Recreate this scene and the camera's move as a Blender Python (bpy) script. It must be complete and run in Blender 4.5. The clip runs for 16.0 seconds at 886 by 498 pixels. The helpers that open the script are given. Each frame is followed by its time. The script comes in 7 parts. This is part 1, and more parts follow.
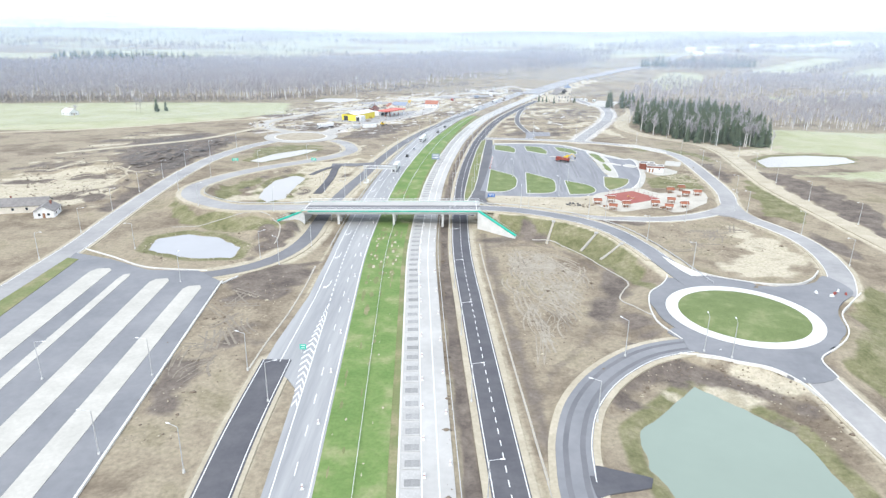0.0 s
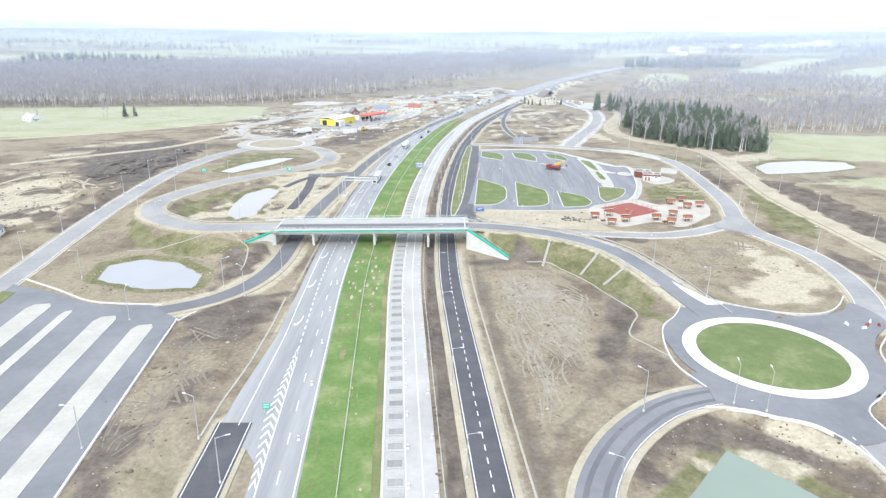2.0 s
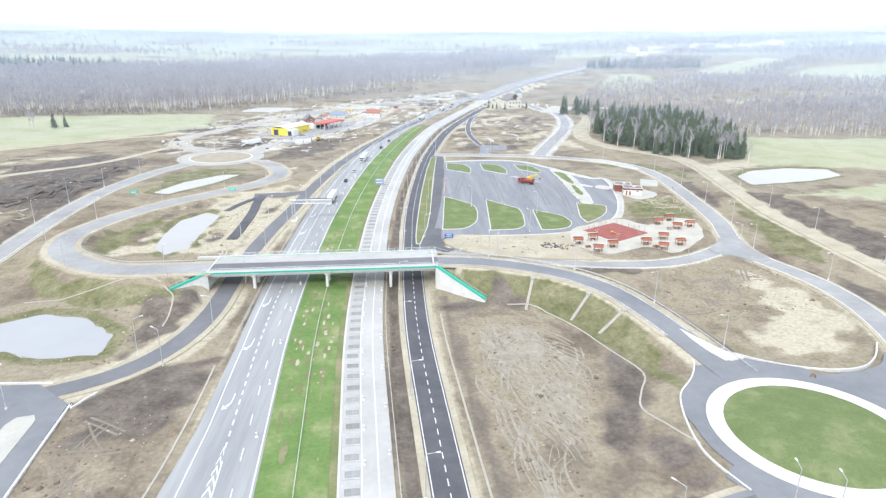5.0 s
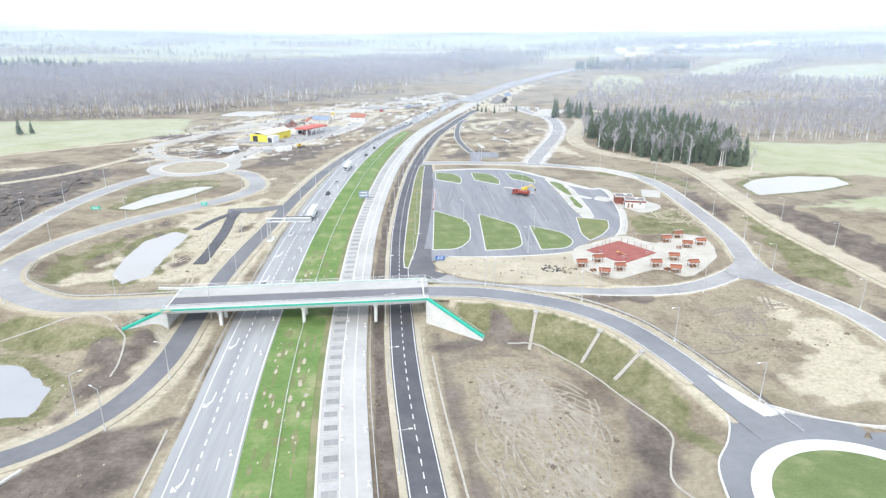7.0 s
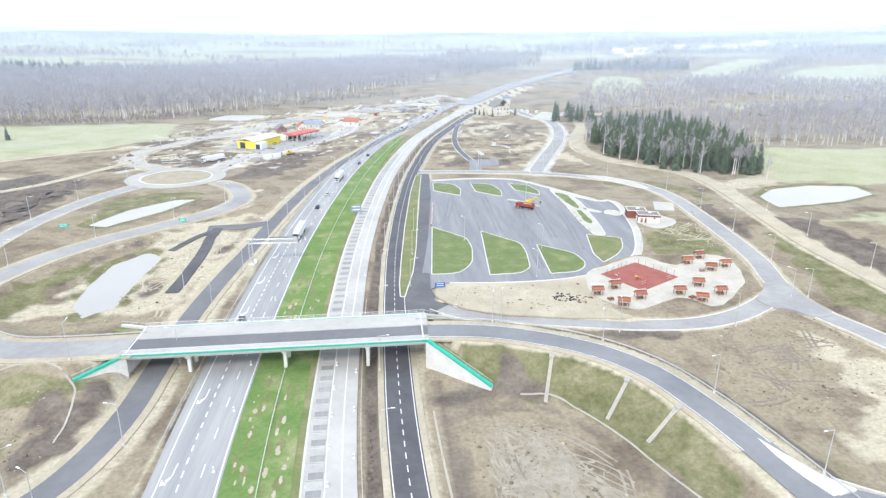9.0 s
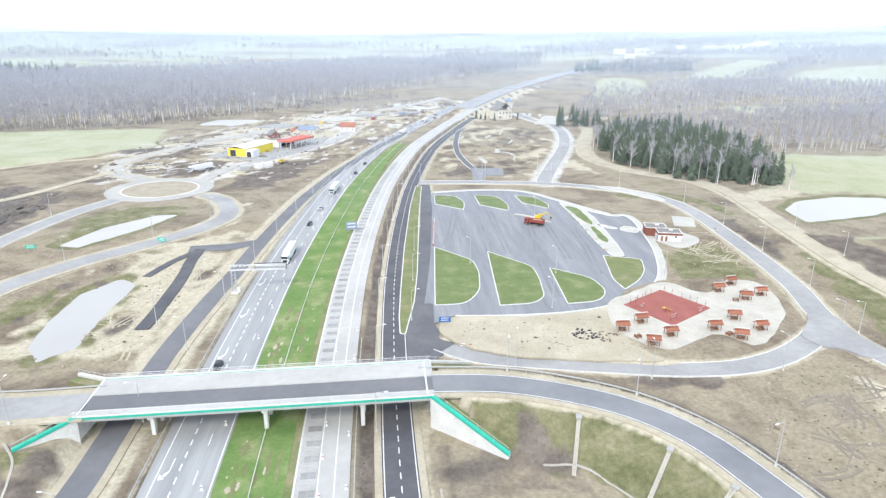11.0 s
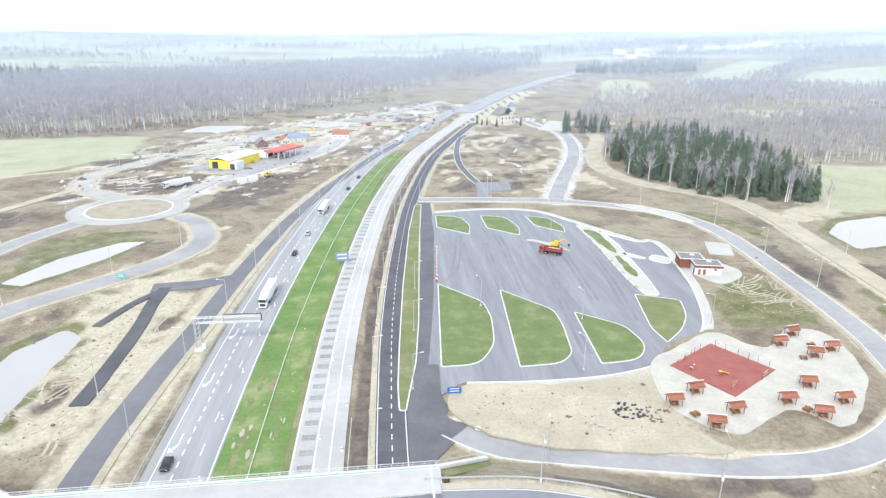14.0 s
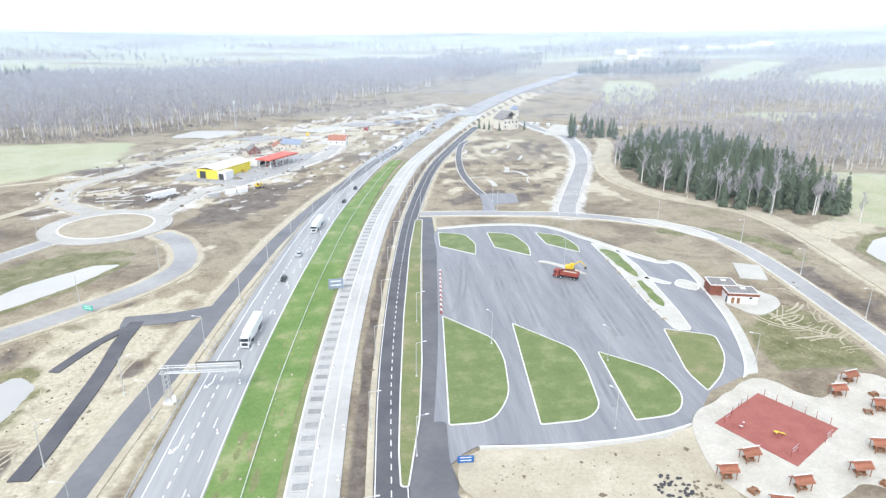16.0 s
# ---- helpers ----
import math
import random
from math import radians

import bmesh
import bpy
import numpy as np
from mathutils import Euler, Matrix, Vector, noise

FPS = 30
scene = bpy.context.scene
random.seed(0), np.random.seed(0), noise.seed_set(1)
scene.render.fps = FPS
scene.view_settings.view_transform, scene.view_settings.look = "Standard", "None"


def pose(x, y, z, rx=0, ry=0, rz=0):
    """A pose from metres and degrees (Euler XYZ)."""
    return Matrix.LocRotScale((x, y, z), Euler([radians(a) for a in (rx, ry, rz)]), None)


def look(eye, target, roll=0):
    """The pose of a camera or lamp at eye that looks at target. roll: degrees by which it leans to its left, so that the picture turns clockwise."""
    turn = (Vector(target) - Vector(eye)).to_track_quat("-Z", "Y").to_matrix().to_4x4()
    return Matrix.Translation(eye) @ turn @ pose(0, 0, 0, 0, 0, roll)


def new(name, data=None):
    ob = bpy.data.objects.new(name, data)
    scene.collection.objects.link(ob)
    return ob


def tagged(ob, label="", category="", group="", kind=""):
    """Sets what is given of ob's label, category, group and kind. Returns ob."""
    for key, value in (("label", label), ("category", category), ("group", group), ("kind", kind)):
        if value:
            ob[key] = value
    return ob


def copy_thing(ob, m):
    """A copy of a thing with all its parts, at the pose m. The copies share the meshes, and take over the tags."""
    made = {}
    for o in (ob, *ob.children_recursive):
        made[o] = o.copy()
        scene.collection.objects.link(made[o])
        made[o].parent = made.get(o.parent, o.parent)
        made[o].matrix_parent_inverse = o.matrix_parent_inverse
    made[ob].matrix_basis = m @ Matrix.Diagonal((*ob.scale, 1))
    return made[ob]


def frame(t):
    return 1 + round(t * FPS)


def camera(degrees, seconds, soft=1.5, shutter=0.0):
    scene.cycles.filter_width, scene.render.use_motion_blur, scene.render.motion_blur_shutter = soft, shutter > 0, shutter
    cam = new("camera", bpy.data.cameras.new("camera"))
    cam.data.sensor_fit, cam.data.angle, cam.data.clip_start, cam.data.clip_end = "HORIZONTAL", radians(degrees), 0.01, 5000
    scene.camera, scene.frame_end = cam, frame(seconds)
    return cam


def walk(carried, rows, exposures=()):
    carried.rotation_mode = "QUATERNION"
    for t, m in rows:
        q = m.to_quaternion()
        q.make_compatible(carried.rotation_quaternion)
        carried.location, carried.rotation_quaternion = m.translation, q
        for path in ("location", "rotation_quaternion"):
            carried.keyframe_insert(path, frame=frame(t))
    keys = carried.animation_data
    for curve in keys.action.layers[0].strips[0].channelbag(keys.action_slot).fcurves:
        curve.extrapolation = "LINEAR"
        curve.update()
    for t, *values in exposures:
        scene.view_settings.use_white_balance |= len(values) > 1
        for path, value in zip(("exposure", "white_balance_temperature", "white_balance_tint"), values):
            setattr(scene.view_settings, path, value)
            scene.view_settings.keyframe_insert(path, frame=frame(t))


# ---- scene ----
cam = camera(70.4, 16.0, soft=1.4)
METRES, EYE, TILT, LEAN, TURN = 199.7, 78.0, 0.0, 0.0, 1.4
ROWS = [
    (0.0, 0.0, 0.0, 0.0, 0.28, -18.95, -0.81),
    (0.5, -0.0013, 0.0314, 0.0007, 0.06, -18.95, -0.79),
    (1.0, -0.0025, 0.0628, 0.0015, -0.37, -18.94, -0.78),
    (1.5, -0.0031, 0.094, 0.002, -0.81, -18.93, -0.74),
    (2.0, -0.0037, 0.1254, 0.0025, -1.29, -18.92, -0.72),
    (2.5, -0.0036, 0.1555, 0.0032, -1.8, -18.9, -0.68),
    (3.0, -0.0035, 0.1866, 0.0038, -2.34, -18.88, -0.65),
    (3.5, -0.0031, 0.2182, 0.0045, -3.0, -18.87, -0.66),
    (4.0, -0.0027, 0.2496, 0.0051, -3.69, -18.85, -0.61),
    (6.5, 0.0025, 0.4053, 0.0103, -5.92, -18.83, -0.54),
    (7.0, 0.0041, 0.4363, 0.0109, -6.07, -18.81, -0.53),
    (7.5, 0.0056, 0.467, 0.0116, -6.18, -18.8, -0.51),
    (8.0, 0.0067, 0.4982, 0.0122, -6.3, -18.79, -0.51),
    (8.5, 0.0081, 0.5291, 0.013, -6.43, -18.78, -0.48),
    (9.0, 0.009, 0.5601, 0.0142, -6.54, -18.79, -0.49),
    (11.5, 0.0145, 0.7165, 0.0187, -6.75, -18.74, -0.45),
    (12.0, 0.0157, 0.748, 0.0196, -6.81, -18.75, -0.46),
    (12.5, 0.0173, 0.7791, 0.0208, -6.86, -18.77, -0.45),
    (13.0, 0.0186, 0.8104, 0.0219, -6.9, -18.78, -0.43),
    (13.5, 0.0192, 0.8422, 0.0229, -7.0, -18.79, -0.43),
    (14.0, 0.0204, 0.874, 0.0234, -7.07, -18.77, -0.43),
    (14.5, 0.0214, 0.9049, 0.0251, -7.12, -18.8, -0.41),
    (15.0, 0.0225, 0.9363, 0.026, -7.15, -18.79, -0.4),
    (15.5, 0.0241, 0.9675, 0.027, -7.19, -18.79, -0.37),
    (16.0, 0.0254, 0.999, 0.0278, -7.23, -18.78, -0.36),
]
walk(cam, [(t, pose(0, 0, EYE, TILT, LEAN, TURN) @ pose(METRES * x, METRES * y, METRES * z, 90 + pitch, roll, yaw)) for t, x, y, z, yaw, pitch, roll in ROWS],
     exposures=[(0.0, 0.77), (16.0, 0.77)])

# ---- daylight: bright overcast ----
SUN_EL, SUN_AZ = 42.0, 205.0
world = bpy.data.worlds.new("overcast_sky")
scene.world = world
world.use_nodes = True
wn = world.node_tree
sky = wn.nodes.new("ShaderNodeTexSky")
sky.sky_type = 'NISHITA'
sky.sun_disc = False
sky.sun_elevation = radians(SUN_EL)
sky.sun_rotation = radians(SUN_AZ)
sky.air_density, sky.dust_density, sky.ozone_density = 1.0, 1.0, 1.0
cloud = wn.nodes.new("ShaderNodeMix")  # an even layer of high white cloud over the clear sky
cloud.data_type = 'RGBA'
cloud.inputs["Factor"].default_value = 0.8
cloud.inputs["B"].default_value = (5.78, 6.35, 7.1, 1.0)
wn.links.new(sky.outputs[0], cloud.inputs["A"])
wn.links.new(cloud.outputs["Result"], wn.nodes["Background"].inputs["Color"])
wn.nodes["Background"].inputs["Strength"].default_value = 0.15
sun = new("sun", bpy.data.lights.new("sun", 'SUN'))
sun.data.energy = 1.3
sun.data.angle = radians(14)
sun.data.color = (1.0, 0.97, 0.92)
sun.matrix_world = look((60 * math.sin(radians(SUN_AZ)), 60 * math.cos(radians(SUN_AZ)), 60 * math.tan(radians(SUN_EL))), (0, 0, 0))


from mathutils.geometry import tessellate_polygon

# ---- materials ----
def mat(name, c1, c2=None, scale=0.3, rough=0.85, bump=0.25, metal=0.0, fine=9.0, vary=0.0, c3=None, stretch=None, spec=0.3, grain=(0.88, 1.1)):
    """Two-scale procedural surface: large blotches from c1 to c2, fine grain on top, bump from the grain."""
    m = bpy.data.materials.new(name)
    m.use_nodes = True
    nt = m.node_tree
    N, Lk = nt.nodes, nt.links
    b = N["Principled BSDF"]
    b.inputs["Roughness"].default_value = rough
    b.inputs["Metallic"].default_value = metal
    b.inputs["Specular IOR Level"].default_value = spec
    c2 = c2 or tuple(v * 0.8 for v in c1)
    tc = N.new("ShaderNodeTexCoord")
    src = tc.outputs["Object"]
    if stretch:
        mp = N.new("ShaderNodeMapping")
        mp.inputs["Scale"].default_value = stretch
        Lk.new(src, mp.inputs["Vector"])
        src = mp.outputs["Vector"]
    big, small = N.new("ShaderNodeTexNoise"), N.new("ShaderNodeTexNoise")
    for n, s, d in ((big, scale, 5.0), (small, scale * fine, 3.0)):
        n.inputs["Scale"].default_value = s
        n.inputs["Detail"].default_value = d
        n.inputs["Roughness"].default_value = 0.62
        Lk.new(src, n.inputs["Vector"])
    ramp = N.new("ShaderNodeValToRGB")
    ramp.color_ramp.elements[0].position, ramp.color_ramp.elements[1].position = 0.32, 0.68
    ramp.color_ramp.elements[0].color, ramp.color_ramp.elements[1].color = (*c1, 1), (*c2, 1)
    if c3:
        e = ramp.color_ramp.elements.new(0.52)
        e.color = (*c3, 1)
    Lk.new(big.outputs["Fac"], ramp.inputs["Fac"])
    mr = N.new("ShaderNodeMapRange")
    mr.inputs["From Min"].default_value, mr.inputs["From Max"].default_value = 0.3, 0.7
    mr.inputs["To Min"].default_value, mr.inputs["To Max"].default_value = grain
    Lk.new(small.outputs["Fac"], mr.inputs["Value"])
    hsv = N.new("ShaderNodeHueSaturation")
    Lk.new(ramp.outputs["Color"], hsv.inputs["Color"])
    if vary:
        oi = N.new("ShaderNodeObjectInfo")
        mv = N.new("ShaderNodeMapRange")
        mv.inputs["To Min"].default_value, mv.inputs["To Max"].default_value = 1 - vary, 1 + vary
        Lk.new(oi.outputs["Random"], mv.inputs["Value"])
        mul = N.new("ShaderNodeMath")
        mul.operation = 'MULTIPLY'
        Lk.new(mv.outputs[0], mul.inputs[0])
        Lk.new(mr.outputs[0], mul.inputs[1])
        Lk.new(mul.outputs[0], hsv.inputs["Value"])
    else:
        Lk.new(mr.outputs[0], hsv.inputs["Value"])
    Lk.new(hsv.outputs["Color"], b.inputs["Base Color"])
    if bump:
        bp = N.new("ShaderNodeBump")
        bp.inputs["Strength"].default_value = bump
        bp.inputs["Distance"].default_value = 0.1
        Lk.new(small.outputs["Fac"], bp.inputs["Height"])
        Lk.new(bp.outputs["Normal"], b.inputs["Normal"])
    return m


M_ASPH = mat("asphalt_dark", (0.085, 0.085, 0.098), (0.13, 0.128, 0.138), 0.12, 0.8, 0.1, grain=(0.95, 1.05))
M_ASPH_MID = mat("asphalt_worn", (0.285, 0.29, 0.30), (0.40, 0.40, 0.402), 0.5, 0.8, 0.1, c3=(0.345, 0.348, 0.353), stretch=(0.55, 0.03, 1.0), grain=(0.95, 1.05))
M_ASPH_PALE = mat("asphalt_dusty", (0.295, 0.292, 0.294), (0.395, 0.387, 0.38), 0.05, 0.85, 0.1, grain=(0.93, 1.07))
M_DUSTY = mat("asphalt_under_dust", (0.37, 0.357, 0.335), (0.49, 0.472, 0.44), 0.06, 0.9, 0.12, grain=(0.92, 1.08))
M_FLAG = mat("warm_gravel_paving", (0.46, 0.43, 0.375), (0.57, 0.535, 0.47), 0.18, 0.9, 0.2, c3=(0.52, 0.49, 0.43), grain=(0.9, 1.08))
M_ASPH2 = mat("asphalt_fresh", (0.15, 0.152, 0.165), (0.205, 0.205, 0.215), 0.06, 0.8, 0.1, grain=(0.95, 1.05))
M_EXIT = mat("asphalt_exit", (0.115, 0.116, 0.128), (0.165, 0.164, 0.172), 0.08, 0.8, 0.1, grain=(0.94, 1.06))
M_LOT = mat("asphalt_lot", (0.215, 0.22, 0.24), (0.305, 0.305, 0.32), 0.5, 0.75, 0.1, c3=(0.255, 0.258, 0.275), stretch=(0.5, 0.035, 1.0), grain=(0.92, 1.08))
M_TPARK = mat("asphalt_truck_park", (0.195, 0.20, 0.215), (0.265, 0.267, 0.28), 0.05, 0.8, 0.1, grain=(0.95, 1.05))
M_CONC = mat("concrete_road", (0.42, 0.41, 0.395), (0.52, 0.51, 0.49), 0.06, 0.85, 0.1, grain=(0.95, 1.05))
M_MILLSHADE = mat("milled_step_shadow", (0.255, 0.253, 0.25), (0.33, 0.327, 0.32), 0.3, 0.9, 0.15, vary=0.18)
M_PANEL = mat("milled_panel", (0.41, 0.403, 0.39), (0.50, 0.49, 0.475), 0.3, 0.9, 0.15, vary=0.06)
M_PAVE = mat("pale_paving", (0.45, 0.435, 0.395), (0.55, 0.53, 0.485), 0.12, 0.85, 0.12, grain=(0.94, 1.06))
M_APRON = mat("white_block_paving", (0.66, 0.65, 0.62), (0.78, 0.77, 0.74), 0.6, 0.8, 0.2)
M_KERB = mat("kerb_concrete", (0.60, 0.59, 0.56), (0.74, 0.73, 0.70), 0.8, 0.85, 0.2)
M_WHITE = mat("road_paint_white", (0.72, 0.72, 0.71), (0.84, 0.84, 0.83), 1.2, 0.6, 0.05)
M_GRASS = mat("mown_grass", (0.12, 0.205, 0.06), (0.29, 0.31, 0.155), 0.11, 0.95, 0.6, c3=(0.165, 0.245, 0.08), fine=10)
M_GRASS2 = mat("island_grass", (0.14, 0.18, 0.07), (0.24, 0.265, 0.13), 0.16, 0.95, 0.6, c3=(0.165, 0.21, 0.085), fine=14)
M_GRASSDRY = mat("thin_grass", (0.155, 0.19, 0.075), (0.30, 0.265, 0.16), 0.12, 0.95, 0.5, c3=(0.20, 0.215, 0.10), fine=14)
M_GRAVEL = mat("pale_gravel", (0.50, 0.475, 0.44), (0.62, 0.595, 0.56), 0.15, 0.95, 0.3)
M_SAND = mat("sand_soil", (0.40, 0.35, 0.265), (0.53, 0.475, 0.375), 0.1, 0.95, 0.4, c3=(0.46, 0.41, 0.315), fine=12)
M_SOIL = mat("brown_soil", (0.16, 0.125, 0.095), (0.25, 0.205, 0.16), 0.25, 0.95, 0.6)
M_DAMP = mat("damp_soil", (0.22, 0.19, 0.155), (0.29, 0.255, 0.205), 0.3, 0.95, 0.4)
M_DUMP = mat("dumped_dark_soil", (0.10, 0.088, 0.08), (0.17, 0.15, 0.135), 0.2, 0.95, 0.5)
M_RUT = mat("dry_rut_soil", (0.33, 0.285, 0.215), (0.43, 0.38, 0.295), 0.2, 0.95, 0.4)
M_CLAY = mat("smeared_clay", (0.29, 0.255, 0.205), (0.40, 0.36, 0.295), 0.35, 0.95, 0.4)
M_STEEL = mat("galvanised_steel", (0.52, 0.53, 0.54), (0.62, 0.63, 0.64), 2.0, 0.45, 0.05, metal=0.4)
M_STRUCT = mat("structural_concrete", (0.60, 0.60, 0.58), (0.72, 0.72, 0.70), 0.3, 0.85, 0.12)
M_TEAL = mat("teal_paint", (0.035, 0.42, 0.31), (0.05, 0.50, 0.37), 0.7, 0.45, 0.05)
M_RED = mat("red_rubber", (0.30, 0.10, 0.085), (0.36, 0.13, 0.11), 0.3, 0.9, 0.2)
M_ROOFRED = mat("red_roof", (0.52, 0.115, 0.085), (0.62, 0.16, 0.12), 0.3, 0.6, 0.1)
M_TILE = mat("orange_shingle", (0.30, 0.115, 0.075), (0.40, 0.17, 0.11), 0.9, 0.8, 0.3, vary=0.15)
M_WOOD = mat("stained_wood", (0.22, 0.11, 0.06), (0.32, 0.17, 0.10), 1.2, 0.75, 0.2)
M_BRICKR = mat("rust_cladding", (0.20, 0.075, 0.055), (0.27, 0.11, 0.08), 0.9, 0.8, 0.2)
M_DARK = mat("dark_metal", (0.04, 0.042, 0.05), (0.07, 0.072, 0.08), 1.5, 0.5, 0.05)
M_GLASS = mat("dark_glass", (0.03, 0.04, 0.05), (0.05, 0.06, 0.07), 1.0, 0.08, 0.0, spec=0.6)
M_RUBBER = mat("tyre_rubber", (0.025, 0.025, 0.027), (0.04, 0.04, 0.042), 3.0, 0.8, 0.1)
M_WHITEP = mat("white_vehicle_paint", (0.76, 0.77, 0.78), (0.82, 0.82, 0.82), 0.4, 0.35, 0.0)
M_YELLOW = mat("yellow_cladding", (0.76, 0.64, 0.06), (0.84, 0.72, 0.12), 0.3, 0.5, 0.05)
M_YELLOWP = mat("yellow_machine_paint", (0.70, 0.48, 0.04), (0.78, 0.56, 0.08), 0.8, 0.5, 0.05)
M_REDP = mat("red_vehicle_paint", (0.27, 0.06, 0.05), (0.35, 0.09, 0.07), 0.6, 0.5, 0.05)
M_ROOFW = mat("white_sheet_roof", (0.70, 0.71, 0.72), (0.80, 0.80, 0.80), 0.2, 0.6, 0.05)
M_ROOFG = mat("grey_roof", (0.20, 0.19, 0.185), (0.28, 0.265, 0.255), 0.5, 0.8, 0.2)
M_ROOFBLUE = mat("blue_grey_roof", (0.22, 0.27, 0.36), (0.29, 0.34, 0.43), 0.4, 0.6, 0.1)
M_PLASTER = mat("pale_plaster", (0.62, 0.58, 0.50), (0.72, 0.68, 0.60), 0.3, 0.9, 0.1)
M_BLUESIGN = mat("blue_sign", (0.03, 0.13, 0.40), (0.04, 0.16, 0.46), 1.0, 0.5, 0.0)
M_BARK = mat("grey_bark", (0.17, 0.145, 0.135), (0.25, 0.22, 0.21), 1.0, 0.95, 0.3)
M_BIRCH = mat("birch_bark", (0.70, 0.68, 0.66), (0.80, 0.78, 0.76), 1.0, 0.9, 0.2)
M_TWIG = mat("bare_twigs", (0.355, 0.335, 0.35), (0.47, 0.45, 0.465), 0.05, 0.95, 0.0)
M_BRUSH = mat("bare_brush", (0.25, 0.22, 0.205), (0.37, 0.335, 0.31), 0.04, 0.95, 0.0)
M_TWIG_FAR = mat("pale_bare_twigs", (0.25, 0.235, 0.25), (0.34, 0.32, 0.335), 0.02, 0.95, 0.0)
M_SPRUCE = mat("spruce_needles", (0.075, 0.105, 0.07), (0.125, 0.155, 0.10), 0.25, 0.95, 0.0)


def water(name, col, rough):
    m = mat(name, col, tuple(v * 1.1 for v in col), 0.02, rough, 0.0, spec=0.5, grain=(0.99, 1.01))
    return m


M_POND = water("green_pond_water", (0.235, 0.287, 0.24), 0.12)
M_POND2 = water("grey_pond_water", (0.36, 0.36, 0.37), 0.10)
M_POND3 = water("milky_pond_water", (0.47, 0.452, 0.425), 0.4)
M_POND4 = water("dull_pond_water", (0.40, 0.385, 0.37), 0.3)


# ---- mesh helpers ----
def obj(name, bm, material, parent=None, label=""):
    me = bpy.data.meshes.new(name)
    bm.to_mesh(me)
    bm.free()
    if material:
        me.materials.append(material)
    ob = new(name, me)
    if parent:
        ob.parent = parent
    if label:
        ob["label"] = label
    return ob


def part(name, bm, material, parent, label=""):
    return obj(name, bm, material, parent, label)


def empty(name, m=None):
    ob = new(name)
    if m is not None:
        ob.matrix_basis = m
    return ob


def bm_box(cx, cy, cz, sx, sy, sz, bevel=0.0, bm=None, rz=0.0, taper=1.0):
    """A box with its centre at (cx, cy, cz); taper scales its top; edges bevelled."""
    keep = bm or bmesh.new()
    b = bmesh.new()
    bmesh.ops.create_cube(b, size=1)
    for v in b.verts:
        k = taper if v.co.z > 0 else 1.0
        v.co = Vector((v.co.x * sx * k, v.co.y * sy * k, v.co.z * sz))
    if bevel:
        bmesh.ops.bevel(b, geom=b.edges[:], offset=bevel, segments=1, affect='EDGES')
    bmesh.ops.transform(b, matrix=pose(cx, cy, cz, 0, 0, rz), verts=b.verts)
    me = bpy.data.meshes.new("tmp")
    b.to_mesh(me)
    b.free()
    keep.from_mesh(me)
    bpy.data.meshes.remove(me)
    return keep


def bm_rod(a, b, r1, r2=None, sides=6, bm=None):
    """A tapered rod from a to b."""
    bm = bm or bmesh.new()
    a, b = Vector(a), Vector(b)
    r2 = r1 if r2 is None else r2
    q = (b - a).to_track_quat('Z', 'Y')
    rings = []
    for p, r in ((a, r1), (b, r2)):
        rings.append([bm.verts.new(p + q @ Vector((r * math.cos(2 * math.pi * i / sides), r * math.sin(2 * math.pi * i / sides), 0))) for i in range(sides)])
    for i in range(sides):
        j = (i + 1) % sides
        bm.faces.new((rings[0][i], rings[0][j], rings[1][j], rings[1][i]))
    bm.faces.new(rings[1])
    bm.faces.new(rings[0][::-1])
    return bm


def smooth(pts, step=3.0, closed=False):
    """A Catmull-Rom curve through control points of any dimension, as an array of points about step apart."""
    P = np.array(pts, float)
    n = len(P)
    out = []
    for i in range(n if closed else n - 1):
        if closed:
            p0, p1, p2, p3 = P[i - 1], P[i], P[(i + 1) % n], P[(i + 2) % n]
        else:
            p1, p2 = P[i], P[i + 1]
            p0 = P[i - 1] if i else 2 * p1 - p2
            p3 = P[i + 2] if i + 2 < n else 2 * p2 - p1
        k = max(1, int(np.linalg.norm((p2 - p1)[:2]) / step))
        for s in range(k):
            t = s / k
            out.append(0.5 * (2 * p1 + (p2 - p0) * t + (2 * p0 - 5 * p1 + 4 * p2 - p3) * t * t + (3 * p1 - p0 - 3 * p2 + p3) * t ** 3))
    if not closed:
        out.append(P[-1])
    return np.array(out)


def normals2(C):
    """Unit normals to the left of a plan curve."""
    T = np.gradient(C[:, :2], axis=0)
    T /= np.linalg.norm(T, axis=1)[:, None] + 1e-9
    return np.stack([-T[:, 1], T[:, 0]], 1)


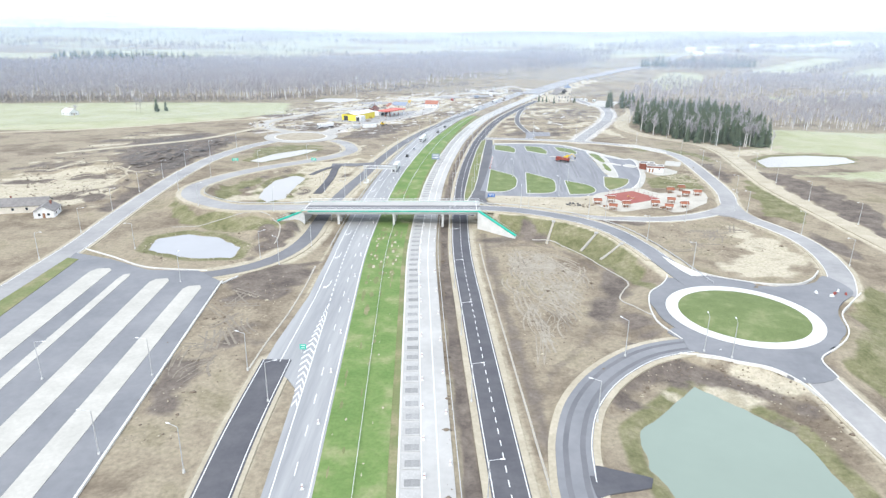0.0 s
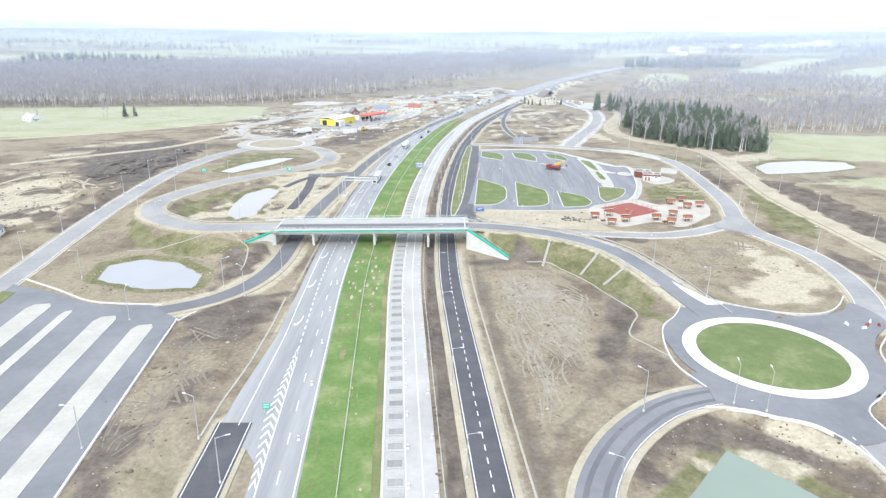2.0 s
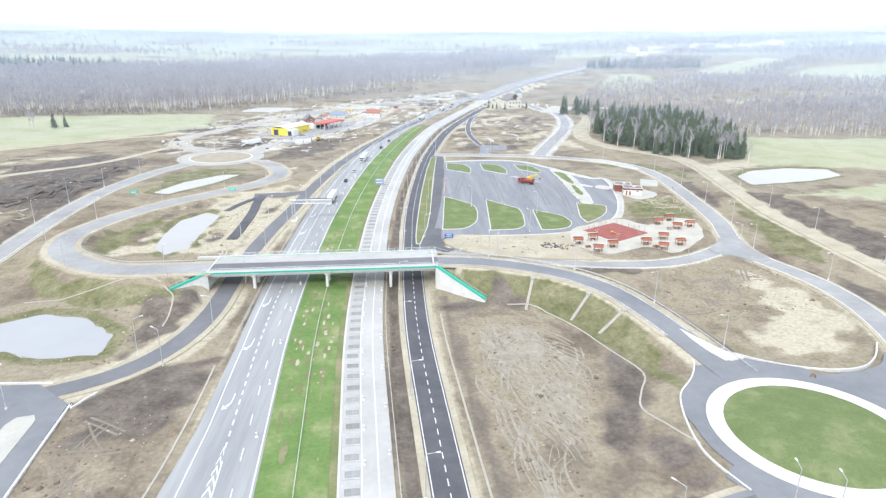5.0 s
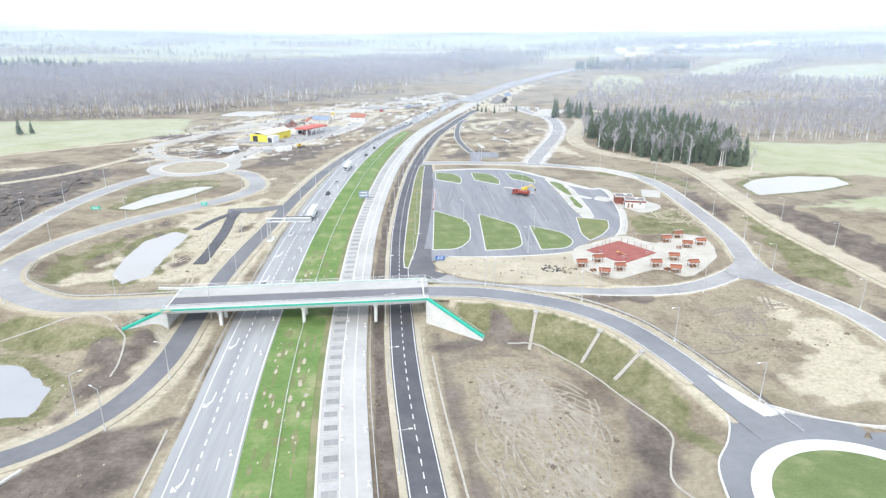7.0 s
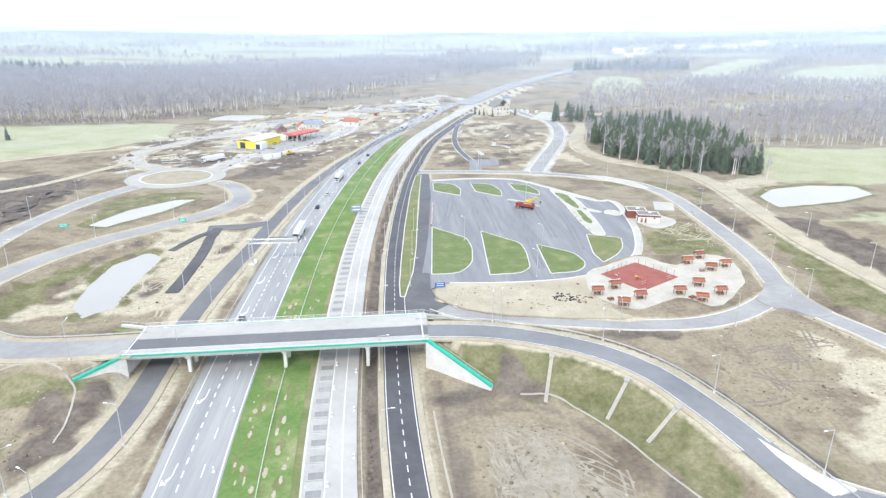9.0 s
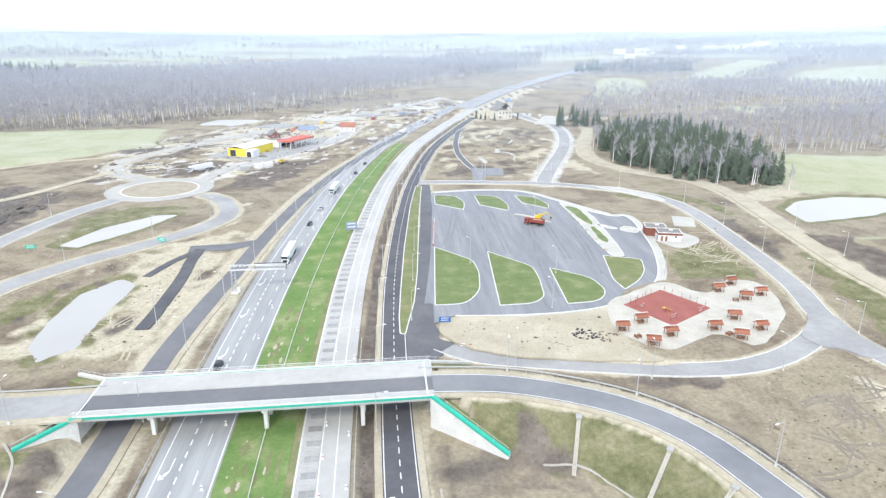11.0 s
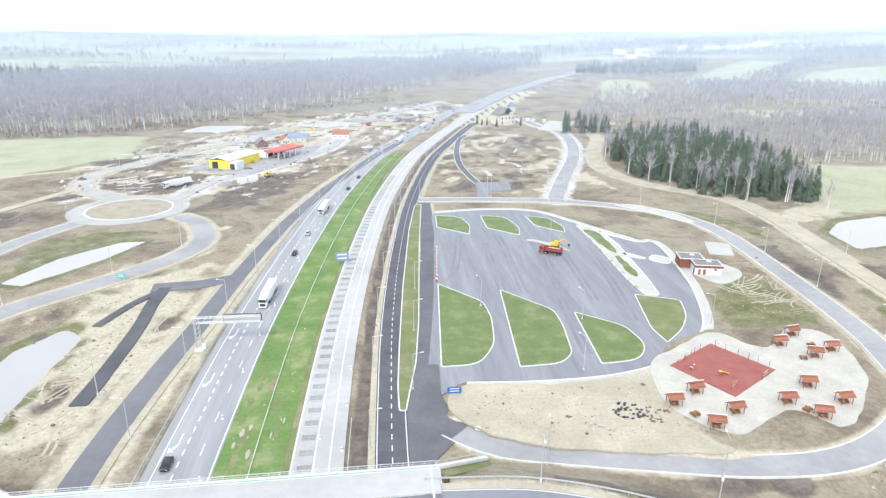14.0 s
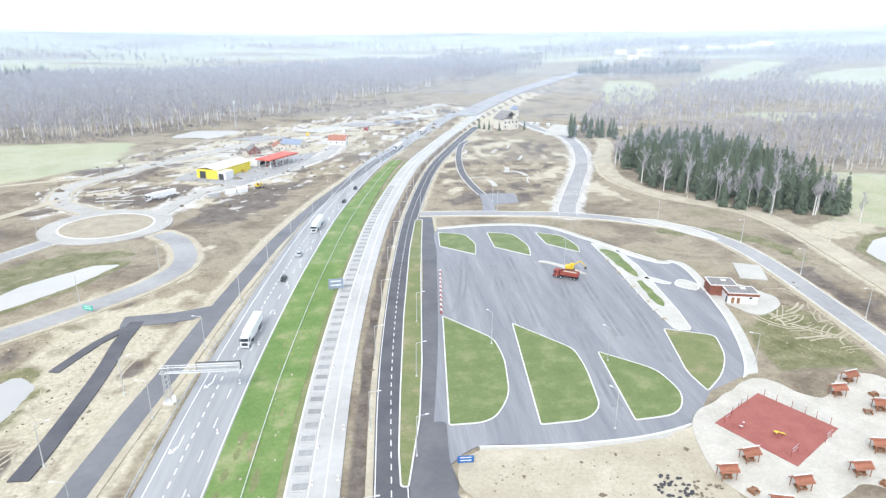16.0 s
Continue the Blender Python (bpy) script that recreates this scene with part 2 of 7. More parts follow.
def bm_ribbon(C, off1, off2, lift=0.0, skirt=0.0, bm=None):
    """A strip along the curve C (x, y, z) from the sideways offset off1 to off2 (right is positive), with sides going down by skirt."""
    bm = bm or bmesh.new()
    n = -normals2(C)
    o1 = np.broadcast_to(off1, len(C))
    o2 = np.broadcast_to(off2, len(C))
    rows = []
    for i, c in enumerate(C):
        a = (c[0] + n[i, 0] * o1[i], c[1] + n[i, 1] * o1[i])
        b = (c[0] + n[i, 0] * o2[i], c[1] + n[i, 1] * o2[i])
        z = c[2] + lift
        row = [bm.verts.new((*a, z)), bm.verts.new((*b, z))]
        if skirt:
            row += [bm.verts.new((*a, z - skirt)), bm.verts.new((*b, z - skirt))]
        rows.append(row)
    for p, q in zip(rows, rows[1:]):
        bm.faces.new((p[0], p[1], q[1], q[0]))
        if skirt:
            bm.faces.new((p[2], p[0], q[0], q[2]))
            bm.faces.new((p[1], p[3], q[3], q[1]))
    if skirt:
        for r in (rows[0][::-1], rows[-1]):
            bm.faces.new((r[0], r[1], r[3], r[2]) if r is rows[-1] else (r[3], r[2], r[0], r[1]))
    return bm


def bm_dashes(C, off, width, dash, gap, lift, bm=None):
    """Painted dashes along the curve at a sideways offset."""
    bm = bm or bmesh.new()
    n = -normals2(C)
    s = np.concatenate([[0], np.cumsum(np.linalg.norm(np.diff(C[:, :2], axis=0), axis=1))])

    def at(d, o):
        x, y, z = (np.interp(d, s, C[:, k]) for k in range(3))
        nx, ny = (np.interp(d, s, n[:, k]) for k in range(2))
        return bm.verts.new((x + nx * o, y + ny * o, z + lift))
    d = 0.5
    while d + dash < s[-1]:
        bm.faces.new((at(d, off - width / 2), at(d, off + width / 2), at(d + dash, off + width / 2), at(d + dash, off - width / 2)))
        d += dash + gap
    return bm


def bm_slab(pts, z, thick):
    """A level slab over a plan outline, with its top at z."""
    bm = bmesh.new()
    pts = [tuple(p[:2]) for p in pts]
    area = sum(a[0] * b[1] - b[0] * a[1] for a, b in zip(pts, pts[1:] + pts[:1]))
    if area < 0:
        pts = pts[::-1]
    top = [bm.verts.new((x, y, z)) for x, y in pts]
    low = [bm.verts.new((x, y, z - thick)) for x, y in pts]
    for a, b, c in tessellate_polygon([[Vector((x, y, 0)) for x, y in pts]]):
        f = bm.faces.new((top[a], top[b], top[c]))
        f.normal_update()
        if f.normal.z < 0:
            f.normal_flip()
    for i in range(len(pts)):
        j = (i + 1) % len(pts)
        bm.faces.new((low[i], low[j], top[j], top[i]))
    return bm


def rounded(corners, radius=2.0, steps=5):
    """An outline through corners, each rounded off; a corner may carry its own radius as a third number."""
    out = []
    n = len(corners)
    for i, c in enumerate(corners):
        p, a, b = (np.array(q[:2], float) for q in (c, corners[i - 1], corners[(i + 1) % n]))
        r = min(c[2] if len(c) > 2 else radius, 0.45 * np.linalg.norm(a - p), 0.45 * np.linalg.norm(b - p))
        a, b = p + (a - p) / np.linalg.norm(a - p) * r, p + (b - p) / np.linalg.norm(b - p) * r
        for k in range(steps + 1):
            t = k / steps
            out.append(tuple((1 - t) ** 2 * a + 2 * t * (1 - t) * p + t * t * b))
    return out


def structure(ob, label, category):
    return tagged(ob, label, category, "", "structure")


# ---- plan: the centre lines of the roads (x, y, height) ----
AXIS = smooth([(*p, 0.0) for p in [(-4.6, -103.2), (-11.7, 0.0), (-15.8, 57.4), (-19.6, 110.1), (-24.0, 172.1), (-27.0, 217.9), (-28.0, 258.1), (-27.9, 302.8), (-26.3, 355.6), (-21.0, 427.8), (-11.5, 510.4), (8.0, 618.2), (32.7, 706.6), (59.6, 791.4), (102.1, 906.1), (157.1, 1027.7), (237.4, 1178.0), (343.0, 1353.5), (504.7, 1605.8), (711.1, 1904.0)]], 4.0)
DECK_Z = lambda x: 6.9 + 0.021 * (x + 30)
LOOP = smooth([(-64, 260.6, 6.15), (-83, 260.6, 5.6), (-100, 263.6, 4.8), (-116, 274.6, 4.1), (-127, 287, 3.4), (-133, 303, 2.7), (-133.5, 319, 2.0), (-128, 345, 0.9), (-115, 369, 0.4), (-98, 390, 0.1), (-81, 414, 0), (-75.5, 436, 0), (-84, 461, 0), (-96, 475, 0)], 3.0)
DECK = smooth([(x, 260.6, DECK_Z(x)) for x in (-66, -40, -15, 9)], 4.0)
RAMP = smooth([(6, 260.6, 7.65), (26.8, 259.4, 7.0), (48, 251.6, 6.0), (60.8, 240.3, 5.0), (67.9, 225.6, 4.0), (72.2, 212.5, 3.1), (75.2, 201, 2.4), (77.4, 191, 2.05)], 3.0)
RB = (83.2, 168.8, 2.0)
RBF = (-124.4, 489.8)
DOWN = smooth([(68, 150, 2.0), (58, 148, 1.9), (47.5, 143.5, 1.6), (36.5, 133.7, 1.1), (28.8, 122, 0.6), (24.9, 110.2, 0.3), (23.6, 101, 0.1), (23.2, 90.7, 0), (25, 70, 0), (30, 40, 0)], 3.0)
EAST = smooth([(86.6, 133.5, 1.95), (86.8, 129.0, 1.75), (87.3, 119.1, 1.4), (87.7, 110.4, 1.2), (88.5, 80, 1.0), (90, 30, 1.0)], 3.0)
NORTHEAST = smooth([(121.5, 186.5, 1.9), (125.5, 193, 1.7), (133, 209, 1.3), (138.3, 230, 0.95), (139.3, 249, 0.65), (136.6, 264, 0.4), (132.6, 277, 0.2), (131.0, 290, 0.1), (134.5, 307, 0), (140.2, 326, 0), (144.2, 350, 0), (147.0, 374, 0), (150, 404, 0), (151, 427, 0), (148.5, 446, 0), (139, 465, 0), (115, 481.5, 0), (90, 491.5, 0), (70, 494.5, 0), (46, 497.5, 0), (20, 498, 0)], 3.0)
SOUTHLOOP = smooth([(14.2, 293.2, 0), (17.5, 289.8, 0.1), (24.5, 285, 0.13), (38, 281.5, 0.16), (54, 278, 0.2), (73, 274.6, 0.2), (90, 274.4, 0.22), (104, 278.4, 0.22), (117, 286, 0.2), (129, 296, 0.1)], 3.0)
WESTROAD = smooth([(*p, 0.0) for p in [(-137.6, 68.8), (-139.4, 126.2), (-140.4, 173.2), (-142.2, 199.9), (-144.5, 226.0), (-149.5, 259.6), (-155.5, 311.8), (-158.9, 357.9), (-158.3, 395.7), (-150.8, 437.8), (-139.8, 464.5), (-130.8, 481.7)]], 4.0)
DARKWEST = smooth([(*p, 0.0) for p in [(-95.2, 192.1), (-87.5, 193.6), (-79.5, 197.4), (-71.6, 203.6), (-65.4, 212.8), (-61.6, 224.5), (-59.8, 239.5), (-60.0, 258.1), (-60.3, 292.4), (-57.9, 327.8), (-55.4, 351.0), (-52.5, 387.1), (-48.2, 426.7), (-42.4, 469.1), (-31.2, 525.3), (-19.5, 570.1), (-4.6, 625.1), (14.9, 683.6)]], 4.0)
ONRAMP = smooth([(*p, 0.0) for p in [(-39.0, 34.4), (-41.9, 80.3), (-43.8, 109.2), (-44.6, 138.8)]], 4.0)
EXITRD = smooth([(*p, 0.0) for p in [(3.7, 275.3), (6.3, 294.8), (10.0, 317.7), (14.7, 367.0), (19.5, 430.1), (21.9, 492.1)]], 4.0)
TEE = smooth([(*p, 0.0) for p in [(-72.1, 309.7), (-71.9, 324.9), (-72.8, 351.9), (-74.6, 369.3), (-74.6, 382.9)]], 3.0)
TEE_TOP = smooth([(*p, 0.0) for p in [(-79.1, 383.1), (-71.1, 384.2), (-64.2, 385.2), (-52.8, 390.0)]], 3.0)
TEE_ARM = smooth([(*p, 0.0) for p in [(-85.5, 353.3), (-80.9, 369.3), (-75.7, 379.7)]], 3.0)
DIRT = smooth([(*p, 0.05) for p in [(168, 172), (172, 229), (172.6, 271), (172.4, 305), (173, 341), (178, 377.4), (186, 428), (190, 462), (186, 490), (172, 509), (158, 525), (149, 550), (146.5, 575), (152, 605), (162, 640), (186, 700), (197, 762)]], 4.0)
NORTHRD = smooth([(*p, 0.0) for p in [(92.6, 490), (96.3, 504.7), (114, 551), (138.5, 614), (155.5, 674), (162, 715), (163, 745), (153, 783), (146.8, 837)]], 4.0)
FARWEST = smooth([(*p, 0.0) for p in [(-123.9, 501.2), (-146.8, 518.4), (-167.5, 539.1), (-174.3, 573.5), (-154.8, 625.1), (-120.4, 688.2), (-68.8, 780.0), (11.5, 883.2), (80.3, 986.4)]], 6.0)
STATION = smooth([(*p, 0.0) for p in [(-111.3, 493.2), (-105.5, 521.9), (-98.6, 550.6), (-82.6, 573.5), (-57.4, 619.4), (-39.0, 665.3), (-32.1, 711.1)]], 4.0)
SITERD = smooth([(*p, 0.0) for p in [(75.3, 722.8), (66.6, 701.1), (57.4, 644.3), (53.5, 595.8), (54.6, 559.0), (57.0, 534.9)]], 4.0)
TRACK = smooth([(*p, 0.02) for p in [(-263.8, 401.4), (-229.4, 435.9), (-195.0, 470.3), (-174.3, 521.9), (-167.5, 539.1)]], 6.0)
FIELDTRACK = smooth([(*p, 0.02) for p in [(-481.7, 453.1), (-378.5, 476.0), (-286.8, 516.1), (-217.9, 573.5), (-172.1, 596.4)]], 8.0)

# ponds (outlines, water level)
PONDS = [
    ("pond", "wide green-grey retention pond with grassy banks", M_POND, [(57.0, 132.4), (48.2, 122.7), (38.9, 113.2), (37.9, 102.3), (41.1, 91.8), (45.9, 75.7), (71.1, 78.0), (73.4, 95.8), (72.0, 113.9), (65.3, 122.8)], -0.7),
    ("pond", "small grey pond among bare soil banks", M_POND2, [(-116.4, 220.0), (-119.3, 233.4), (-110.2, 240.1), (-96.5, 237.3), (-83.4, 225.6), (-81.7, 214.3), (-96.3, 212.0)], -0.7),
    ("pond", "milky drained basin inside the loop road", M_POND4, [(-99.2, 301.3), (-102.1, 315.9), (-102.3, 339.5), (-94.2, 353.0), (-86.8, 347.8), (-87.5, 324.7), (-86.5, 300.5), (-93.1, 293.1)], -0.7),
    ("pond", "long pale basin beside the loop road", M_POND3, [(-134.2, 392.8), (-125.3, 418.4), (-109.1, 437.7), (-99.8, 437.6), (-107.7, 416.4), (-125.0, 390.0)], -0.7),
    ("pond", "pale basin on the far side of the fields", M_POND3, [(201.1, 427.8), (217.9, 443.9), (245.9, 451.9), (272.5, 447.6), (265.3, 427.6), (238.9, 414.4), (198.1, 404.9)], -0.7),
    ("pond", "distant pale basin before the woods", M_POND3, [(-178.1, 763.7), (-164.8, 803.8), (-124.0, 789.6), (-142.1, 751.1)], -0.7),
]
# woods (outlines)
WOOD_WEST = [(-1261.7, 622), (-527.6, 668), (-440, 690), (-323.5, 722), (-259.2, 737), (-205, 765), (-168, 830), (-110, 896), (-52, 965), (18.4, 1080), (78, 1175), (172.1, 1330), (300, 1540), (270, 1690), (-25, 1640), (-279, 1484), (-495, 1360), (-637, 1200), (-794, 1110), (-1261, 1060)]
WOOD_BACK = [(-2600, 1500), (-1500, 1470), (-1100, 1540), (-1000, 1640), (-1700, 1700), (-2600, 1760)]
WOOD_EAST = [(180, 640), (250, 592), (300, 587), (360, 577), (480, 592), (720, 700), (780, 850), (560, 830), (400, 800), (240, 740)]
# soil kinds (outline)
BOWL = [(9.2, 236.3), (29.6, 238.1), (38.5, 235.9), (47.1, 223.3), (52.4, 210.0), (57.0, 195.6), (49.9, 186.0), (47.0, 172.1), (39.0, 151.4), (27.5, 135.3), (19.5, 114.7), (16.1, 91.8), (14.9, 126.2), (12.0, 172.1)]
GREEN_AREAS = [
    [(109.6, 363.6), (120, 372), (134, 378), (138, 358.5), (134, 336), (126, 337), (118, 336), (104, 336)],
    [(122, 183), (136.8, 197.1), (150, 190), (130, 150), (99.8, 126), (98.0, 140.5), (110.2, 154)],
    [(16.1, 246.6), (29.8, 238.6), (39.0, 236.3), (48.2, 223.7), (53.9, 209.9), (58.5, 195.0), (63.1, 189.3), (64.2, 201.9), (66.5, 217.9), (68.8, 230.5), (63.1, 245.5), (50.5, 258.1), (32.1, 265.0), (16.1, 266.1)],
    [(-68.8, 247.8), (-91.8, 253.5), (-114.7, 261.5), (-128.5, 275.3), (-135.3, 292.5), (-128.5, 266.1), (-110.1, 247.8), (-75.7, 238.6)],
    [(-121.6, 300.5), (-123.9, 316.6), (-119.3, 332.6), (-110.1, 344.1), (-105.5, 334.9), (-112.4, 315.4), (-110.1, 300.5), (-114.7, 289.0)],
    [(143.4, 286.8), (154.8, 275.3), (172.1, 300.5), (174.3, 332.6), (167.5, 367.0), (159.4, 344.1), (149.1, 307.4)],
    [(126.2, 458.8), (160.6, 441.6), (167.5, 412.9), (172.1, 441.6), (154.8, 464.5), (128.5, 472.6)],
    [(-135.3, 403.7), (-142.2, 431.3), (-128.5, 449.6), (-105.5, 454.2), (-96.3, 447.3), (-112.4, 440.4), (-128.5, 422.1), (-137.6, 392.3)],
    [(96.3, 100), (114.7, 120), (126.2, 140), (119.3, 150), (106, 140), (98, 120)],
]
FIELDS = [
    [(-527.6, 470.3), (-298.2, 504.7), (-217.9, 579.2), (-172.1, 642.3), (-195.0, 734.1), (-344.1, 722.6), (-527.6, 711.1)],
    [(189.3, 441.6), (246.6, 461.1), (286.8, 449.6), (344.1, 424.4), (596.4, 435.9), (642.3, 596.4), (493.2, 585.0), (355.6, 570.1), (266.1, 585.0), (235.1, 516.1), (217.9, 476.0)],
    [(206.5, 378.5), (298.2, 355.6), (481.7, 321.2), (550.6, 378.5), (344.1, 401.4), (275.3, 403.7)],
    [(499, 1191), (573, 1311), (867, 1639), (977, 1616), (780, 1410), (589, 1199)],
    [(665, 1174), (807, 1331), (935, 1411), (1250, 1360), (900, 1080), (701, 1099)],
    [(313, 1086), (395, 1280), (456, 1223), (396, 1074), (346, 987), (280, 949)],
    [(400, 892), (560, 852), (800, 800), (780, 770), (535, 821), (417, 823)],
]
DARKS = [
    [(9, 242), (20, 244), (35, 241), (35, 236.5), (20, 239), (9, 237)],
    [(26, 252), (31, 250), (29, 242), (24, 244)],
    [(-172.1, 378.5), (-165.2, 435.9), (-172.1, 481.7), (-206.5, 504.7), (-240.9, 458.8), (-217.9, 390.0), (-189.3, 344.1)],
    [(-163, 271), (-172, 330), (-174, 386), (-170, 497), (-164, 470), (-166, 400), (-166, 350), (-160, 316), (-152, 265)],
    [(-71.0, 118), (-70.8, 136.4), (-64.8, 141), (-60, 128.8), (-59.7, 117.0), (-65.6, 115)],
    [(-64, 156.9), (-55.8, 160.1), (-53.6, 148.5), (-60.8, 148.2)],
    [(-79.1, 190.8), (-65.3, 207.1), (-53.2, 209.0), (-51.8, 190.2), (-56.9, 175.9), (-70.6, 175.0)],
    [(-80.7, 240.9), (-64.7, 247.1), (-64.4, 235.3), (-70.6, 220.2), (-76.1, 212.7)],
    [(52.7, 209.4), (57, 192.1), (46.7, 169.7), (40.8, 153.9), (38.7, 169.4), (45.3, 187.8)],
    [(45.6, 172.8), (56.4, 171.3), (53.2, 154.6), (46.6, 157.8)],
    [(181.1, 389.4), (200.6, 379.7), (202.7, 324.5), (202.0, 292.0), (178.5, 251.5), (178.3, 280.2), (178.3, 322.0)],
    [(135.1, 276.9), (146.4, 264.9), (155.3, 246.1), (154.6, 225.9), (145.5, 234.7), (142.3, 253.7)],
    [(156.8, 413.5), (164.6, 409.8), (164.4, 379.7), (158.0, 360.4), (152.1, 351.6), (153.6, 380.1)],
    [(60, 273.3), (80.3, 270.3), (84, 266), (70, 265), (56, 269)],
    [(38, 140), (48, 152), (60, 143.5), (74, 133), (78, 122), (71, 126), (56, 136), (44, 129), (36, 119)],
    [(-146.8, 539.1), (-126.2, 521.9), (-98.6, 539.1), (-103.2, 573.5), (-137.6, 573.5)],
    [(-91.8, 493.2), (-68.8, 487.5), (-55.1, 516.1), (-45.9, 562.0), (-68.8, 573.5), (-84.9, 539.1)],
    [(-195.0, 619.4), (-149.1, 642.3), (-137.6, 607.9), (-172.1, 573.5)],
]
PALES = [
    [(-246.6, 263.8), (-183.5, 269.5), (-172.1, 300.5), (-195.0, 344.1), (-246.6, 332.6)],
    [(-80.3, 292.5), (-66.5, 298.2), (-64.2, 378.5), (-80.3, 395.7), (-94.1, 378.5), (-84.9, 344.1)],
    [(-126.2, 596.4), (-68.8, 596.4), (-22.9, 711.1), (11.5, 848.8), (-68.8, 825.8), (-149.1, 688.2)],
    [(22.9, 283.3), (68.8, 275.3), (68.8, 312.0), (45.9, 314.3), (17.2, 309.7)],
    [(66, 790), (100, 900), (200, 1095), (236, 1101), (140, 900), (100, 780)],
    [(183.5, 453.1), (217.9, 470.3), (246.6, 493.2), (229.4, 458.8), (201.9, 441.6)],
    [(114.7, 539.1), (135.3, 516.1), (128.5, 596.4), (149.1, 665.3), (135.3, 642.3)],
    [(94, 206), (114.7, 203), (128, 220), (131, 246), (124, 264), (112, 262), (117, 247.8), (108, 229.4), (96, 216)],
]


def sdf(X, Y, poly):
    """Signed distance in plan to an outline, negative inside."""
    P = np.array(poly, float)
    best = np.full(X.shape, 1e18)
    inside = np.zeros(X.shape, bool)
    for (x1, y1), (x2, y2) in zip(P, np.roll(P, -1, 0)):
        ex, ey = x2 - x1, y2 - y1
        t = np.clip(((X - x1) * ex + (Y - y1) * ey) / (ex * ex + ey * ey + 1e-9), 0, 1)
        best = np.minimum(best, (X - x1 - t * ex) ** 2 + (Y - y1 - t * ey) ** 2)
        if y1 != y2:
            inside ^= ((y1 > Y) != (y2 > Y)) & (X < (x2 - x1) * (Y - y1) / (y2 - y1) + x1)
    return np.where(inside, -1, 1) * np.sqrt(best)


def near_curve(X, Y, C, reach):
    """Distance in plan to a curve and its height at the nearest place, within reach of it."""
    D, Z = np.full(X.shape, 1e9), np.zeros(X.shape)
    box = (X > C[:, 0].min() - reach) & (X < C[:, 0].max() + reach) & (Y > C[:, 1].min() - reach) & (Y < C[:, 1].max() + reach)
    x, y = X[box], Y[box]
    d, z = np.full(x.shape, 1e9), np.zeros(x.shape)
    for a, b in zip(C, C[1:]):
        e = b[:2] - a[:2]
        t = np.clip(((x - a[0]) * e[0] + (y - a[1]) * e[1]) / (e @ e + 1e-9), 0, 1)
        dd = np.hypot(x - a[0] - t * e[0], y - a[1] - t * e[1])
        hit = dd < d
        d[hit], z[hit] = dd[hit], (a[2] + t * (b[2] - a[2]))[hit]
    D[box], Z[box] = d, z
    return D, Z


def wobble(X, Y, s, seed):
    """Smooth cheap noise from summed sines, about -1 to 1."""
    r = np.random.RandomState(seed)
    out = np.zeros(X.shape)
    for k in range(7):
        a, f, p = r.uniform(0, 6.28), r.uniform(0.5, 2.2) / s, r.uniform(0, 6.28)
        out += np.sin((X * math.cos(a) + Y * math.sin(a)) * f * 6.28 + p + 1.5 * np.sin(Y * f * 2 + k))
    return out / 4.0


def far_rise(X, Y):
    """The country beyond climbs slowly, with low swells."""
    d = np.hypot(X, Y)
    k = np.clip((d - 800) / 900, 0, 1)
    east = 0.016 * np.maximum(0, X + 300) * np.clip((d - 900) / 2200, 0, 1)
    return 0.024 * np.maximum(0, d - 800) * (0.6 + 0.4 * k) + east + k * 5.0 * wobble(X, Y, 700, 5)


for curve in (AXIS, FARWEST, NORTHRD):
    curve[:, 2] += far_rise(curve[:, 0], curve[:, 1])


SPLIT = [(73.6, 214.8), (74.4, 209.5), (76.2, 203.6), (78.6, 198.4), (84.0, 199.6), (80.0, 203.6), (76.6, 209.4)]
CHUTES = ((38.9, 247.3, 35.0, 236.4), (54.2, 236.6, 47.1, 228.6), (61.6, 225.6, 52.9, 219.9))
TERRACE = [(16.1, 298.2), (20.6, 308.0), (40.1, 306.8), (60.8, 308.5), (72.3, 314.3), (82.6, 326.9), (96.3, 333.8), (119.3, 334.9), (129.6, 328.0), (126.2, 307.4), (113.6, 290.2), (98.6, 282.2), (71.1, 278.7), (41.3, 284.5)]
BANKS = [(LOOP, 7.0, 0.5), (RAMP, 7.0, 0.5), (DOWN, 5.0, 0.5), (EAST, 6.0, 0.4), (NORTHEAST, 6.0, 0.35), (SOUTHLOOP, 4.5, 0.35)]
ROADBEDS = [(DARKWEST, 8.5), (WESTROAD, 7.0), (ONRAMP, 6.0), (EXITRD, 6.0), (DIRT, 8.0), (NORTHRD, 6.0), (TEE, 5.0)]


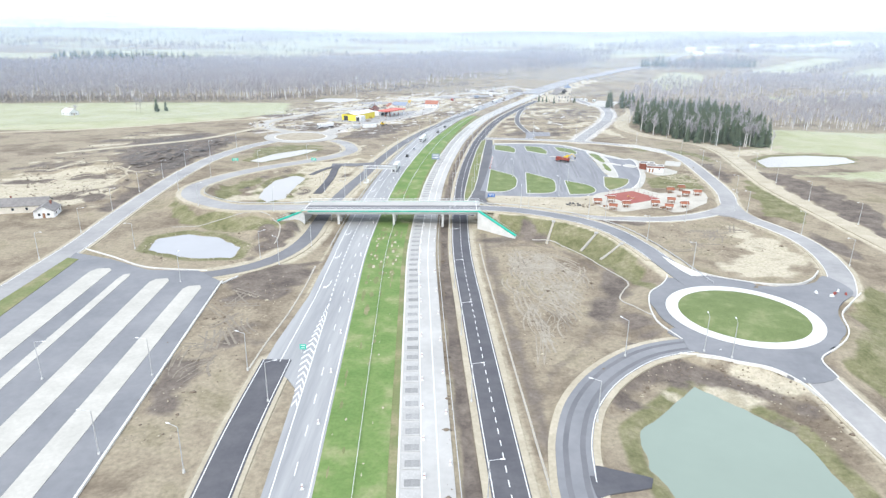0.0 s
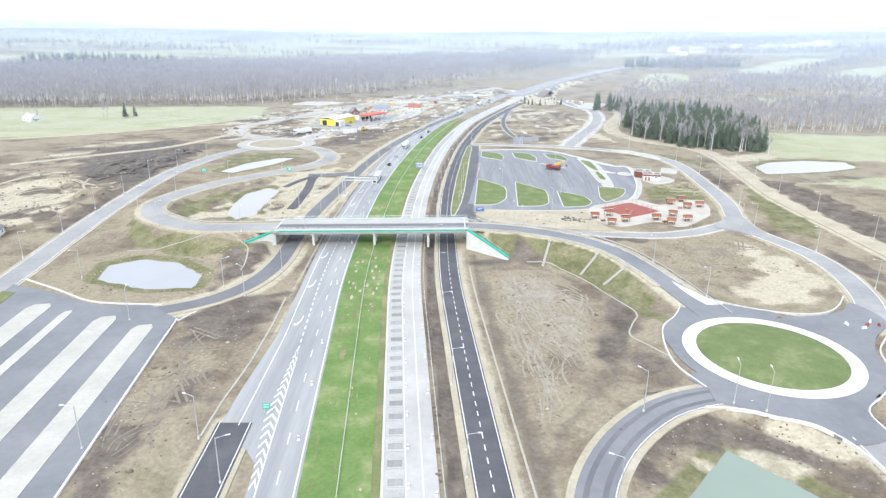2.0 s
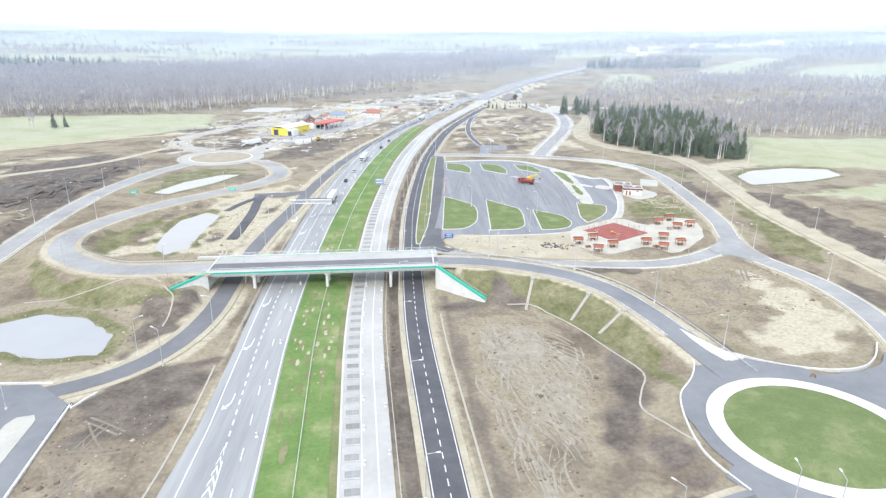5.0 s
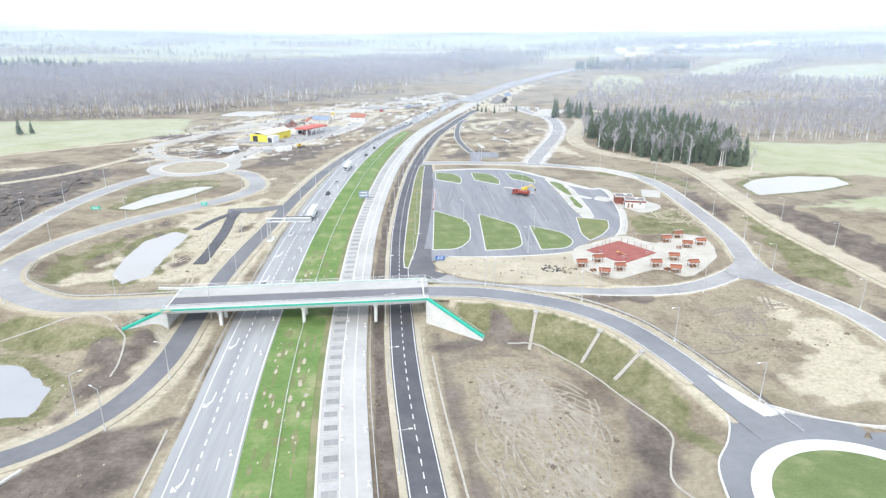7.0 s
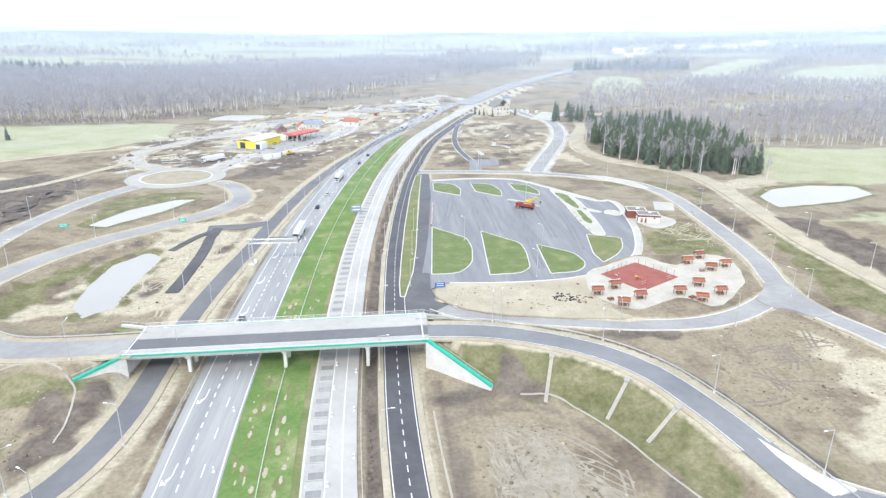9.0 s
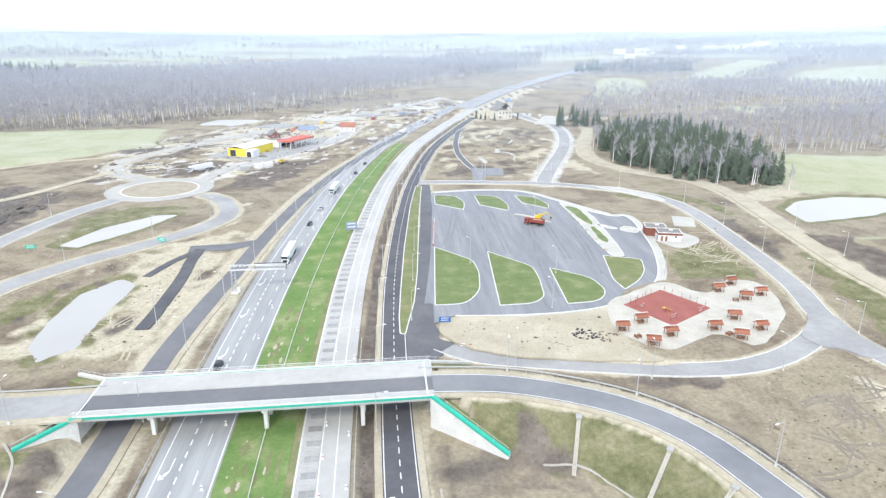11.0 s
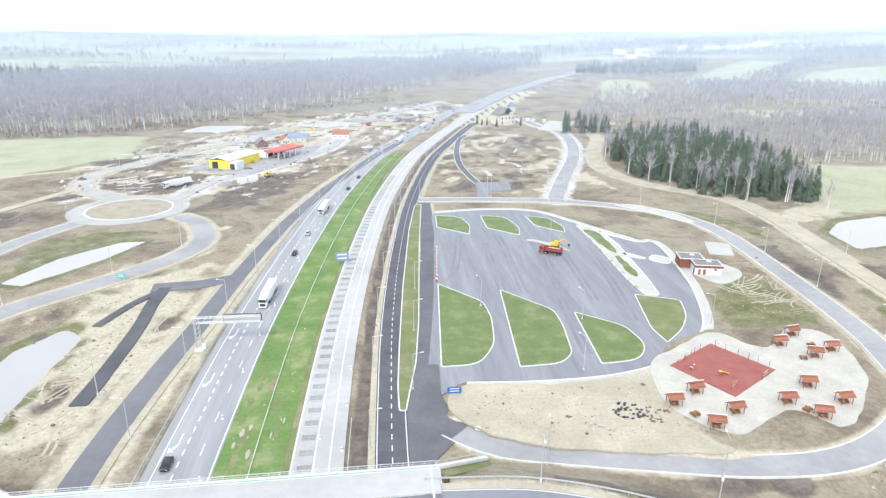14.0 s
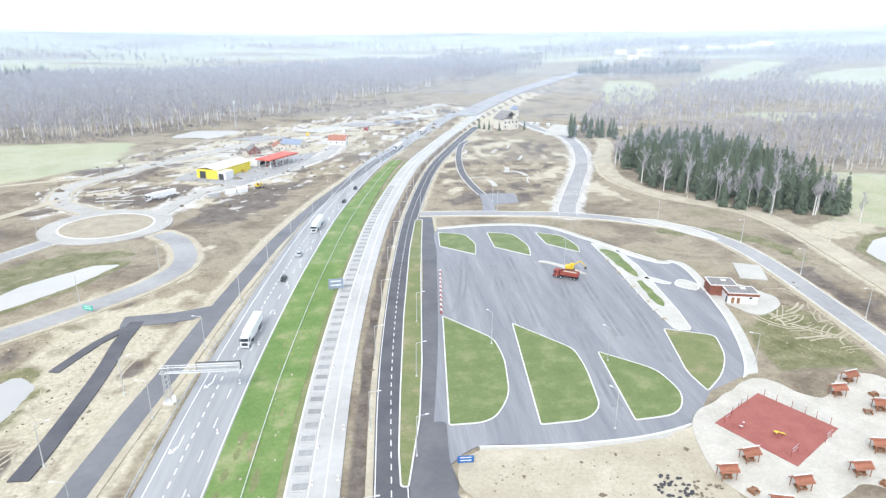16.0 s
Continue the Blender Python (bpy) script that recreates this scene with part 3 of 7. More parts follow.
def ground_height(X, Y):
    H = -0.22 + 0.10 * wobble(X, Y, 14, 2) + far_rise(X, Y)
    bank = np.full(X.shape, -9.0)
    for C, half, slope in BANKS:
        d, z = near_curve(X, Y, C, 30)
        bank = np.maximum(bank, np.where(d < 40, z - 0.2 - np.maximum(0, d - half) * slope, -9))
    d = np.hypot(X - RB[0], Y - RB[1])
    bank = np.maximum(bank, np.where(d < 60, RB[2] - 0.2 - np.maximum(0, d - 30.0) * 0.3, -9))
    # the abutments keep the banks clear of the carriageways
    bank[sdf(X, Y, [(10.5, 257), (25, 245), (25, 212), (-78, 212), (-78, 250.5), (-68, 257), (-68, 269), (-78, 278), (-78, 300), (21, 300), (21, 279), (10.5, 269)]) < 0] = -9
    H = np.maximum(H, bank)
    # the roadside ditch
    d, z = near_curve(X, Y, AXIS[(AXIS[:, 1] > 30) & (AXIS[:, 1] < 700)], 40)
    side = X > np.interp(Y, AXIS[:, 1], AXIS[:, 0])
    H -= np.where(side, 0.9 * np.clip(1 - np.abs(d - 22.3) / 1.9, 0, 1), 0)
    for _, _, _, outline, level in PONDS:
        s = sdf(X, Y, outline) + 0.45 * wobble(X, Y, 9, 8)
        H = np.where(s < 6, np.minimum(H, np.maximum(level - 1.2, level + s * 0.28)), H)
    # a berm before the western abutment
    H = np.where(X < -65.5, np.maximum(H, 2.9 - 0.4 * np.maximum(0, np.hypot(X + 76, Y - 250) - 8)), H)
    # the far motorway lies level with its verges
    d, z = near_curve(X, Y, AXIS[AXIS[:, 1] > 480], 70)
    k = np.clip((70 - d) / 30, 0, 1)
    H = np.where(d < 70, H * (1 - k) + (z - 0.25) * k, H)
    # the playground's level terrace
    s = sdf(X, Y, TERRACE)
    H = np.where(s < 4, np.maximum(H, 0.72 - 0.25 * np.maximum(0, s)), H)
    H = np.where(s < 0, np.minimum(H, 0.78), H)
    # heaps of spoil west of the road
    for hx, hy, r, h in ((-190, 400, 30, 4), (-178, 440, 26, 3.5), (-210, 360, 30, 3), (-176, 330, 14, 3.5), (-168, 305, 10, 2.5)):
        q = np.clip(1 - np.hypot(X - hx, Y - hy) / r, 0, 1)
        H += h * q * q * (3 - 2 * q) * (1 + 0.35 * wobble(X, Y, 8, 3))
    return H


def grid_height(X, Y):
    """The built ground's height, read between its grid lines."""
    i = np.clip(np.searchsorted(XS, X) - 1, 0, len(XS) - 2)
    j = np.clip(np.searchsorted(YS, Y) - 1, 0, len(YS) - 2)
    u, v = (X - XS[i]) / (XS[i + 1] - XS[i]), (Y - YS[j]) / (YS[j + 1] - YS[j])
    return (GH[j, i] * (1 - u) + GH[j, i + 1] * u) * (1 - v) + (GH[j + 1, i] * (1 - u) + GH[j + 1, i + 1] * u) * v


def axis_lines(core, lo, hi, far_lo, far_hi):
    """Grid lines: even in the core, widening outwards."""
    out = list(np.arange(lo, hi + 0.1, core))
    for start, end, sign in ((hi, far_hi, 1), (lo, far_lo, -1)):
        p, step = start, core
        while (end - p) * sign > 0:
            step = min(step * 1.06, 140)
            p += sign * step
            out.append(p)
    return np.array(sorted(out))


XS, YS = axis_lines(2.0, -175, 180, -4200, 4200), axis_lines(2.0, 70, 500, -900, 4400)
GX, GY = np.meshgrid(XS, YS)
GH = ground_height(GX, GY)


def soft(s, w):
    return np.clip(0.5 - s / (2 * w), 0, 1)


def mask(polys, w=4.0, wob=4.0, seed=1):
    out = np.zeros(GX.shape)
    for i, p in enumerate(polys):
        out = np.maximum(out, soft(sdf(GX, GY, p) + wob * wobble(GX, GY, 17, seed + i), w))
    return out


far = np.clip((np.hypot(GX, GY) - 650) / 500, 0, 1)
roadside = np.zeros(GX.shape)
for C, half, _ in BANKS:
    d, _ = near_curve(GX, GY, C, 14)
    roadside = np.maximum(roadside, np.where(d < 14, soft(d - half - 0.3, 1.5), 0))
for C, half in ROADBEDS:
    d, _ = near_curve(GX, GY, C, 14)
    roadside = np.maximum(roadside, np.where(d < 14, 0.9 * soft(d - half + 0.5, 2.0), 0))
d, _ = near_curve(GX, GY, AXIS, 45)
right_side = GX > np.interp(GY, AXIS[:, 1], AXIS[:, 0])
roadside = np.maximum(roadside, np.where(right_side, 0.8 * soft(np.abs(d - 29) - 6.5, 1.5), 0.7 * soft(np.abs(d - 21.8) - 1.2, 0.8)))
ditch = np.where(GX > np.interp(GY, AXIS[:, 1], AXIS[:, 0]), soft(np.abs(d - 22.3) - 1.7, 0.8), 0)
A_GRASS = mask(GREEN_AREAS, 3, 2.5, 11)
for _, _, _, outline, level in PONDS:
    A_GRASS = np.maximum(A_GRASS, 0.8 * soft(np.abs(sdf(GX, GY, outline) - 2.0) - 2.6, 1.2))
A_FIELD = np.maximum(mask(FIELDS, 10, 6, 31), far * np.clip(0.75 + 0.9 * wobble(GX * 0.5, GY, 420, 77), 0, 1) * np.clip((GY - 0.45 * GX - 1250) / 200, 0, 1)) * (1 - mask([WOOD_WEST, WOOD_BACK, WOOD_EAST], 12, 4, 45))
bowl = sdf(GX, GY, BOWL) + 0.8 * wobble(GX, GY, 12, 41)
bowl_rim = soft(np.abs(bowl + 3.5) - 2.2, 1.2)
side_band = np.where(GX > np.interp(GY, AXIS[:, 1], AXIS[:, 0]), soft(np.abs(d - 38.5) - 2.2, 1.0), 0) * (GY < 250)
d_ramp, _ = near_curve(GX, GY, RAMP, 20)
ramp_side = np.where((np.hypot(GX - 22, GY - 200) > 57) & (GX > 30) & (GY > 200), soft(np.abs(d_ramp - 9.6) - 2.6 + 0.8 * wobble(GX, GY, 14, 63), 1.2), 0)
A_DARK = np.maximum(np.maximum(np.maximum(mask(DARKS, 5, 4, 51), ditch), 0.72 * ramp_side), np.maximum(0.5 * bowl_rim, 0.62 * side_band))
A_PALE = np.maximum(np.maximum(mask(PALES, 6, 5, 71), 0.85 * roadside * (1 - ditch)), 0.36 * soft(bowl + 9, 3))
# building sites: a patchwork of sand, spoil and trodden soil
SITES = [
    [(-172.1, 504.7), (-114.7, 516.1), (-68.8, 504.7), (-34.4, 573.5), (0.0, 642.3), (68.8, 802.9), (126.2, 940.5), (68.8, 986.4), (-22.9, 906.1), (-126.2, 802.9), (-172.1, 688.2), (-200.7, 596.4)],
    [(34.4, 510.4), (97.5, 510.4), (137.6, 619.4), (149.1, 734.1), (103.2, 780.0), (45.9, 711.1), (28.7, 596.4)],
    [(-263.8, 263.8), (-166.3, 275.3), (-167.5, 378.5), (-162.9, 481.7), (-263.8, 504.7)],
    [(-114.7, 286.8), (-64.2, 286.8), (-57.4, 390.0), (-68.8, 458.8), (-114.7, 378.5)],
    [(68.8, 103.2), (96.3, 114.7), (96.3, 149.1), (57.4, 149.1), (32.1, 135.3)],
]
site = mask(SITES, 8, 5, 91)
patch = wobble(GX, GY, 55, 92) + 0.7 * wobble(GX, GY, 19, 93)
A_PALE = np.maximum(A_PALE, site * np.clip(0.35 + 0.7 * (patch - 0.15), 0, 1))
A_DARK = np.maximum(A_DARK, site * np.clip(0.35 - 0.8 * (patch + 0.25), 0, 1) * (1 - roadside))
A_GRAVEL = mask(SITES[:1], 8, 5, 95) * np.clip(0.0 + 0.9 * (wobble(GX, GY, 34, 96) + 0.8 * wobble(GX, GY, 13, 97)), 0, 1)
for C in (FARWEST, STATION, NORTHRD):
    d, _ = near_curve(GX, GY, C, 20)
    A_GRAVEL = np.maximum(A_GRAVEL, np.where(d < 20, 0.85 * soft(d - 9, 4), 0))
A_DARK = A_DARK * (1 - 0.7 * A_GRAVEL)


def ground_material():
    m = bpy.data.materials.new("open_ground")
    m.use_nodes = True
    N, Lk = m.node_tree.nodes, m.node_tree.links
    b = N["Principled BSDF"]
    b.inputs["Roughness"].default_value = 0.95
    b.inputs["Specular IOR Level"].default_value = 0.15
    tc = N.new("ShaderNodeTexCoord")

    def noise_tex(s, detail=5.0, rough=0.65, twist=0.0):
        n = N.new("ShaderNodeTexNoise")
        n.inputs["Scale"].default_value, n.inputs["Detail"].default_value, n.inputs["Roughness"].default_value = s, detail, rough
        n.inputs["Distortion"].default_value = twist
        Lk.new(tc.outputs["Object"], n.inputs["Vector"])
        return n.outputs["Fac"]

    def ramp(fac, stops):
        r = N.new("ShaderNodeValToRGB")
        r.color_ramp.elements[0].position, r.color_ramp.elements[0].color = stops[0][0], (*stops[0][1], 1)
        r.color_ramp.elements[1].position, r.color_ramp.elements[1].color = stops[-1][0], (*stops[-1][1], 1)
        for p, c in stops[1:-1]:
            r.color_ramp.elements.new(p).color = (*c, 1)
        Lk.new(fac, r.inputs["Fac"])
        return r.outputs["Color"]

    n1, n2, n3 = noise_tex(0.03, 10.0, 0.72, 0.25), noise_tex(0.13, 9.0, 0.72, 0.2), noise_tex(0.9, 6.0, 0.72, 0.0)
    soil = ramp(n1, [(0.30, (0.139, 0.108, 0.084)), (0.40, (0.206, 0.168, 0.125)), (0.47, (0.273, 0.228, 0.169)), (0.54, (0.345, 0.295, 0.217)), (0.60, (0.283, 0.245, 0.171)), (0.70, (0.216, 0.190, 0.123))])
    grass = ramp(n2, [(0.34, (0.125, 0.13, 0.062)), (0.5, (0.20, 0.195, 0.105)), (0.68, (0.30, 0.272, 0.178))])
    dark = ramp(n2, [(0.35, (0.11, 0.092, 0.08)), (0.5, (0.165, 0.138, 0.118)), (0.68, (0.24, 0.205, 0.172))])
    palec = ramp(n2, [(0.35, (0.36, 0.32, 0.235)), (0.5, (0.53, 0.475, 0.37)), (0.68, (0.42, 0.385, 0.27))])

    def mixed(a, c, attr, contrast=0.5):
        at = N.new("ShaderNodeAttribute")
        at.attribute_name = attr
        ad = N.new("ShaderNodeMath")
        ad.operation = 'MULTIPLY_ADD'
        Lk.new(n2, ad.inputs[0])
        ad.inputs[1].default_value = contrast
        Lk.new(at.outputs["Fac"], ad.inputs[2])
        mr = N.new("ShaderNodeMapRange")
        mr.inputs["From Min"].default_value, mr.inputs["From Max"].default_value = 0.38 + contrast / 2, 0.68 + contrast / 2
        Lk.new(ad.outputs[0], mr.inputs["Value"])
        mx = N.new("ShaderNodeMix")
        mx.data_type = 'RGBA'
        Lk.new(mr.outputs[0], mx.inputs["Factor"])
        Lk.new(a, mx.inputs["A"])
        Lk.new(c, mx.inputs["B"])
        return mx.outputs["Result"]

    field = ramp(n1, [(0.3, (0.33, 0.345, 0.20)), (0.5, (0.41, 0.415, 0.275)), (0.7, (0.48, 0.455, 0.345))])
    col = mixed(soil, grass, "grass")
    col = mixed(col, field, "field", 0.3)
    col = mixed(col, palec, "pale", 0.7)
    gravel = ramp(n2, [(0.35, (0.46, 0.43, 0.395)), (0.6, (0.60, 0.575, 0.54))])
    col = mixed(col, gravel, "gravel", 0.9)
    col = mixed(col, dark, "dark", 0.8)
    mr = N.new("ShaderNodeMapRange")
    mr.inputs["From Min"].default_value, mr.inputs["From Max"].default_value = 0.3, 0.7
    mr.inputs["To Min"].default_value, mr.inputs["To Max"].default_value = 0.74, 1.22
    Lk.new(n3, mr.inputs["Value"])
    hs = N.new("ShaderNodeHueSaturation")
    Lk.new(col, hs.inputs["Color"])
    Lk.new(mr.outputs[0], hs.inputs["Value"])
    Lk.new(hs.outputs["Color"], b.inputs["Base Color"])
    bp = N.new("ShaderNodeBump")
    bp.inputs["Strength"].default_value, bp.inputs["Distance"].default_value = 0.6, 0.3
    Lk.new(n3, bp.inputs["Height"])
    Lk.new(bp.outputs["Normal"], b.inputs["Normal"])
    return m


def mesh_arrays(name, verts, faces, material):
    """A mesh from numpy arrays: verts (n, 3), faces (m, 3 or 4)."""
    me = bpy.data.meshes.new(name)
    k = faces.shape[1]
    me.vertices.add(len(verts))
    me.vertices.foreach_set("co", np.ascontiguousarray(verts, dtype=np.float32).ravel())
    me.loops.add(faces.size)
    me.loops.foreach_set("vertex_index", np.ascontiguousarray(faces, dtype=np.int32).ravel())
    me.polygons.add(len(faces))
    me.polygons.foreach_set("loop_start", np.arange(0, faces.size, k, dtype=np.int32))
    me.polygons.foreach_set("loop_total", np.full(len(faces), k, dtype=np.int32))
    me.materials.append(material)
    me.update(calc_edges=True)
    me.validate()
    return me


idx = np.arange(GX.size).reshape(GX.shape)
quads = np.stack([idx[:-1, :-1], idx[:-1, 1:], idx[1:, 1:], idx[1:, :-1]], -1).reshape(-1, 4)
gme = mesh_arrays("ground", np.stack([GX, GY, GH], -1).reshape(-1, 3), quads, ground_material())
for nm, arr in (("grass", A_GRASS), ("field", A_FIELD), ("dark", A_DARK), ("pale", A_PALE), ("gravel", A_GRAVEL)):
    gme.attributes.new(nm, 'FLOAT', 'POINT').data.foreach_set("value", arr.astype(np.float32).ravel())
gme.polygons.foreach_set("use_smooth", np.ones(len(gme.polygons), dtype=bool))
structure(new("ground", gme), "rough brown soil, pale sand and grass fields out to the horizon", "ground")

for nm, label, m, outline, level in PONDS:
    C = smooth(outline, 3.0, True)
    c = C.mean(0)
    structure(obj("water", bm_slab([tuple(c + (p - c) * 1.09) for p in C], level, 0.05), m), label, nm)

# the country at the edge of sight, haze painted into its colour and glow
def backdrop():
    m = bpy.data.materials.new("far_haze_paint")
    m.use_nodes = True
    N, Lk = m.node_tree.nodes, m.node_tree.links
    b = N["Principled BSDF"]
    b.inputs["Roughness"].default_value = 1.0
    tc = N.new("ShaderNodeTexCoord")
    mp = N.new("ShaderNodeMapping")
    mp.inputs["Scale"].default_value = (0.0016, 0.0016, 0.035)
    Lk.new(tc.outputs["Object"], mp.inputs["Vector"])
    n = N.new("ShaderNodeTexNoise")
    n.inputs["Scale"].default_value, n.inputs["Detail"].default_value = 1.0, 5.0
    Lk.new(mp.outputs["Vector"], n.inputs["Vector"])
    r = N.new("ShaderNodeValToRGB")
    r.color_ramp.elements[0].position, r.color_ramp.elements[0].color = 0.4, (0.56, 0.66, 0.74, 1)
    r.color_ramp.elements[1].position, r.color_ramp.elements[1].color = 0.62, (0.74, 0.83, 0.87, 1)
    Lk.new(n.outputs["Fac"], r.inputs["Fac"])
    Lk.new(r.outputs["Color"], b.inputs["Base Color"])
    # faint emission washes the strip out further, as part of the painted haze
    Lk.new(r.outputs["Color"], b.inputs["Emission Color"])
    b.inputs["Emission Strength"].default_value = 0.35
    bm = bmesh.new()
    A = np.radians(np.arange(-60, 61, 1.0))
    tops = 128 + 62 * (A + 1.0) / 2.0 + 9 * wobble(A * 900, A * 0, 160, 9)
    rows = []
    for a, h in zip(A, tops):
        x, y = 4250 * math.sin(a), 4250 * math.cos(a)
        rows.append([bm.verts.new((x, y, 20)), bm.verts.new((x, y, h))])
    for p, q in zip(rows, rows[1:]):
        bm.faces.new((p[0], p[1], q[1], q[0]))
    structure(obj("backdrop", bm, m), "pale blue hills and woods at the horizon, haze painted in", "backdrop")


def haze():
    """Upright translucent sheets added to imitate haze over the distance, each letting most of the view through."""
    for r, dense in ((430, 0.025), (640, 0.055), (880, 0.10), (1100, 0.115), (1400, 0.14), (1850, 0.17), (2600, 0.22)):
        m = bpy.data.materials.new("haze_sheet_tint")
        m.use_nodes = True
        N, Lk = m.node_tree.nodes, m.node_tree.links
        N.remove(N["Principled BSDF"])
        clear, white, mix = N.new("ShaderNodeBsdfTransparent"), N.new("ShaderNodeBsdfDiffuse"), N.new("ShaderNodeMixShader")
        # bluish white of each sheet stands in for scattered light
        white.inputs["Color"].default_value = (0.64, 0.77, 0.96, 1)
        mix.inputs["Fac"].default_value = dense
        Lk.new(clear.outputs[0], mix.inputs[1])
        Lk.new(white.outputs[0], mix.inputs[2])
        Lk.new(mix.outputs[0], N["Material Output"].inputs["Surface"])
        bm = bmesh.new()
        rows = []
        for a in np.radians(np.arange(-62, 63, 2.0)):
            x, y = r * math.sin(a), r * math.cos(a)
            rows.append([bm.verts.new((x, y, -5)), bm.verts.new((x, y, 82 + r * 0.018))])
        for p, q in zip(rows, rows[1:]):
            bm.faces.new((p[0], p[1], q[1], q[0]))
        structure(obj("haze_layer", bm, m), "translucent upright sheet imitating haze over far land", "backdrop")


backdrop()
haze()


# ---- roads ----
def edge_lines(ob, C, offs, lift, width=0.2):
    for o in offs:
        part("edge_line", bm_ribbon(C, o - width / 2, o + width / 2, lift), M_WHITE, ob, "solid white painted line")


def road(label, C, width, lift, material, kerb=False, lines=(), dashes=(), shoulder=0.0):
    ob = structure(obj("road", bm_ribbon(C, -width / 2, width / 2, lift, 0.5), material), label, "road")
    if shoulder:
        for o in (-width / 2 - shoulder / 2, width / 2 + shoulder / 2):
            part("shoulder", bm_ribbon(C, o - shoulder / 2, o + shoulder / 2, lift - 0.05, 0.45), M_SAND, ob, "pale gravel shoulder")
    if kerb:
        for o in (-width / 2, width / 2):
            part("kerb", bm_ribbon(C, o - 0.15, o + 0.15, lift + 0.1, 0.4), M_KERB, ob, "pale concrete kerb")
    edge_lines(ob, C, lines, lift + 0.02)
    for o, dash, gap, w in dashes:
        part("lane_line", bm_dashes(C, o, w, dash, gap, lift + 0.02), M_WHITE, ob, "dashed white lane line")
    return ob


def span(C, y0, y1):
    return C[(C[:, 1] >= y0) & (C[:, 1] <= y1)]


# westbound carriageway with its third lane tapering in from the slip road
ax_near = span(AXIS, -60, 900)
left_edge = -np.interp(ax_near[:, 1], [90, 128, 139, 150, 180, 215, 260, 900], [15.6, 15.8, 25.8, 25.0, 21.5, 20.2, 20.4, 20.4])
west = structure(obj("road", bm_ribbon(ax_near, left_edge, -6.6, 0.06, 0.5), M_ASPH_MID), "grey asphalt motorway carriageway with white lane lines", "road")
edge_lines(west, ax_near, (-7.2,), 0.08, 0.25)
edge_lines(west, span(AXIS, -60, 172), (-14.1,), 0.08, 0.22)
acc = span(AXIS, 139, 900)
acc_off = -np.interp(acc[:, 1], [139, 150, 180, 215, 260, 900], [22.0, 21.2, 19.2, 18.3, 18.4, 18.4])
part("edge_line", bm_ribbon(acc, acc_off - 0.11, acc_off + 0.11, 0.08), M_WHITE, west, "solid white painted line")
part("lane_line", bm_dashes(ax_near, -10.7, 0.2, 4.0, 8.0, 0.08), M_WHITE, west, "dashed white lane line")
part("lane_line", bm_dashes(span(AXIS, 172, 700), -14.4, 0.3, 2.0, 2.0, 0.08), M_WHITE, west, "short-dashed white lane line")


def chevron_area():
    """Painted chevrons where the slip road joins."""
    C = span(AXIS, 100, 178)
    n = -normals2(C)

    def at(y, o, z=0.085):
        c = [np.interp(y, C[:, 1], C[:, k]) for k in range(2)]
        return Vector((c[0] + o, c[1], z))
    y = 118.0
    while y < 170:
        wide = np.interp(y, [112, 128, 140, 172], [0.9, 1.9, 2.8, 0.5])
        bm = bmesh.new()
        for s in (0, 1):
            a, b = (-14.3, -14.3 - wide / 2) if s == 0 else (-14.3 - wide / 2, -14.3 - wide)
            ya, yb = (0, 2.4) if s == 0 else (2.4, 0)
            bm.faces.new([bm.verts.new(p) for p in (at(y + ya, a), at(y + ya + 1.0, a), at(y + yb + 1.0, b), at(y + yb, b))])
        part("chevron", bm, M_WHITE, west, "white painted chevron")
        y += 3.0


chevron_area()


def arrow(o, y):
    x = np.interp(y, AXIS[:, 1], AXIS[:, 0]) + o
    bm = bmesh.new()
    for pts in (((-0.12, 0), (0.12, 0), (0.12, 4.2), (-0.12, 4.2)), ((-0.12, 0.4), (-1.0, -0.9), (-0.5, -1.6), (0.12, 0.0)), ((-1.6, -0.6), (-0.3, -2.1), (-1.5, -2.4))):
        bm.faces.new([bm.verts.new((x + p, y + q, 0.085)) for p, q in pts])
    part("lane_arrow", bm, M_WHITE, west, "white painted lane arrow")


for y in (188, 216, 244, 292, 318, 344):
    arrow(-16.3, y)

# eastbound carriageway, half milled
east = structure(obj("road", bm_ribbon(ax_near, 8.4, 19.0, 0.05, 0.5), M_CONC), "pale concrete carriageway under repair", "road")
edge_lines(east, ax_near, (12.9, 16.1), 0.07, 0.22)
part("kerb", bm_ribbon(ax_near, 8.3, 8.7, 0.12, 0.4), M_KERB, east, "pale concrete edge strip")
part("far_lane", bm_ribbon(span(AXIS, 880, 1700), -12.5, 13.0, 0.7, 5.0), M_ASPH_PALE, east, "pale distant motorway lanes")
# grass median
med = structure(obj("median", bm_ribbon(span(AXIS, -60, 640), -np.interp(span(AXIS, -60, 640)[:, 1], [0, 420, 510, 620, 640], [6.5, 6.8, 6.4, 4.2, 3.6]), np.interp(span(AXIS, -60, 640)[:, 1], [0, 420, 510, 620, 640], [6.4, 7.0, 6.2, 4.0, 3.4]), 0.12, 0.5), M_GRASS), "bright green mown grass median strip", "median")
part("verge", bm_ribbon(span(AXIS, -60, 640), 6.3, 8.3, 0.06, 0.5), M_GRASSDRY, med, "sandy verge with thin grass")
SERVICE = np.column_stack([ax_near[:, :2] - normals2(ax_near) * 28.9, np.zeros(len(ax_near))])
road("new black asphalt service road with a dashed centre line", SERVICE, 7.2, 0.07, M_ASPH, lines=(-3.2, 3.2), dashes=((0.0, 2.0, 2.0, 0.22),), shoulder=1.5)
road("black asphalt frontage road beside the motorway", DARKWEST, 6.0, 0.075, M_ASPH2, shoulder=1.8)
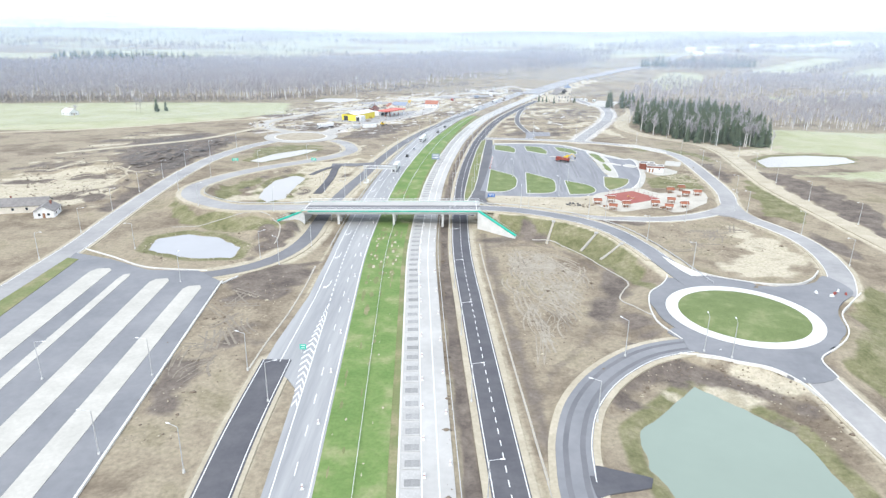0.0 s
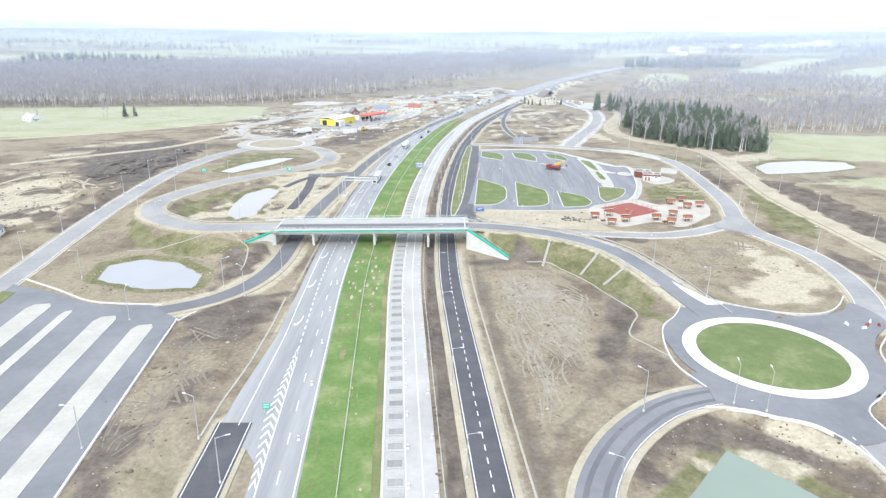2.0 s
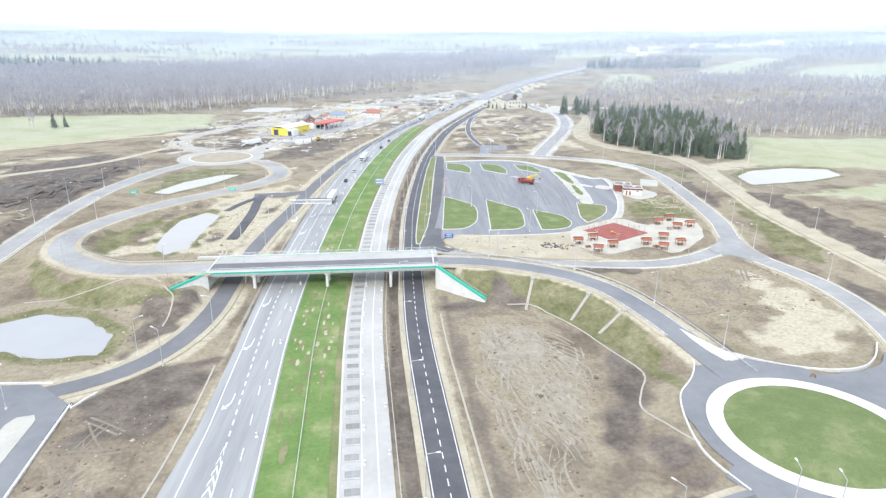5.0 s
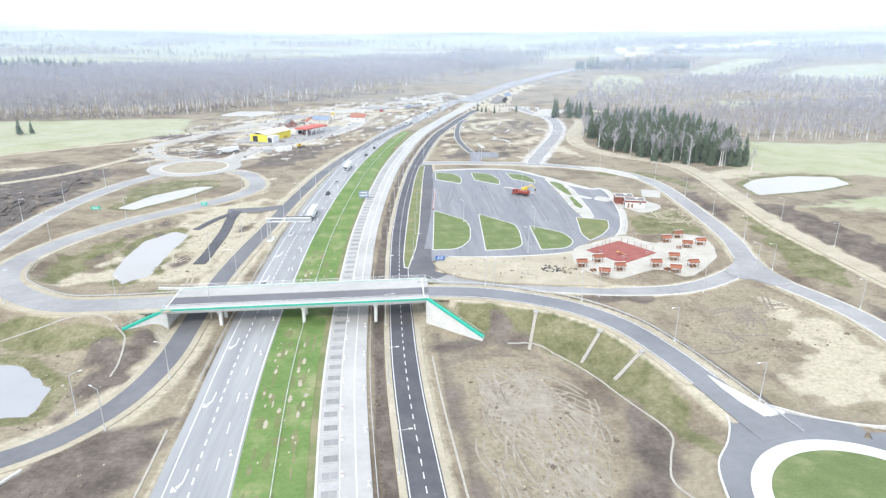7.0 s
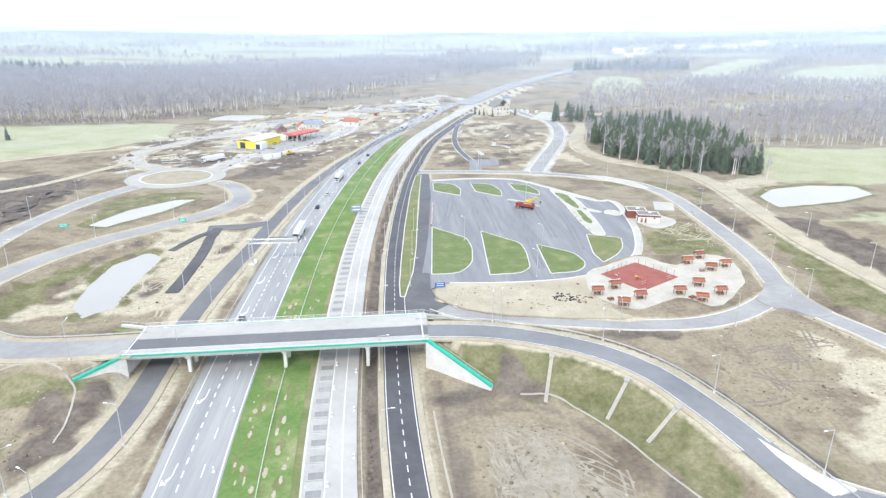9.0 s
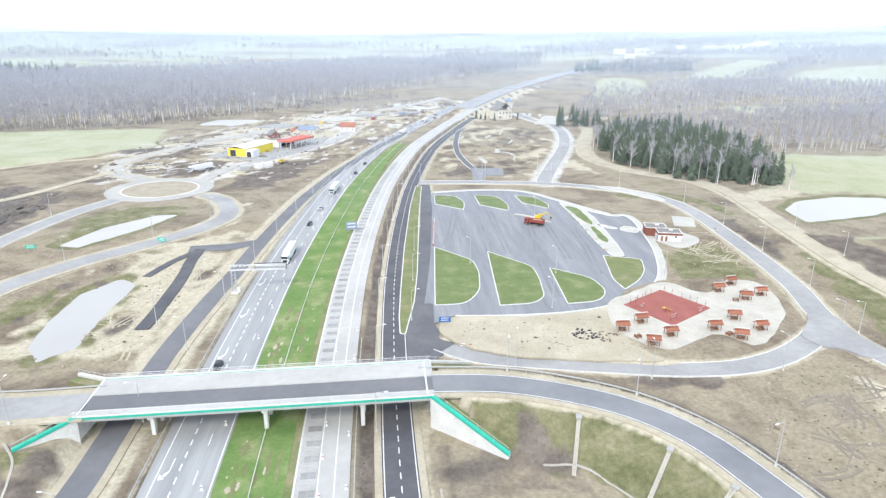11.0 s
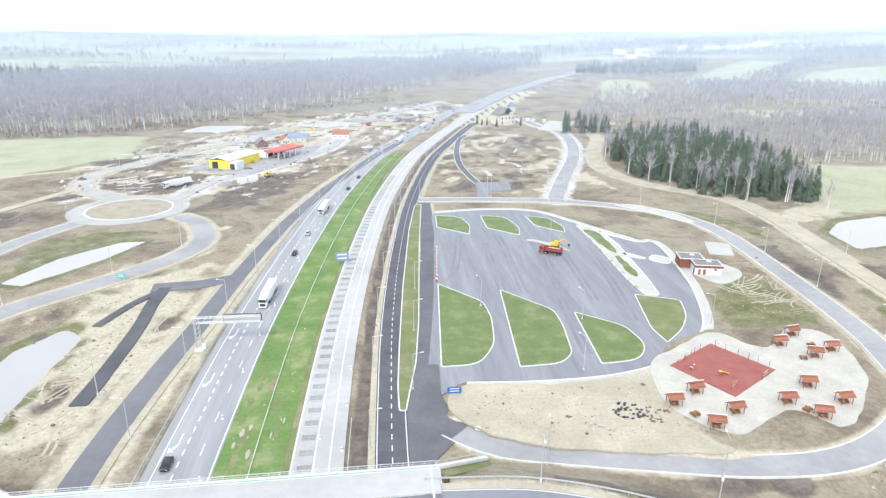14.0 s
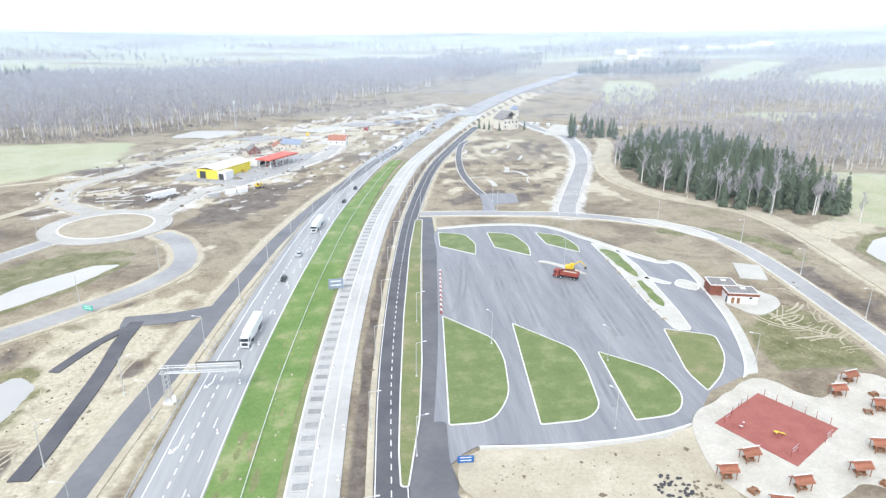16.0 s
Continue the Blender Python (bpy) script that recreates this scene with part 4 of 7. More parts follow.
road("grey asphalt country road with pale edges", WESTROAD, 9.0, 0.065, M_ASPH_PALE, lines=(-4.1, 4.1), shoulder=1.2)
road("dark asphalt slip road joining the motorway", ONRAMP, 7.4, 0.07, M_ASPH, lines=(-3.2, 3.2), shoulder=1.0)
road("grey asphalt loop ramp with pale shoulders", LOOP, 8.6, 0.07, M_ASPH_PALE, shoulder=2.2)
ramp_road = road("grey asphalt ramp descending from the overpass", RAMP, 7.8, 0.08, M_TPARK)
ramp_high = span(RAMP, 209, 300)
edge_lines(ramp_road, ramp_high, (-3.6, 3.6), 0.1)
for o in (-4.75, 4.75):
    part("shoulder", bm_ribbon(ramp_high, o - 0.85, o + 0.85, 0.03, 0.45), M_SAND, ramp_road, "pale gravel shoulder")
down = road("grey asphalt road leaving the roundabout past the pond", DOWN, 7.4, 0.06, M_TPARK, lines=(-3.45,), shoulder=1.5)
for o in (-1.7, 1.7):
    part("wheel_path", bm_ribbon(DOWN, o - 0.55, o + 0.55, 0.068), M_ASPH2, down, "darker worn wheel path")
road("grey asphalt road leaving the roundabout", EAST, 8.0, 0.065, M_ASPH_PALE, kerb=True, shoulder=1.0)
road("grey asphalt access road curving round the rest area", NORTHEAST, 8.0, 0.06, M_ASPH_PALE, kerb=True, shoulder=1.2)
road("grey asphalt road south of the rest area", SOUTHLOOP, 7.0, 0.055, M_ASPH_PALE, kerb=True)
road("dark asphalt exit road into the rest area", EXITRD, 6.6, 0.05, M_EXIT, kerb=False)
structure(obj("junction", bm_slab(rounded([(4.7, 281), (4.9, 300), (5.4, 303), (8.4, 322), (14, 322), (13.2, 308), (14.4, 299), (18.5, 292.5), (13.5, 287.2), (8, 280)], 1.5), 0.105, 0.4), M_EXIT), "dark asphalt junction of the exit road and the access road", "road")
structure(obj("junction", bm_slab(rounded([(127.8, 275), (136.6, 277), (135.2, 289), (137.6, 304), (131.2, 307), (126.5, 299.5), (117.5, 290), (119.6, 283.4), (125.4, 282)], 3.5), 0.42, 0.7), M_ASPH_PALE), "grey asphalt junction beside the playground", "road")
road("short dead-end asphalt road", TEE, 4.2, 0.06, M_ASPH)
road("dead-end asphalt turning head", TEE_TOP, 7.5, 0.055, M_ASPH2)
road("narrow asphalt arm of the turning head", TEE_ARM, 3.0, 0.05, M_ASPH)
road("pale unpaved site road", DIRT, 8.5, 0.02, M_SAND)
road("grey asphalt road to the building site", NORTHRD, 9.0, 0.05, M_ASPH_PALE, kerb=True)
road("pale dusty access road beside the spoil heaps", FARWEST, 9.0, 0.045, M_DUSTY, shoulder=2.0)
road("pale access road to the filling station", STATION, 8.0, 0.04, M_DUSTY)
road("narrow dark asphalt road across the building site", SITERD, 4.4, 0.05, M_EXIT, kerb=True)
road("pale dirt track over the field", TRACK, 6.0, 0.1, M_SAND)
road("pale farm track along the field", FIELDTRACK, 5.0, 0.1, M_SAND)


def disc(cx, cy, r0, r1, z, thick, n=72):
    bm = bmesh.new()
    rings = [[bm.verts.new((cx + r * math.cos(2 * math.pi * i / n), cy + r * math.sin(2 * math.pi * i / n), h)) for i in range(n)] for r, h in ((r1, z - thick), (r1, z), (r0, z)) if r > 0]
    for i in range(n):
        j = (i + 1) % n
        for a, b in zip(rings, rings[1:]):
            bm.faces.new((a[i], a[j], b[j], b[i]))
    if r0 <= 0:
        bm.faces.new(rings[-1])
    return bm


def roundabout(cx, cy, z, r_isl, r_apron, r_out, label, m_isl, m_ring, m_apron):
    ob = structure(obj("roundabout", disc(cx, cy, r_apron - 0.3, r_out, z + 0.09, 0.5), m_ring), label, "roundabout")
    part("apron", disc(cx, cy, r_isl - 0.2, r_apron, z + 0.2, 0.4), m_apron, ob, "white paved truck apron")
    bm = bmesh.new()
    n = 48
    top = bm.verts.new((cx, cy, z + 1.0))
    last = None
    for f, h in ((0.5, 0.8), (0.85, 0.45), (1.0, 0.15)):
        ring = [bm.verts.new((cx + r_isl * f * math.cos(2 * math.pi * i / n), cy + r_isl * f * math.sin(2 * math.pi * i / n), z + h)) for i in range(n)]
        for i in range(n):
            j = (i + 1) % n
            bm.faces.new((last[i], ring[i], ring[j], last[j]) if last else (top, ring[i], ring[j]))
        last = ring
    isl = part("island", bm, m_isl, ob, "domed island")
    return ob


roundabout(*RB, 18.0, 21.3, 24.6, "asphalt roundabout with a white apron and a green grass island", M_GRASS2, M_TPARK, M_APRON)
roundabout(*RBF, 0.0, 19.6, 20.4, 28.0, "pale dusty roundabout with a dry bare island", M_RUT, M_DUSTY, M_KERB)


def island(outline, material, label, z=0.0, kerb=True, name="island", step=2.0, height=0.16):
    C = smooth(outline, step if kerb else 1.2, True)
    if not kerb:
        C = C + 0.45 * np.stack([wobble(C[:, 0], C[:, 1], 13, 61), wobble(C[:, 0], C[:, 1], 13, 62)], 1)
    ob = structure(obj(name, bm_slab([tuple(p) for p in C], z + height, 0.5), material), label, "traffic island" if kerb else name.replace("_", " "))
    if kerb:
        R = np.column_stack([np.vstack([C, C[:1]]), np.full(len(C) + 1, z)])
        part("kerb", bm_ribbon(R, -0.22, 0.22, height + 0.06, 0.5), M_KERB, ob, "white concrete kerb")
    return ob




def splitter(outline):
    """A paved splitter island lying on the falling end of the ramp."""
    bm = bmesh.new()
    Z = [float(np.interp(y, RAMP[::-1, 1], RAMP[::-1, 2])) + 0.22 for x, y in outline]
    top = [bm.verts.new((x, y, z)) for (x, y), z in zip(outline, Z)]
    low = [bm.verts.new((x, y, z - 0.7)) for (x, y), z in zip(outline, Z)]
    for tri in tessellate_polygon([[Vector((x, y, 0)) for x, y in outline]]):
        f = bm.faces.new([top[k] for k in tri])
        f.normal_update()
        if f.normal.z < 0:
            f.normal_flip()
    for i in range(len(outline)):
        j = (i + 1) % len(outline)
        bm.faces.new((low[i], low[j], top[j], top[i]))
    structure(obj("splitter_island", bm, M_APRON), "white paved splitter island", "traffic island")


splitter(SPLIT)

# ---- rest area ----
LOT = [(26.4, 471.4), (51.6, 475.3), (74.3, 471.0), (88.7, 450.8), (106.6, 419.8), (113.4, 420.0), (114.6, 410.6), (111.5, 390.0), (106.4, 366.7), (97.7, 342.5), (88.3, 329.0), (74.7, 318.3), (58.8, 312.7), (39.0, 311.1), (19.3, 312.0), (8.0, 300.5), (10.3, 315.4), (16.1, 364.7), (22.4, 435.9)]
structure(obj("parking_lot", bm_slab([tuple(p) for p in smooth(LOT, 3.0, True)], 0.095, 0.5), M_LOT), "wide grey asphalt parking lot of the rest area", "parking lot")


def kerbed(corners, material, label, z=0.05, height=0.2, radius=2.0, kerb=0.17):
    C = np.array(rounded(corners, radius))
    ob = structure(obj("island", bm_slab([tuple(p) for p in C], z + height, 0.5), material), label, "traffic island")
    R = np.column_stack([np.vstack([C, C[:1]]), np.full(len(C) + 1, z)])
    part("kerb", bm_ribbon(R, -kerb, kerb, height + 0.05, 0.5), M_KERB, ob, "white concrete kerb")
    return ob


for m, lab, o in (
    (M_GRASS2, "green grass island with a white kerb", [(18.9, 378.4, 0.8), (32.0, 361.8, 3), (33.0, 350, 6), (30.6, 331, 8), (24.5, 320.6, 5), (14.5, 320.3, 0.8)]),
    (M_GRASS2, "green grass island with a white kerb", [(39.6, 371.2, 0.8), (53.4, 353.6, 3), (53.6, 343, 6), (51.2, 324.5, 6), (46.5, 319.4, 5), (35.2, 318.6, 0.8)]),
    (M_GRASS2, "small green grass island with a white kerb", [(59.7, 351.2, 0.8), (72.0, 340.2, 4), (73.6, 328, 5), (68.5, 319.6, 5), (57.3, 318.3, 0.8)]),
    (M_GRASSDRY, "half-bare grass island with a white kerb", [(84.4, 363.5, 0.8), (97.6, 357.8, 2), (94.4, 346, 7), (88, 336, 5), (80.3, 328.8, 1.2), (79.4, 338, 3)]),
    (M_GRASS2, "narrow grass island with a white kerb", [(25.8, 466.3, 1), (37.0, 463.0, 4), (40.2, 449.5, 5), (38.0, 435.6, 0.8), (24.7, 447.1, 1)]),
    (M_GRASS2, "narrow grass island with a white kerb", [(47.4, 464.7, 1), (58.6, 461.5, 4), (62.0, 444.0, 5), (59.8, 432.4, 0.8), (47.3, 444.2, 1)]),
    (M_GRASS2, "narrow grass island with a white kerb", [(69.2, 462.8, 1), (79.6, 457.5, 4), (82.6, 443.0, 5), (80.8, 434.9, 0.8), (69.9, 446.6, 1)]),
    (M_PAVE, "pale paved walkway strip between the parking lots", [(89.2, 446.6), (97.0, 440.6), (98.4, 417.6), (94.8, 375.8), (92.6, 361.8), (87.7, 362.8), (87.3, 381.0), (88.9, 412.2)]),
):
    kerbed(o, m, lab)
kerbed([(2.8, 301.0), (4.3, 300.6), (8.0, 323.7), (10.4, 350.1), (14.8, 419), (20.2, 488, 1), (16.8, 487.2, 1), (12.0, 445.2), (6.7, 379.3), (3.9, 333.7), (2.8, 311.7)], M_GRASSDRY, "long thin grass strip between exit road and service road", 0.0)
for edge in ([(111.5, 390.0), (106.4, 366.7), (97.7, 342.5), (88.3, 329.0), (74.7, 318.3), (58.8, 312.7), (39.0, 311.1), (20.1, 312.0)], [(26.4, 471.4), (51.6, 475.3), (74.3, 471.0), (88.7, 450.8), (106.6, 419.8), (113.4, 420.0), (114.6, 410.6), (111.5, 391.1)]):
    E = smooth(edge, 2.5)
    E = np.column_stack([E, np.zeros(len(E))])
    structure(obj("kerb", bm_ribbon(E, -0.45, 0.15, 0.26, 0.6), M_KERB), "white concrete kerb round the parking lot", "kerb")
    structure(obj("footway", bm_ribbon(E, -3.2, -0.45, 0.2, 0.9), M_PAVE), "pale paved footway beside the parking lot", "footway")
for poly in ([(70.4, 206), (70.4, 198), (66.5, 190.8), (61.2, 184.4), (58.5, 176), (62, 168), (80, 185), (95, 190), (97, 194), (89.3, 197.5), (83, 201), (79.5, 206)], [(96, 150), (104.4, 155.6), (108.4, 161), (111.6, 170.6), (117, 178.8), (126.5, 189), (124.5, 202), (118, 196), (111, 192.8), (103, 191.2), (96, 188)], [(57.6, 156), (60.5, 151.5), (60, 146), (65.2, 143.6), (70.5, 141), (77.2, 138.4), (82, 131), (91, 134), (92, 142.5), (99, 149.6), (96, 156), (66, 160)]):
    structure(obj("road_fillet", bm_slab([tuple(p) for p in smooth(poly, 2.0, True)], RB[2] + 0.075, 0.9), M_TPARK), "grey asphalt flare where a road meets the roundabout", "road")
for edge in ([(72.4, 209), (71.2, 203), (70.2, 197.6), (66.3, 190.8), (61.0, 184.3), (58.3, 176.3), (56.9, 167.3), (57.2, 160.8), (60.2, 152.0)], [(81.8, 203.6), (89.3, 198.2), (96.6, 195), (104.6, 193.4), (112.3, 194.6), (119.0, 199.6), (125, 207)], [(128, 187.5), (118, 177), (112.6, 170.4), (108.9, 160.7), (105, 154.8), (99, 149), (92, 142.8), (91.2, 134)], [(57, 144), (65.2, 143.0), (70.5, 140.4), (77.0, 137.8), (81, 131.5), (82.6, 123)]):
    E = smooth(edge, 1.8)
    structure(obj("kerb", bm_ribbon(np.column_stack([E, np.full(len(E), RB[2])]), -0.18, 0.18, 0.2, 0.9), M_KERB), "white concrete kerb round the roundabout", "kerb")
structure(obj("road_spur", bm_slab([tuple(p) for p in smooth([(26, 104), (28.5, 101), (37.5, 98), (36.5, 95.5), (29, 93.5), (26, 92)], 2.0, True)], 0.12, 0.4), M_ASPH), "short black asphalt spur beside the pond", "road")
# darker bands where lorries turn
for k, band in enumerate(([(42.7, 423), (40.6, 377), (40.2, 341)], [(65.6, 415), (61.7, 384), (57.6, 352), (55.3, 324)], [(83.0, 402), (80.5, 373), (76.4, 344)], [(33.5, 436), (28, 400), (23.4, 381)], [(50, 432), (49, 400), (47.5, 368)], [(74, 430), (72, 400), (69.5, 360)])):
    C = smooth([(*p, 0.0) for p in band], 3.0)
    for o in (-1.0, 1.0):
        w = 0.42 + 0.12 * (k % 3)
        structure(obj("wheel_track", bm_ribbon(C, o - w, o + w, 0.101 + 0.0006 * k, 0.0), M_TPARK), "darker wheel track worn into the lot", "road")
# sandy plot and playground
island([(14.3, 300.5), (19.5, 309.7), (40.1, 308.5), (59.6, 310.3), (72.3, 314.3), (68.8, 300.5), (66.5, 286.8), (71.1, 278.7), (41.3, 282.2), (22.9, 289.0)], M_SAND, "bare sandy plot beside the playground", 0.82, kerb=False, name="sand_plot", height=0.0)
island([(69.9, 316.0), (82.6, 325.7), (95.8, 332.2), (105.6, 322.3), (119.3, 332.6), (128.5, 327.6), (123.9, 308.1), (111.3, 291.7), (100.9, 284.5), (93.8, 292.5), (77.7, 284.5), (69.3, 289.5), (65.4, 298.2)], M_FLAG, "pale gravel paving round the playground", 0.9, kerb=False, name="paving", height=0.0)
red = structure(obj("playground_surface", bm_slab([(91.2, 325.5), (100.8, 309.9), (83.4, 298.4), (74.3, 314.5)], 1.02, 0.3), M_RED), "red rubber sports court surface", "playground")
structure(obj("car_park", bm_slab([(51.0, 500.5), (53.4, 512.0), (55.5, 537.4), (75.5, 537.5), (73.6, 516.7), (61.5, 514.6), (58.8, 509.0), (58.4, 500.5)], 0.08, 0.4), M_LOT), "small grey asphalt car park", "parking lot")
structure(obj("yard", bm_slab([(-123.9, 587.3), (-80.3, 568.9), (-52.8, 625.1), (-45.9, 676.7), (-80.3, 653.8), (-114.7, 625.1)], 0.06, 0.4), M_ASPH_PALE), "pale asphalt forecourt of the filling station", "yard")
structure(obj("yard", bm_slab([(146.8, 751.3), (172.1, 745.6), (246.6, 917.6), (217.9, 929.1)], 0.3, 0.8), M_PAVE), "pale gravel building site yard", "yard")

# ---- truck park ----
TP = [(-139.9, 213.3), (-123.9, 207.6), (-105.5, 197.9), (-88.5, 198.3), (-77.7, 189.4), (-66.3, 88.1), (-59.6, 22.9), (-131.9, 22.9), (-134.2, 137.6), (-136.5, 195.0)]
structure(obj("truck_park", bm_slab(TP, 0.09, 0.5), M_TPARK), "wide asphalt truck park", "parking lot")
for x0, w, y0 in [(-84.4, 5.6, 185.2), (-97.3, 6.0, 190.4), (-110.6, 2.8, 193.8), (-121.1, 6.7, 198.4)]:
    n, L0 = 12, 190
    o = []
    for k, (f, dy) in enumerate(((-0.5, -3.5), (-0.3, -0.8), (0.3, 0.0), (0.5, -2.0), (0.5, -L0), (-0.5, -L0))):
        yy = y0 + dy
        o.append((x0 + f * w - 0.085 * dy, yy))
    structure(obj("parking_strip", bm_slab(o, 0.2, 0.3), M_PAVE), "long pale concrete strip between truck bays", "traffic island")
for edge in ([(-59.6, 22.9), (-66.1, 88.1), (-76.3, 181.2), (-76.4, 187.5), (-73.4, 194.2)], [(-138.8, 217.9), (-123.9, 209.9), (-107.8, 200.7), (-91.8, 199.0), (-85.6, 198.6)]):
    E = smooth(edge, 3.0)
    structure(obj("kerb", bm_ribbon(np.column_stack([E, np.zeros(len(E))]), -0.22, 0.22, 0.24, 0.5), M_KERB), "pale concrete kerb round the truck park", "kerb")
structure(obj("verge", bm_slab([(-131.3, 68.8), (-129.6, 159.4), (-134.8, 206.5), (-139.4, 207.6), (-137.1, 172.1), (-134.8, 68.8)], 0.2, 0.4), M_GRASSDRY), "narrow grass verge beside the truck park", "verge")
island([(121, 480.5), (133, 478), (143, 462), (146.5, 447), (140, 452), (132, 466)], M_PAVE, "pale kerbed island dividing the access road", 0.02, step=1.5, height=0.15)


# ---- woods ----
def soup(tris):
    return np.array(tris, float).reshape(-1, 3, 3)


def trunk_tris(rng, h, r, lean=0.04, top=0.08):
    tip = np.array([rng.uniform(-lean, lean) * h, rng.uniform(-lean, lean) * h, h])
    ring = [np.array([r * math.cos(a), r * math.sin(a), -0.3]) for a in (0, 2.1, 4.2)]
    up = [tip + p * top - np.array([0, 0, -0.3 * top]) for p in ring]
    out = []
    for i in range(3):
        j = (i + 1) % 3
        out += [(ring[i], ring[j], up[j]), (ring[i], up[j], up[i])]
    return out


def sliver(a, b, w, rng):
    """A thin twig: a triangle from a to b, w wide at its foot."""
    d = b - a
    s = np.cross(d, rng.normal(size=3))
    s = s / (np.linalg.norm(s) + 1e-9) * w / 2
    return (a - s, a + s, b)


def bare_tree(seed, h, spread, limbs=10, twigs=66, w=0.3, thick=0.0105):
    """A leafless tree: a trunk, rising limbs and a crown of many fine twigs. Gives triangles and, for each, 0 for trunk, 1 for twigs."""
    rng = np.random.RandomState(seed)
    t = trunk_tris(rng, h * 0.84, thick * h)
    n0 = len(t)
    ends = []
    for k in range(limbs):
        f = rng.uniform(0.35, 0.85)
        a = rng.uniform(0, 6.28)
        ln = spread * (1.15 - f) * rng.uniform(0.8, 1.5)
        p = np.array([0, 0, h * f])
        q = p + np.array([math.cos(a) * ln, math.sin(a) * ln, ln * rng.uniform(0.8, 1.5)])
        t.append(sliver(p, q, 0.45, rng))
        ends.append((p, q))
    for k in range(twigs):
        p, q = ends[rng.randint(len(ends))] if rng.rand() < 0.75 else (np.array([0, 0, h * 0.5]), np.array([0, 0, h * 0.95]))
        s = p + (q - p) * rng.uniform(0.25, 1.0)
        d = np.array([rng.normal() * 0.6, rng.normal() * 0.6, rng.uniform(0.5, 1.4)])
        t.append(sliver(s, s + d / np.linalg.norm(d) * rng.uniform(1.4, 3.6) * h / 16, w, rng))
    return soup(t), np.array([0] * n0 + [1] * (len(t) - n0))


def spruce(seed, h, r, tiers=10, per=9):
    """A spruce: a trunk and many drooping sprays in uneven tiers."""
    rng = np.random.RandomState(seed)
    t = trunk_tris(rng, h, 0.012 * h, 0.01, 0.05)
    n0 = len(t)
    for k in range(tiers):
        f = (k + rng.uniform(-0.2, 0.2)) / tiers
        z = h * (0.12 + 0.86 * f)
        R = r * (1 - f) ** 0.8 + 0.25
        for i in range(per):
            a = 6.28 * (i + rng.uniform(-0.35, 0.35)) / per
            ln = R * rng.uniform(0.65, 1.2)
            d = np.array([math.cos(a), math.sin(a), 0])
            s = np.array([-d[1], d[0], 0])
            tip = np.array([0, 0, z]) + d * ln - np.array([0, 0, ln * rng.uniform(0.25, 0.6)])
            root = np.array([0, 0, z + 0.06 * h])
            mid = (root + tip) / 2
            wd = ln * rng.uniform(0.28, 0.42)
            t += [(root, mid + s * wd, tip), (root, tip, mid - s * wd)]
    return soup(t), np.array([0] * n0 + [1] * (len(t) - n0))


def scatter(poly, spacing, seed, jitter=0.9, keep=None):
    """Places in a plan outline, on a shaken grid."""
    rng = np.random.RandomState(seed)
    P = np.array(poly, float)
    xs = np.arange(P[:, 0].min(), P[:, 0].max(), spacing)
    ys = np.arange(P[:, 1].min(), P[:, 1].max(), spacing)
    X, Y = (a.ravel() for a in np.meshgrid(xs, ys))
    X = X + rng.uniform(-0.5, 0.5, X.shape) * spacing * jitter * 1.6
    Y = Y + rng.uniform(-0.5, 0.5, Y.shape) * spacing * jitter * 1.6
    ok = sdf(X, Y, poly) + 8 * wobble(X, Y, 45, seed) < 0
    if keep is not None:
        ok &= keep(X, Y)
    return np.stack([X[ok], Y[ok]], 1)


def ground_at(P):
    return grid_height(P[:, 0], P[:, 1]) - 0.1


def plant(name, label, places, kinds, materials, seed, lo=0.75, hi=1.2, category="trees", pick=None):
    """One mesh of many trees: each place takes one of the kinds, turned and scaled."""
    rng = np.random.RandomState(seed)
    Z = ground_at(places)
    allv, allm = [], []
    which = rng.randint(len(kinds), size=len(places)) if pick is None else pick(places, rng)
    for k, (T, part_id, mats) in enumerate(kinds):
        sel = np.where(which == k)[0]
        if not len(sel):
            continue
        a = rng.uniform(0, 6.28, len(sel))
        s = rng.uniform(lo, hi, len(sel))
        c, d = np.cos(a) * s, np.sin(a) * s
        V = np.empty((len(sel), len(T), 3, 3))
        V[..., 0] = T[None, ..., 0] * c[:, None, None] - T[None, ..., 1] * d[:, None, None] + places[sel, 0][:, None, None]
        V[..., 1] = T[None, ..., 0] * d[:, None, None] + T[None, ..., 1] * c[:, None, None] + places[sel, 1][:, None, None]
        V[..., 2] = T[None, ..., 2] * s[:, None, None] + Z[sel][:, None, None]
        allv.append(V.reshape(-1, 3))
        allm.append(np.tile(np.array(mats)[part_id], len(sel)))
    verts = np.concatenate(allv)
    me = mesh_arrays(name, verts, np.arange(len(verts)).reshape(-1, 3), materials[0])
    for m in materials[1:]:
        me.materials.append(m)
    me.polygons.foreach_set("material_index", np.concatenate(allm).astype(np.int32))
    return tagged(new(name, me), label, category, "", "stuff")


TREE_MATS = [M_BARK, M_BIRCH, M_TWIG, M_TWIG_FAR, M_SPRUCE, M_BRUSH]
BARE = [(*bare_tree(100 + i, h, sp, thick=0.0185 if i % 2 == 0 else 0.01), (1 if i % 2 == 0 else 0, 2)) for i, (h, sp) in enumerate(((19, 5.0), (16, 5.4), (20, 4.8), (17, 5.6), (18, 4.8), (14, 5.0)))]
FARB = [(*bare_tree(200 + i, h, sp, 6, 22, 0.9), (3 if i else 1, 3)) for i, (h, sp) in enumerate(((18, 6.0), (20, 6.5), (16, 7.0)))]
SHRUB = [(*bare_tree(300 + i, h, sp, 8, 54, 0.2), (5, 5)) for i, (h, sp) in enumerate(((4.5, 2.6), (6, 3.0), (3.5, 2.4)))]
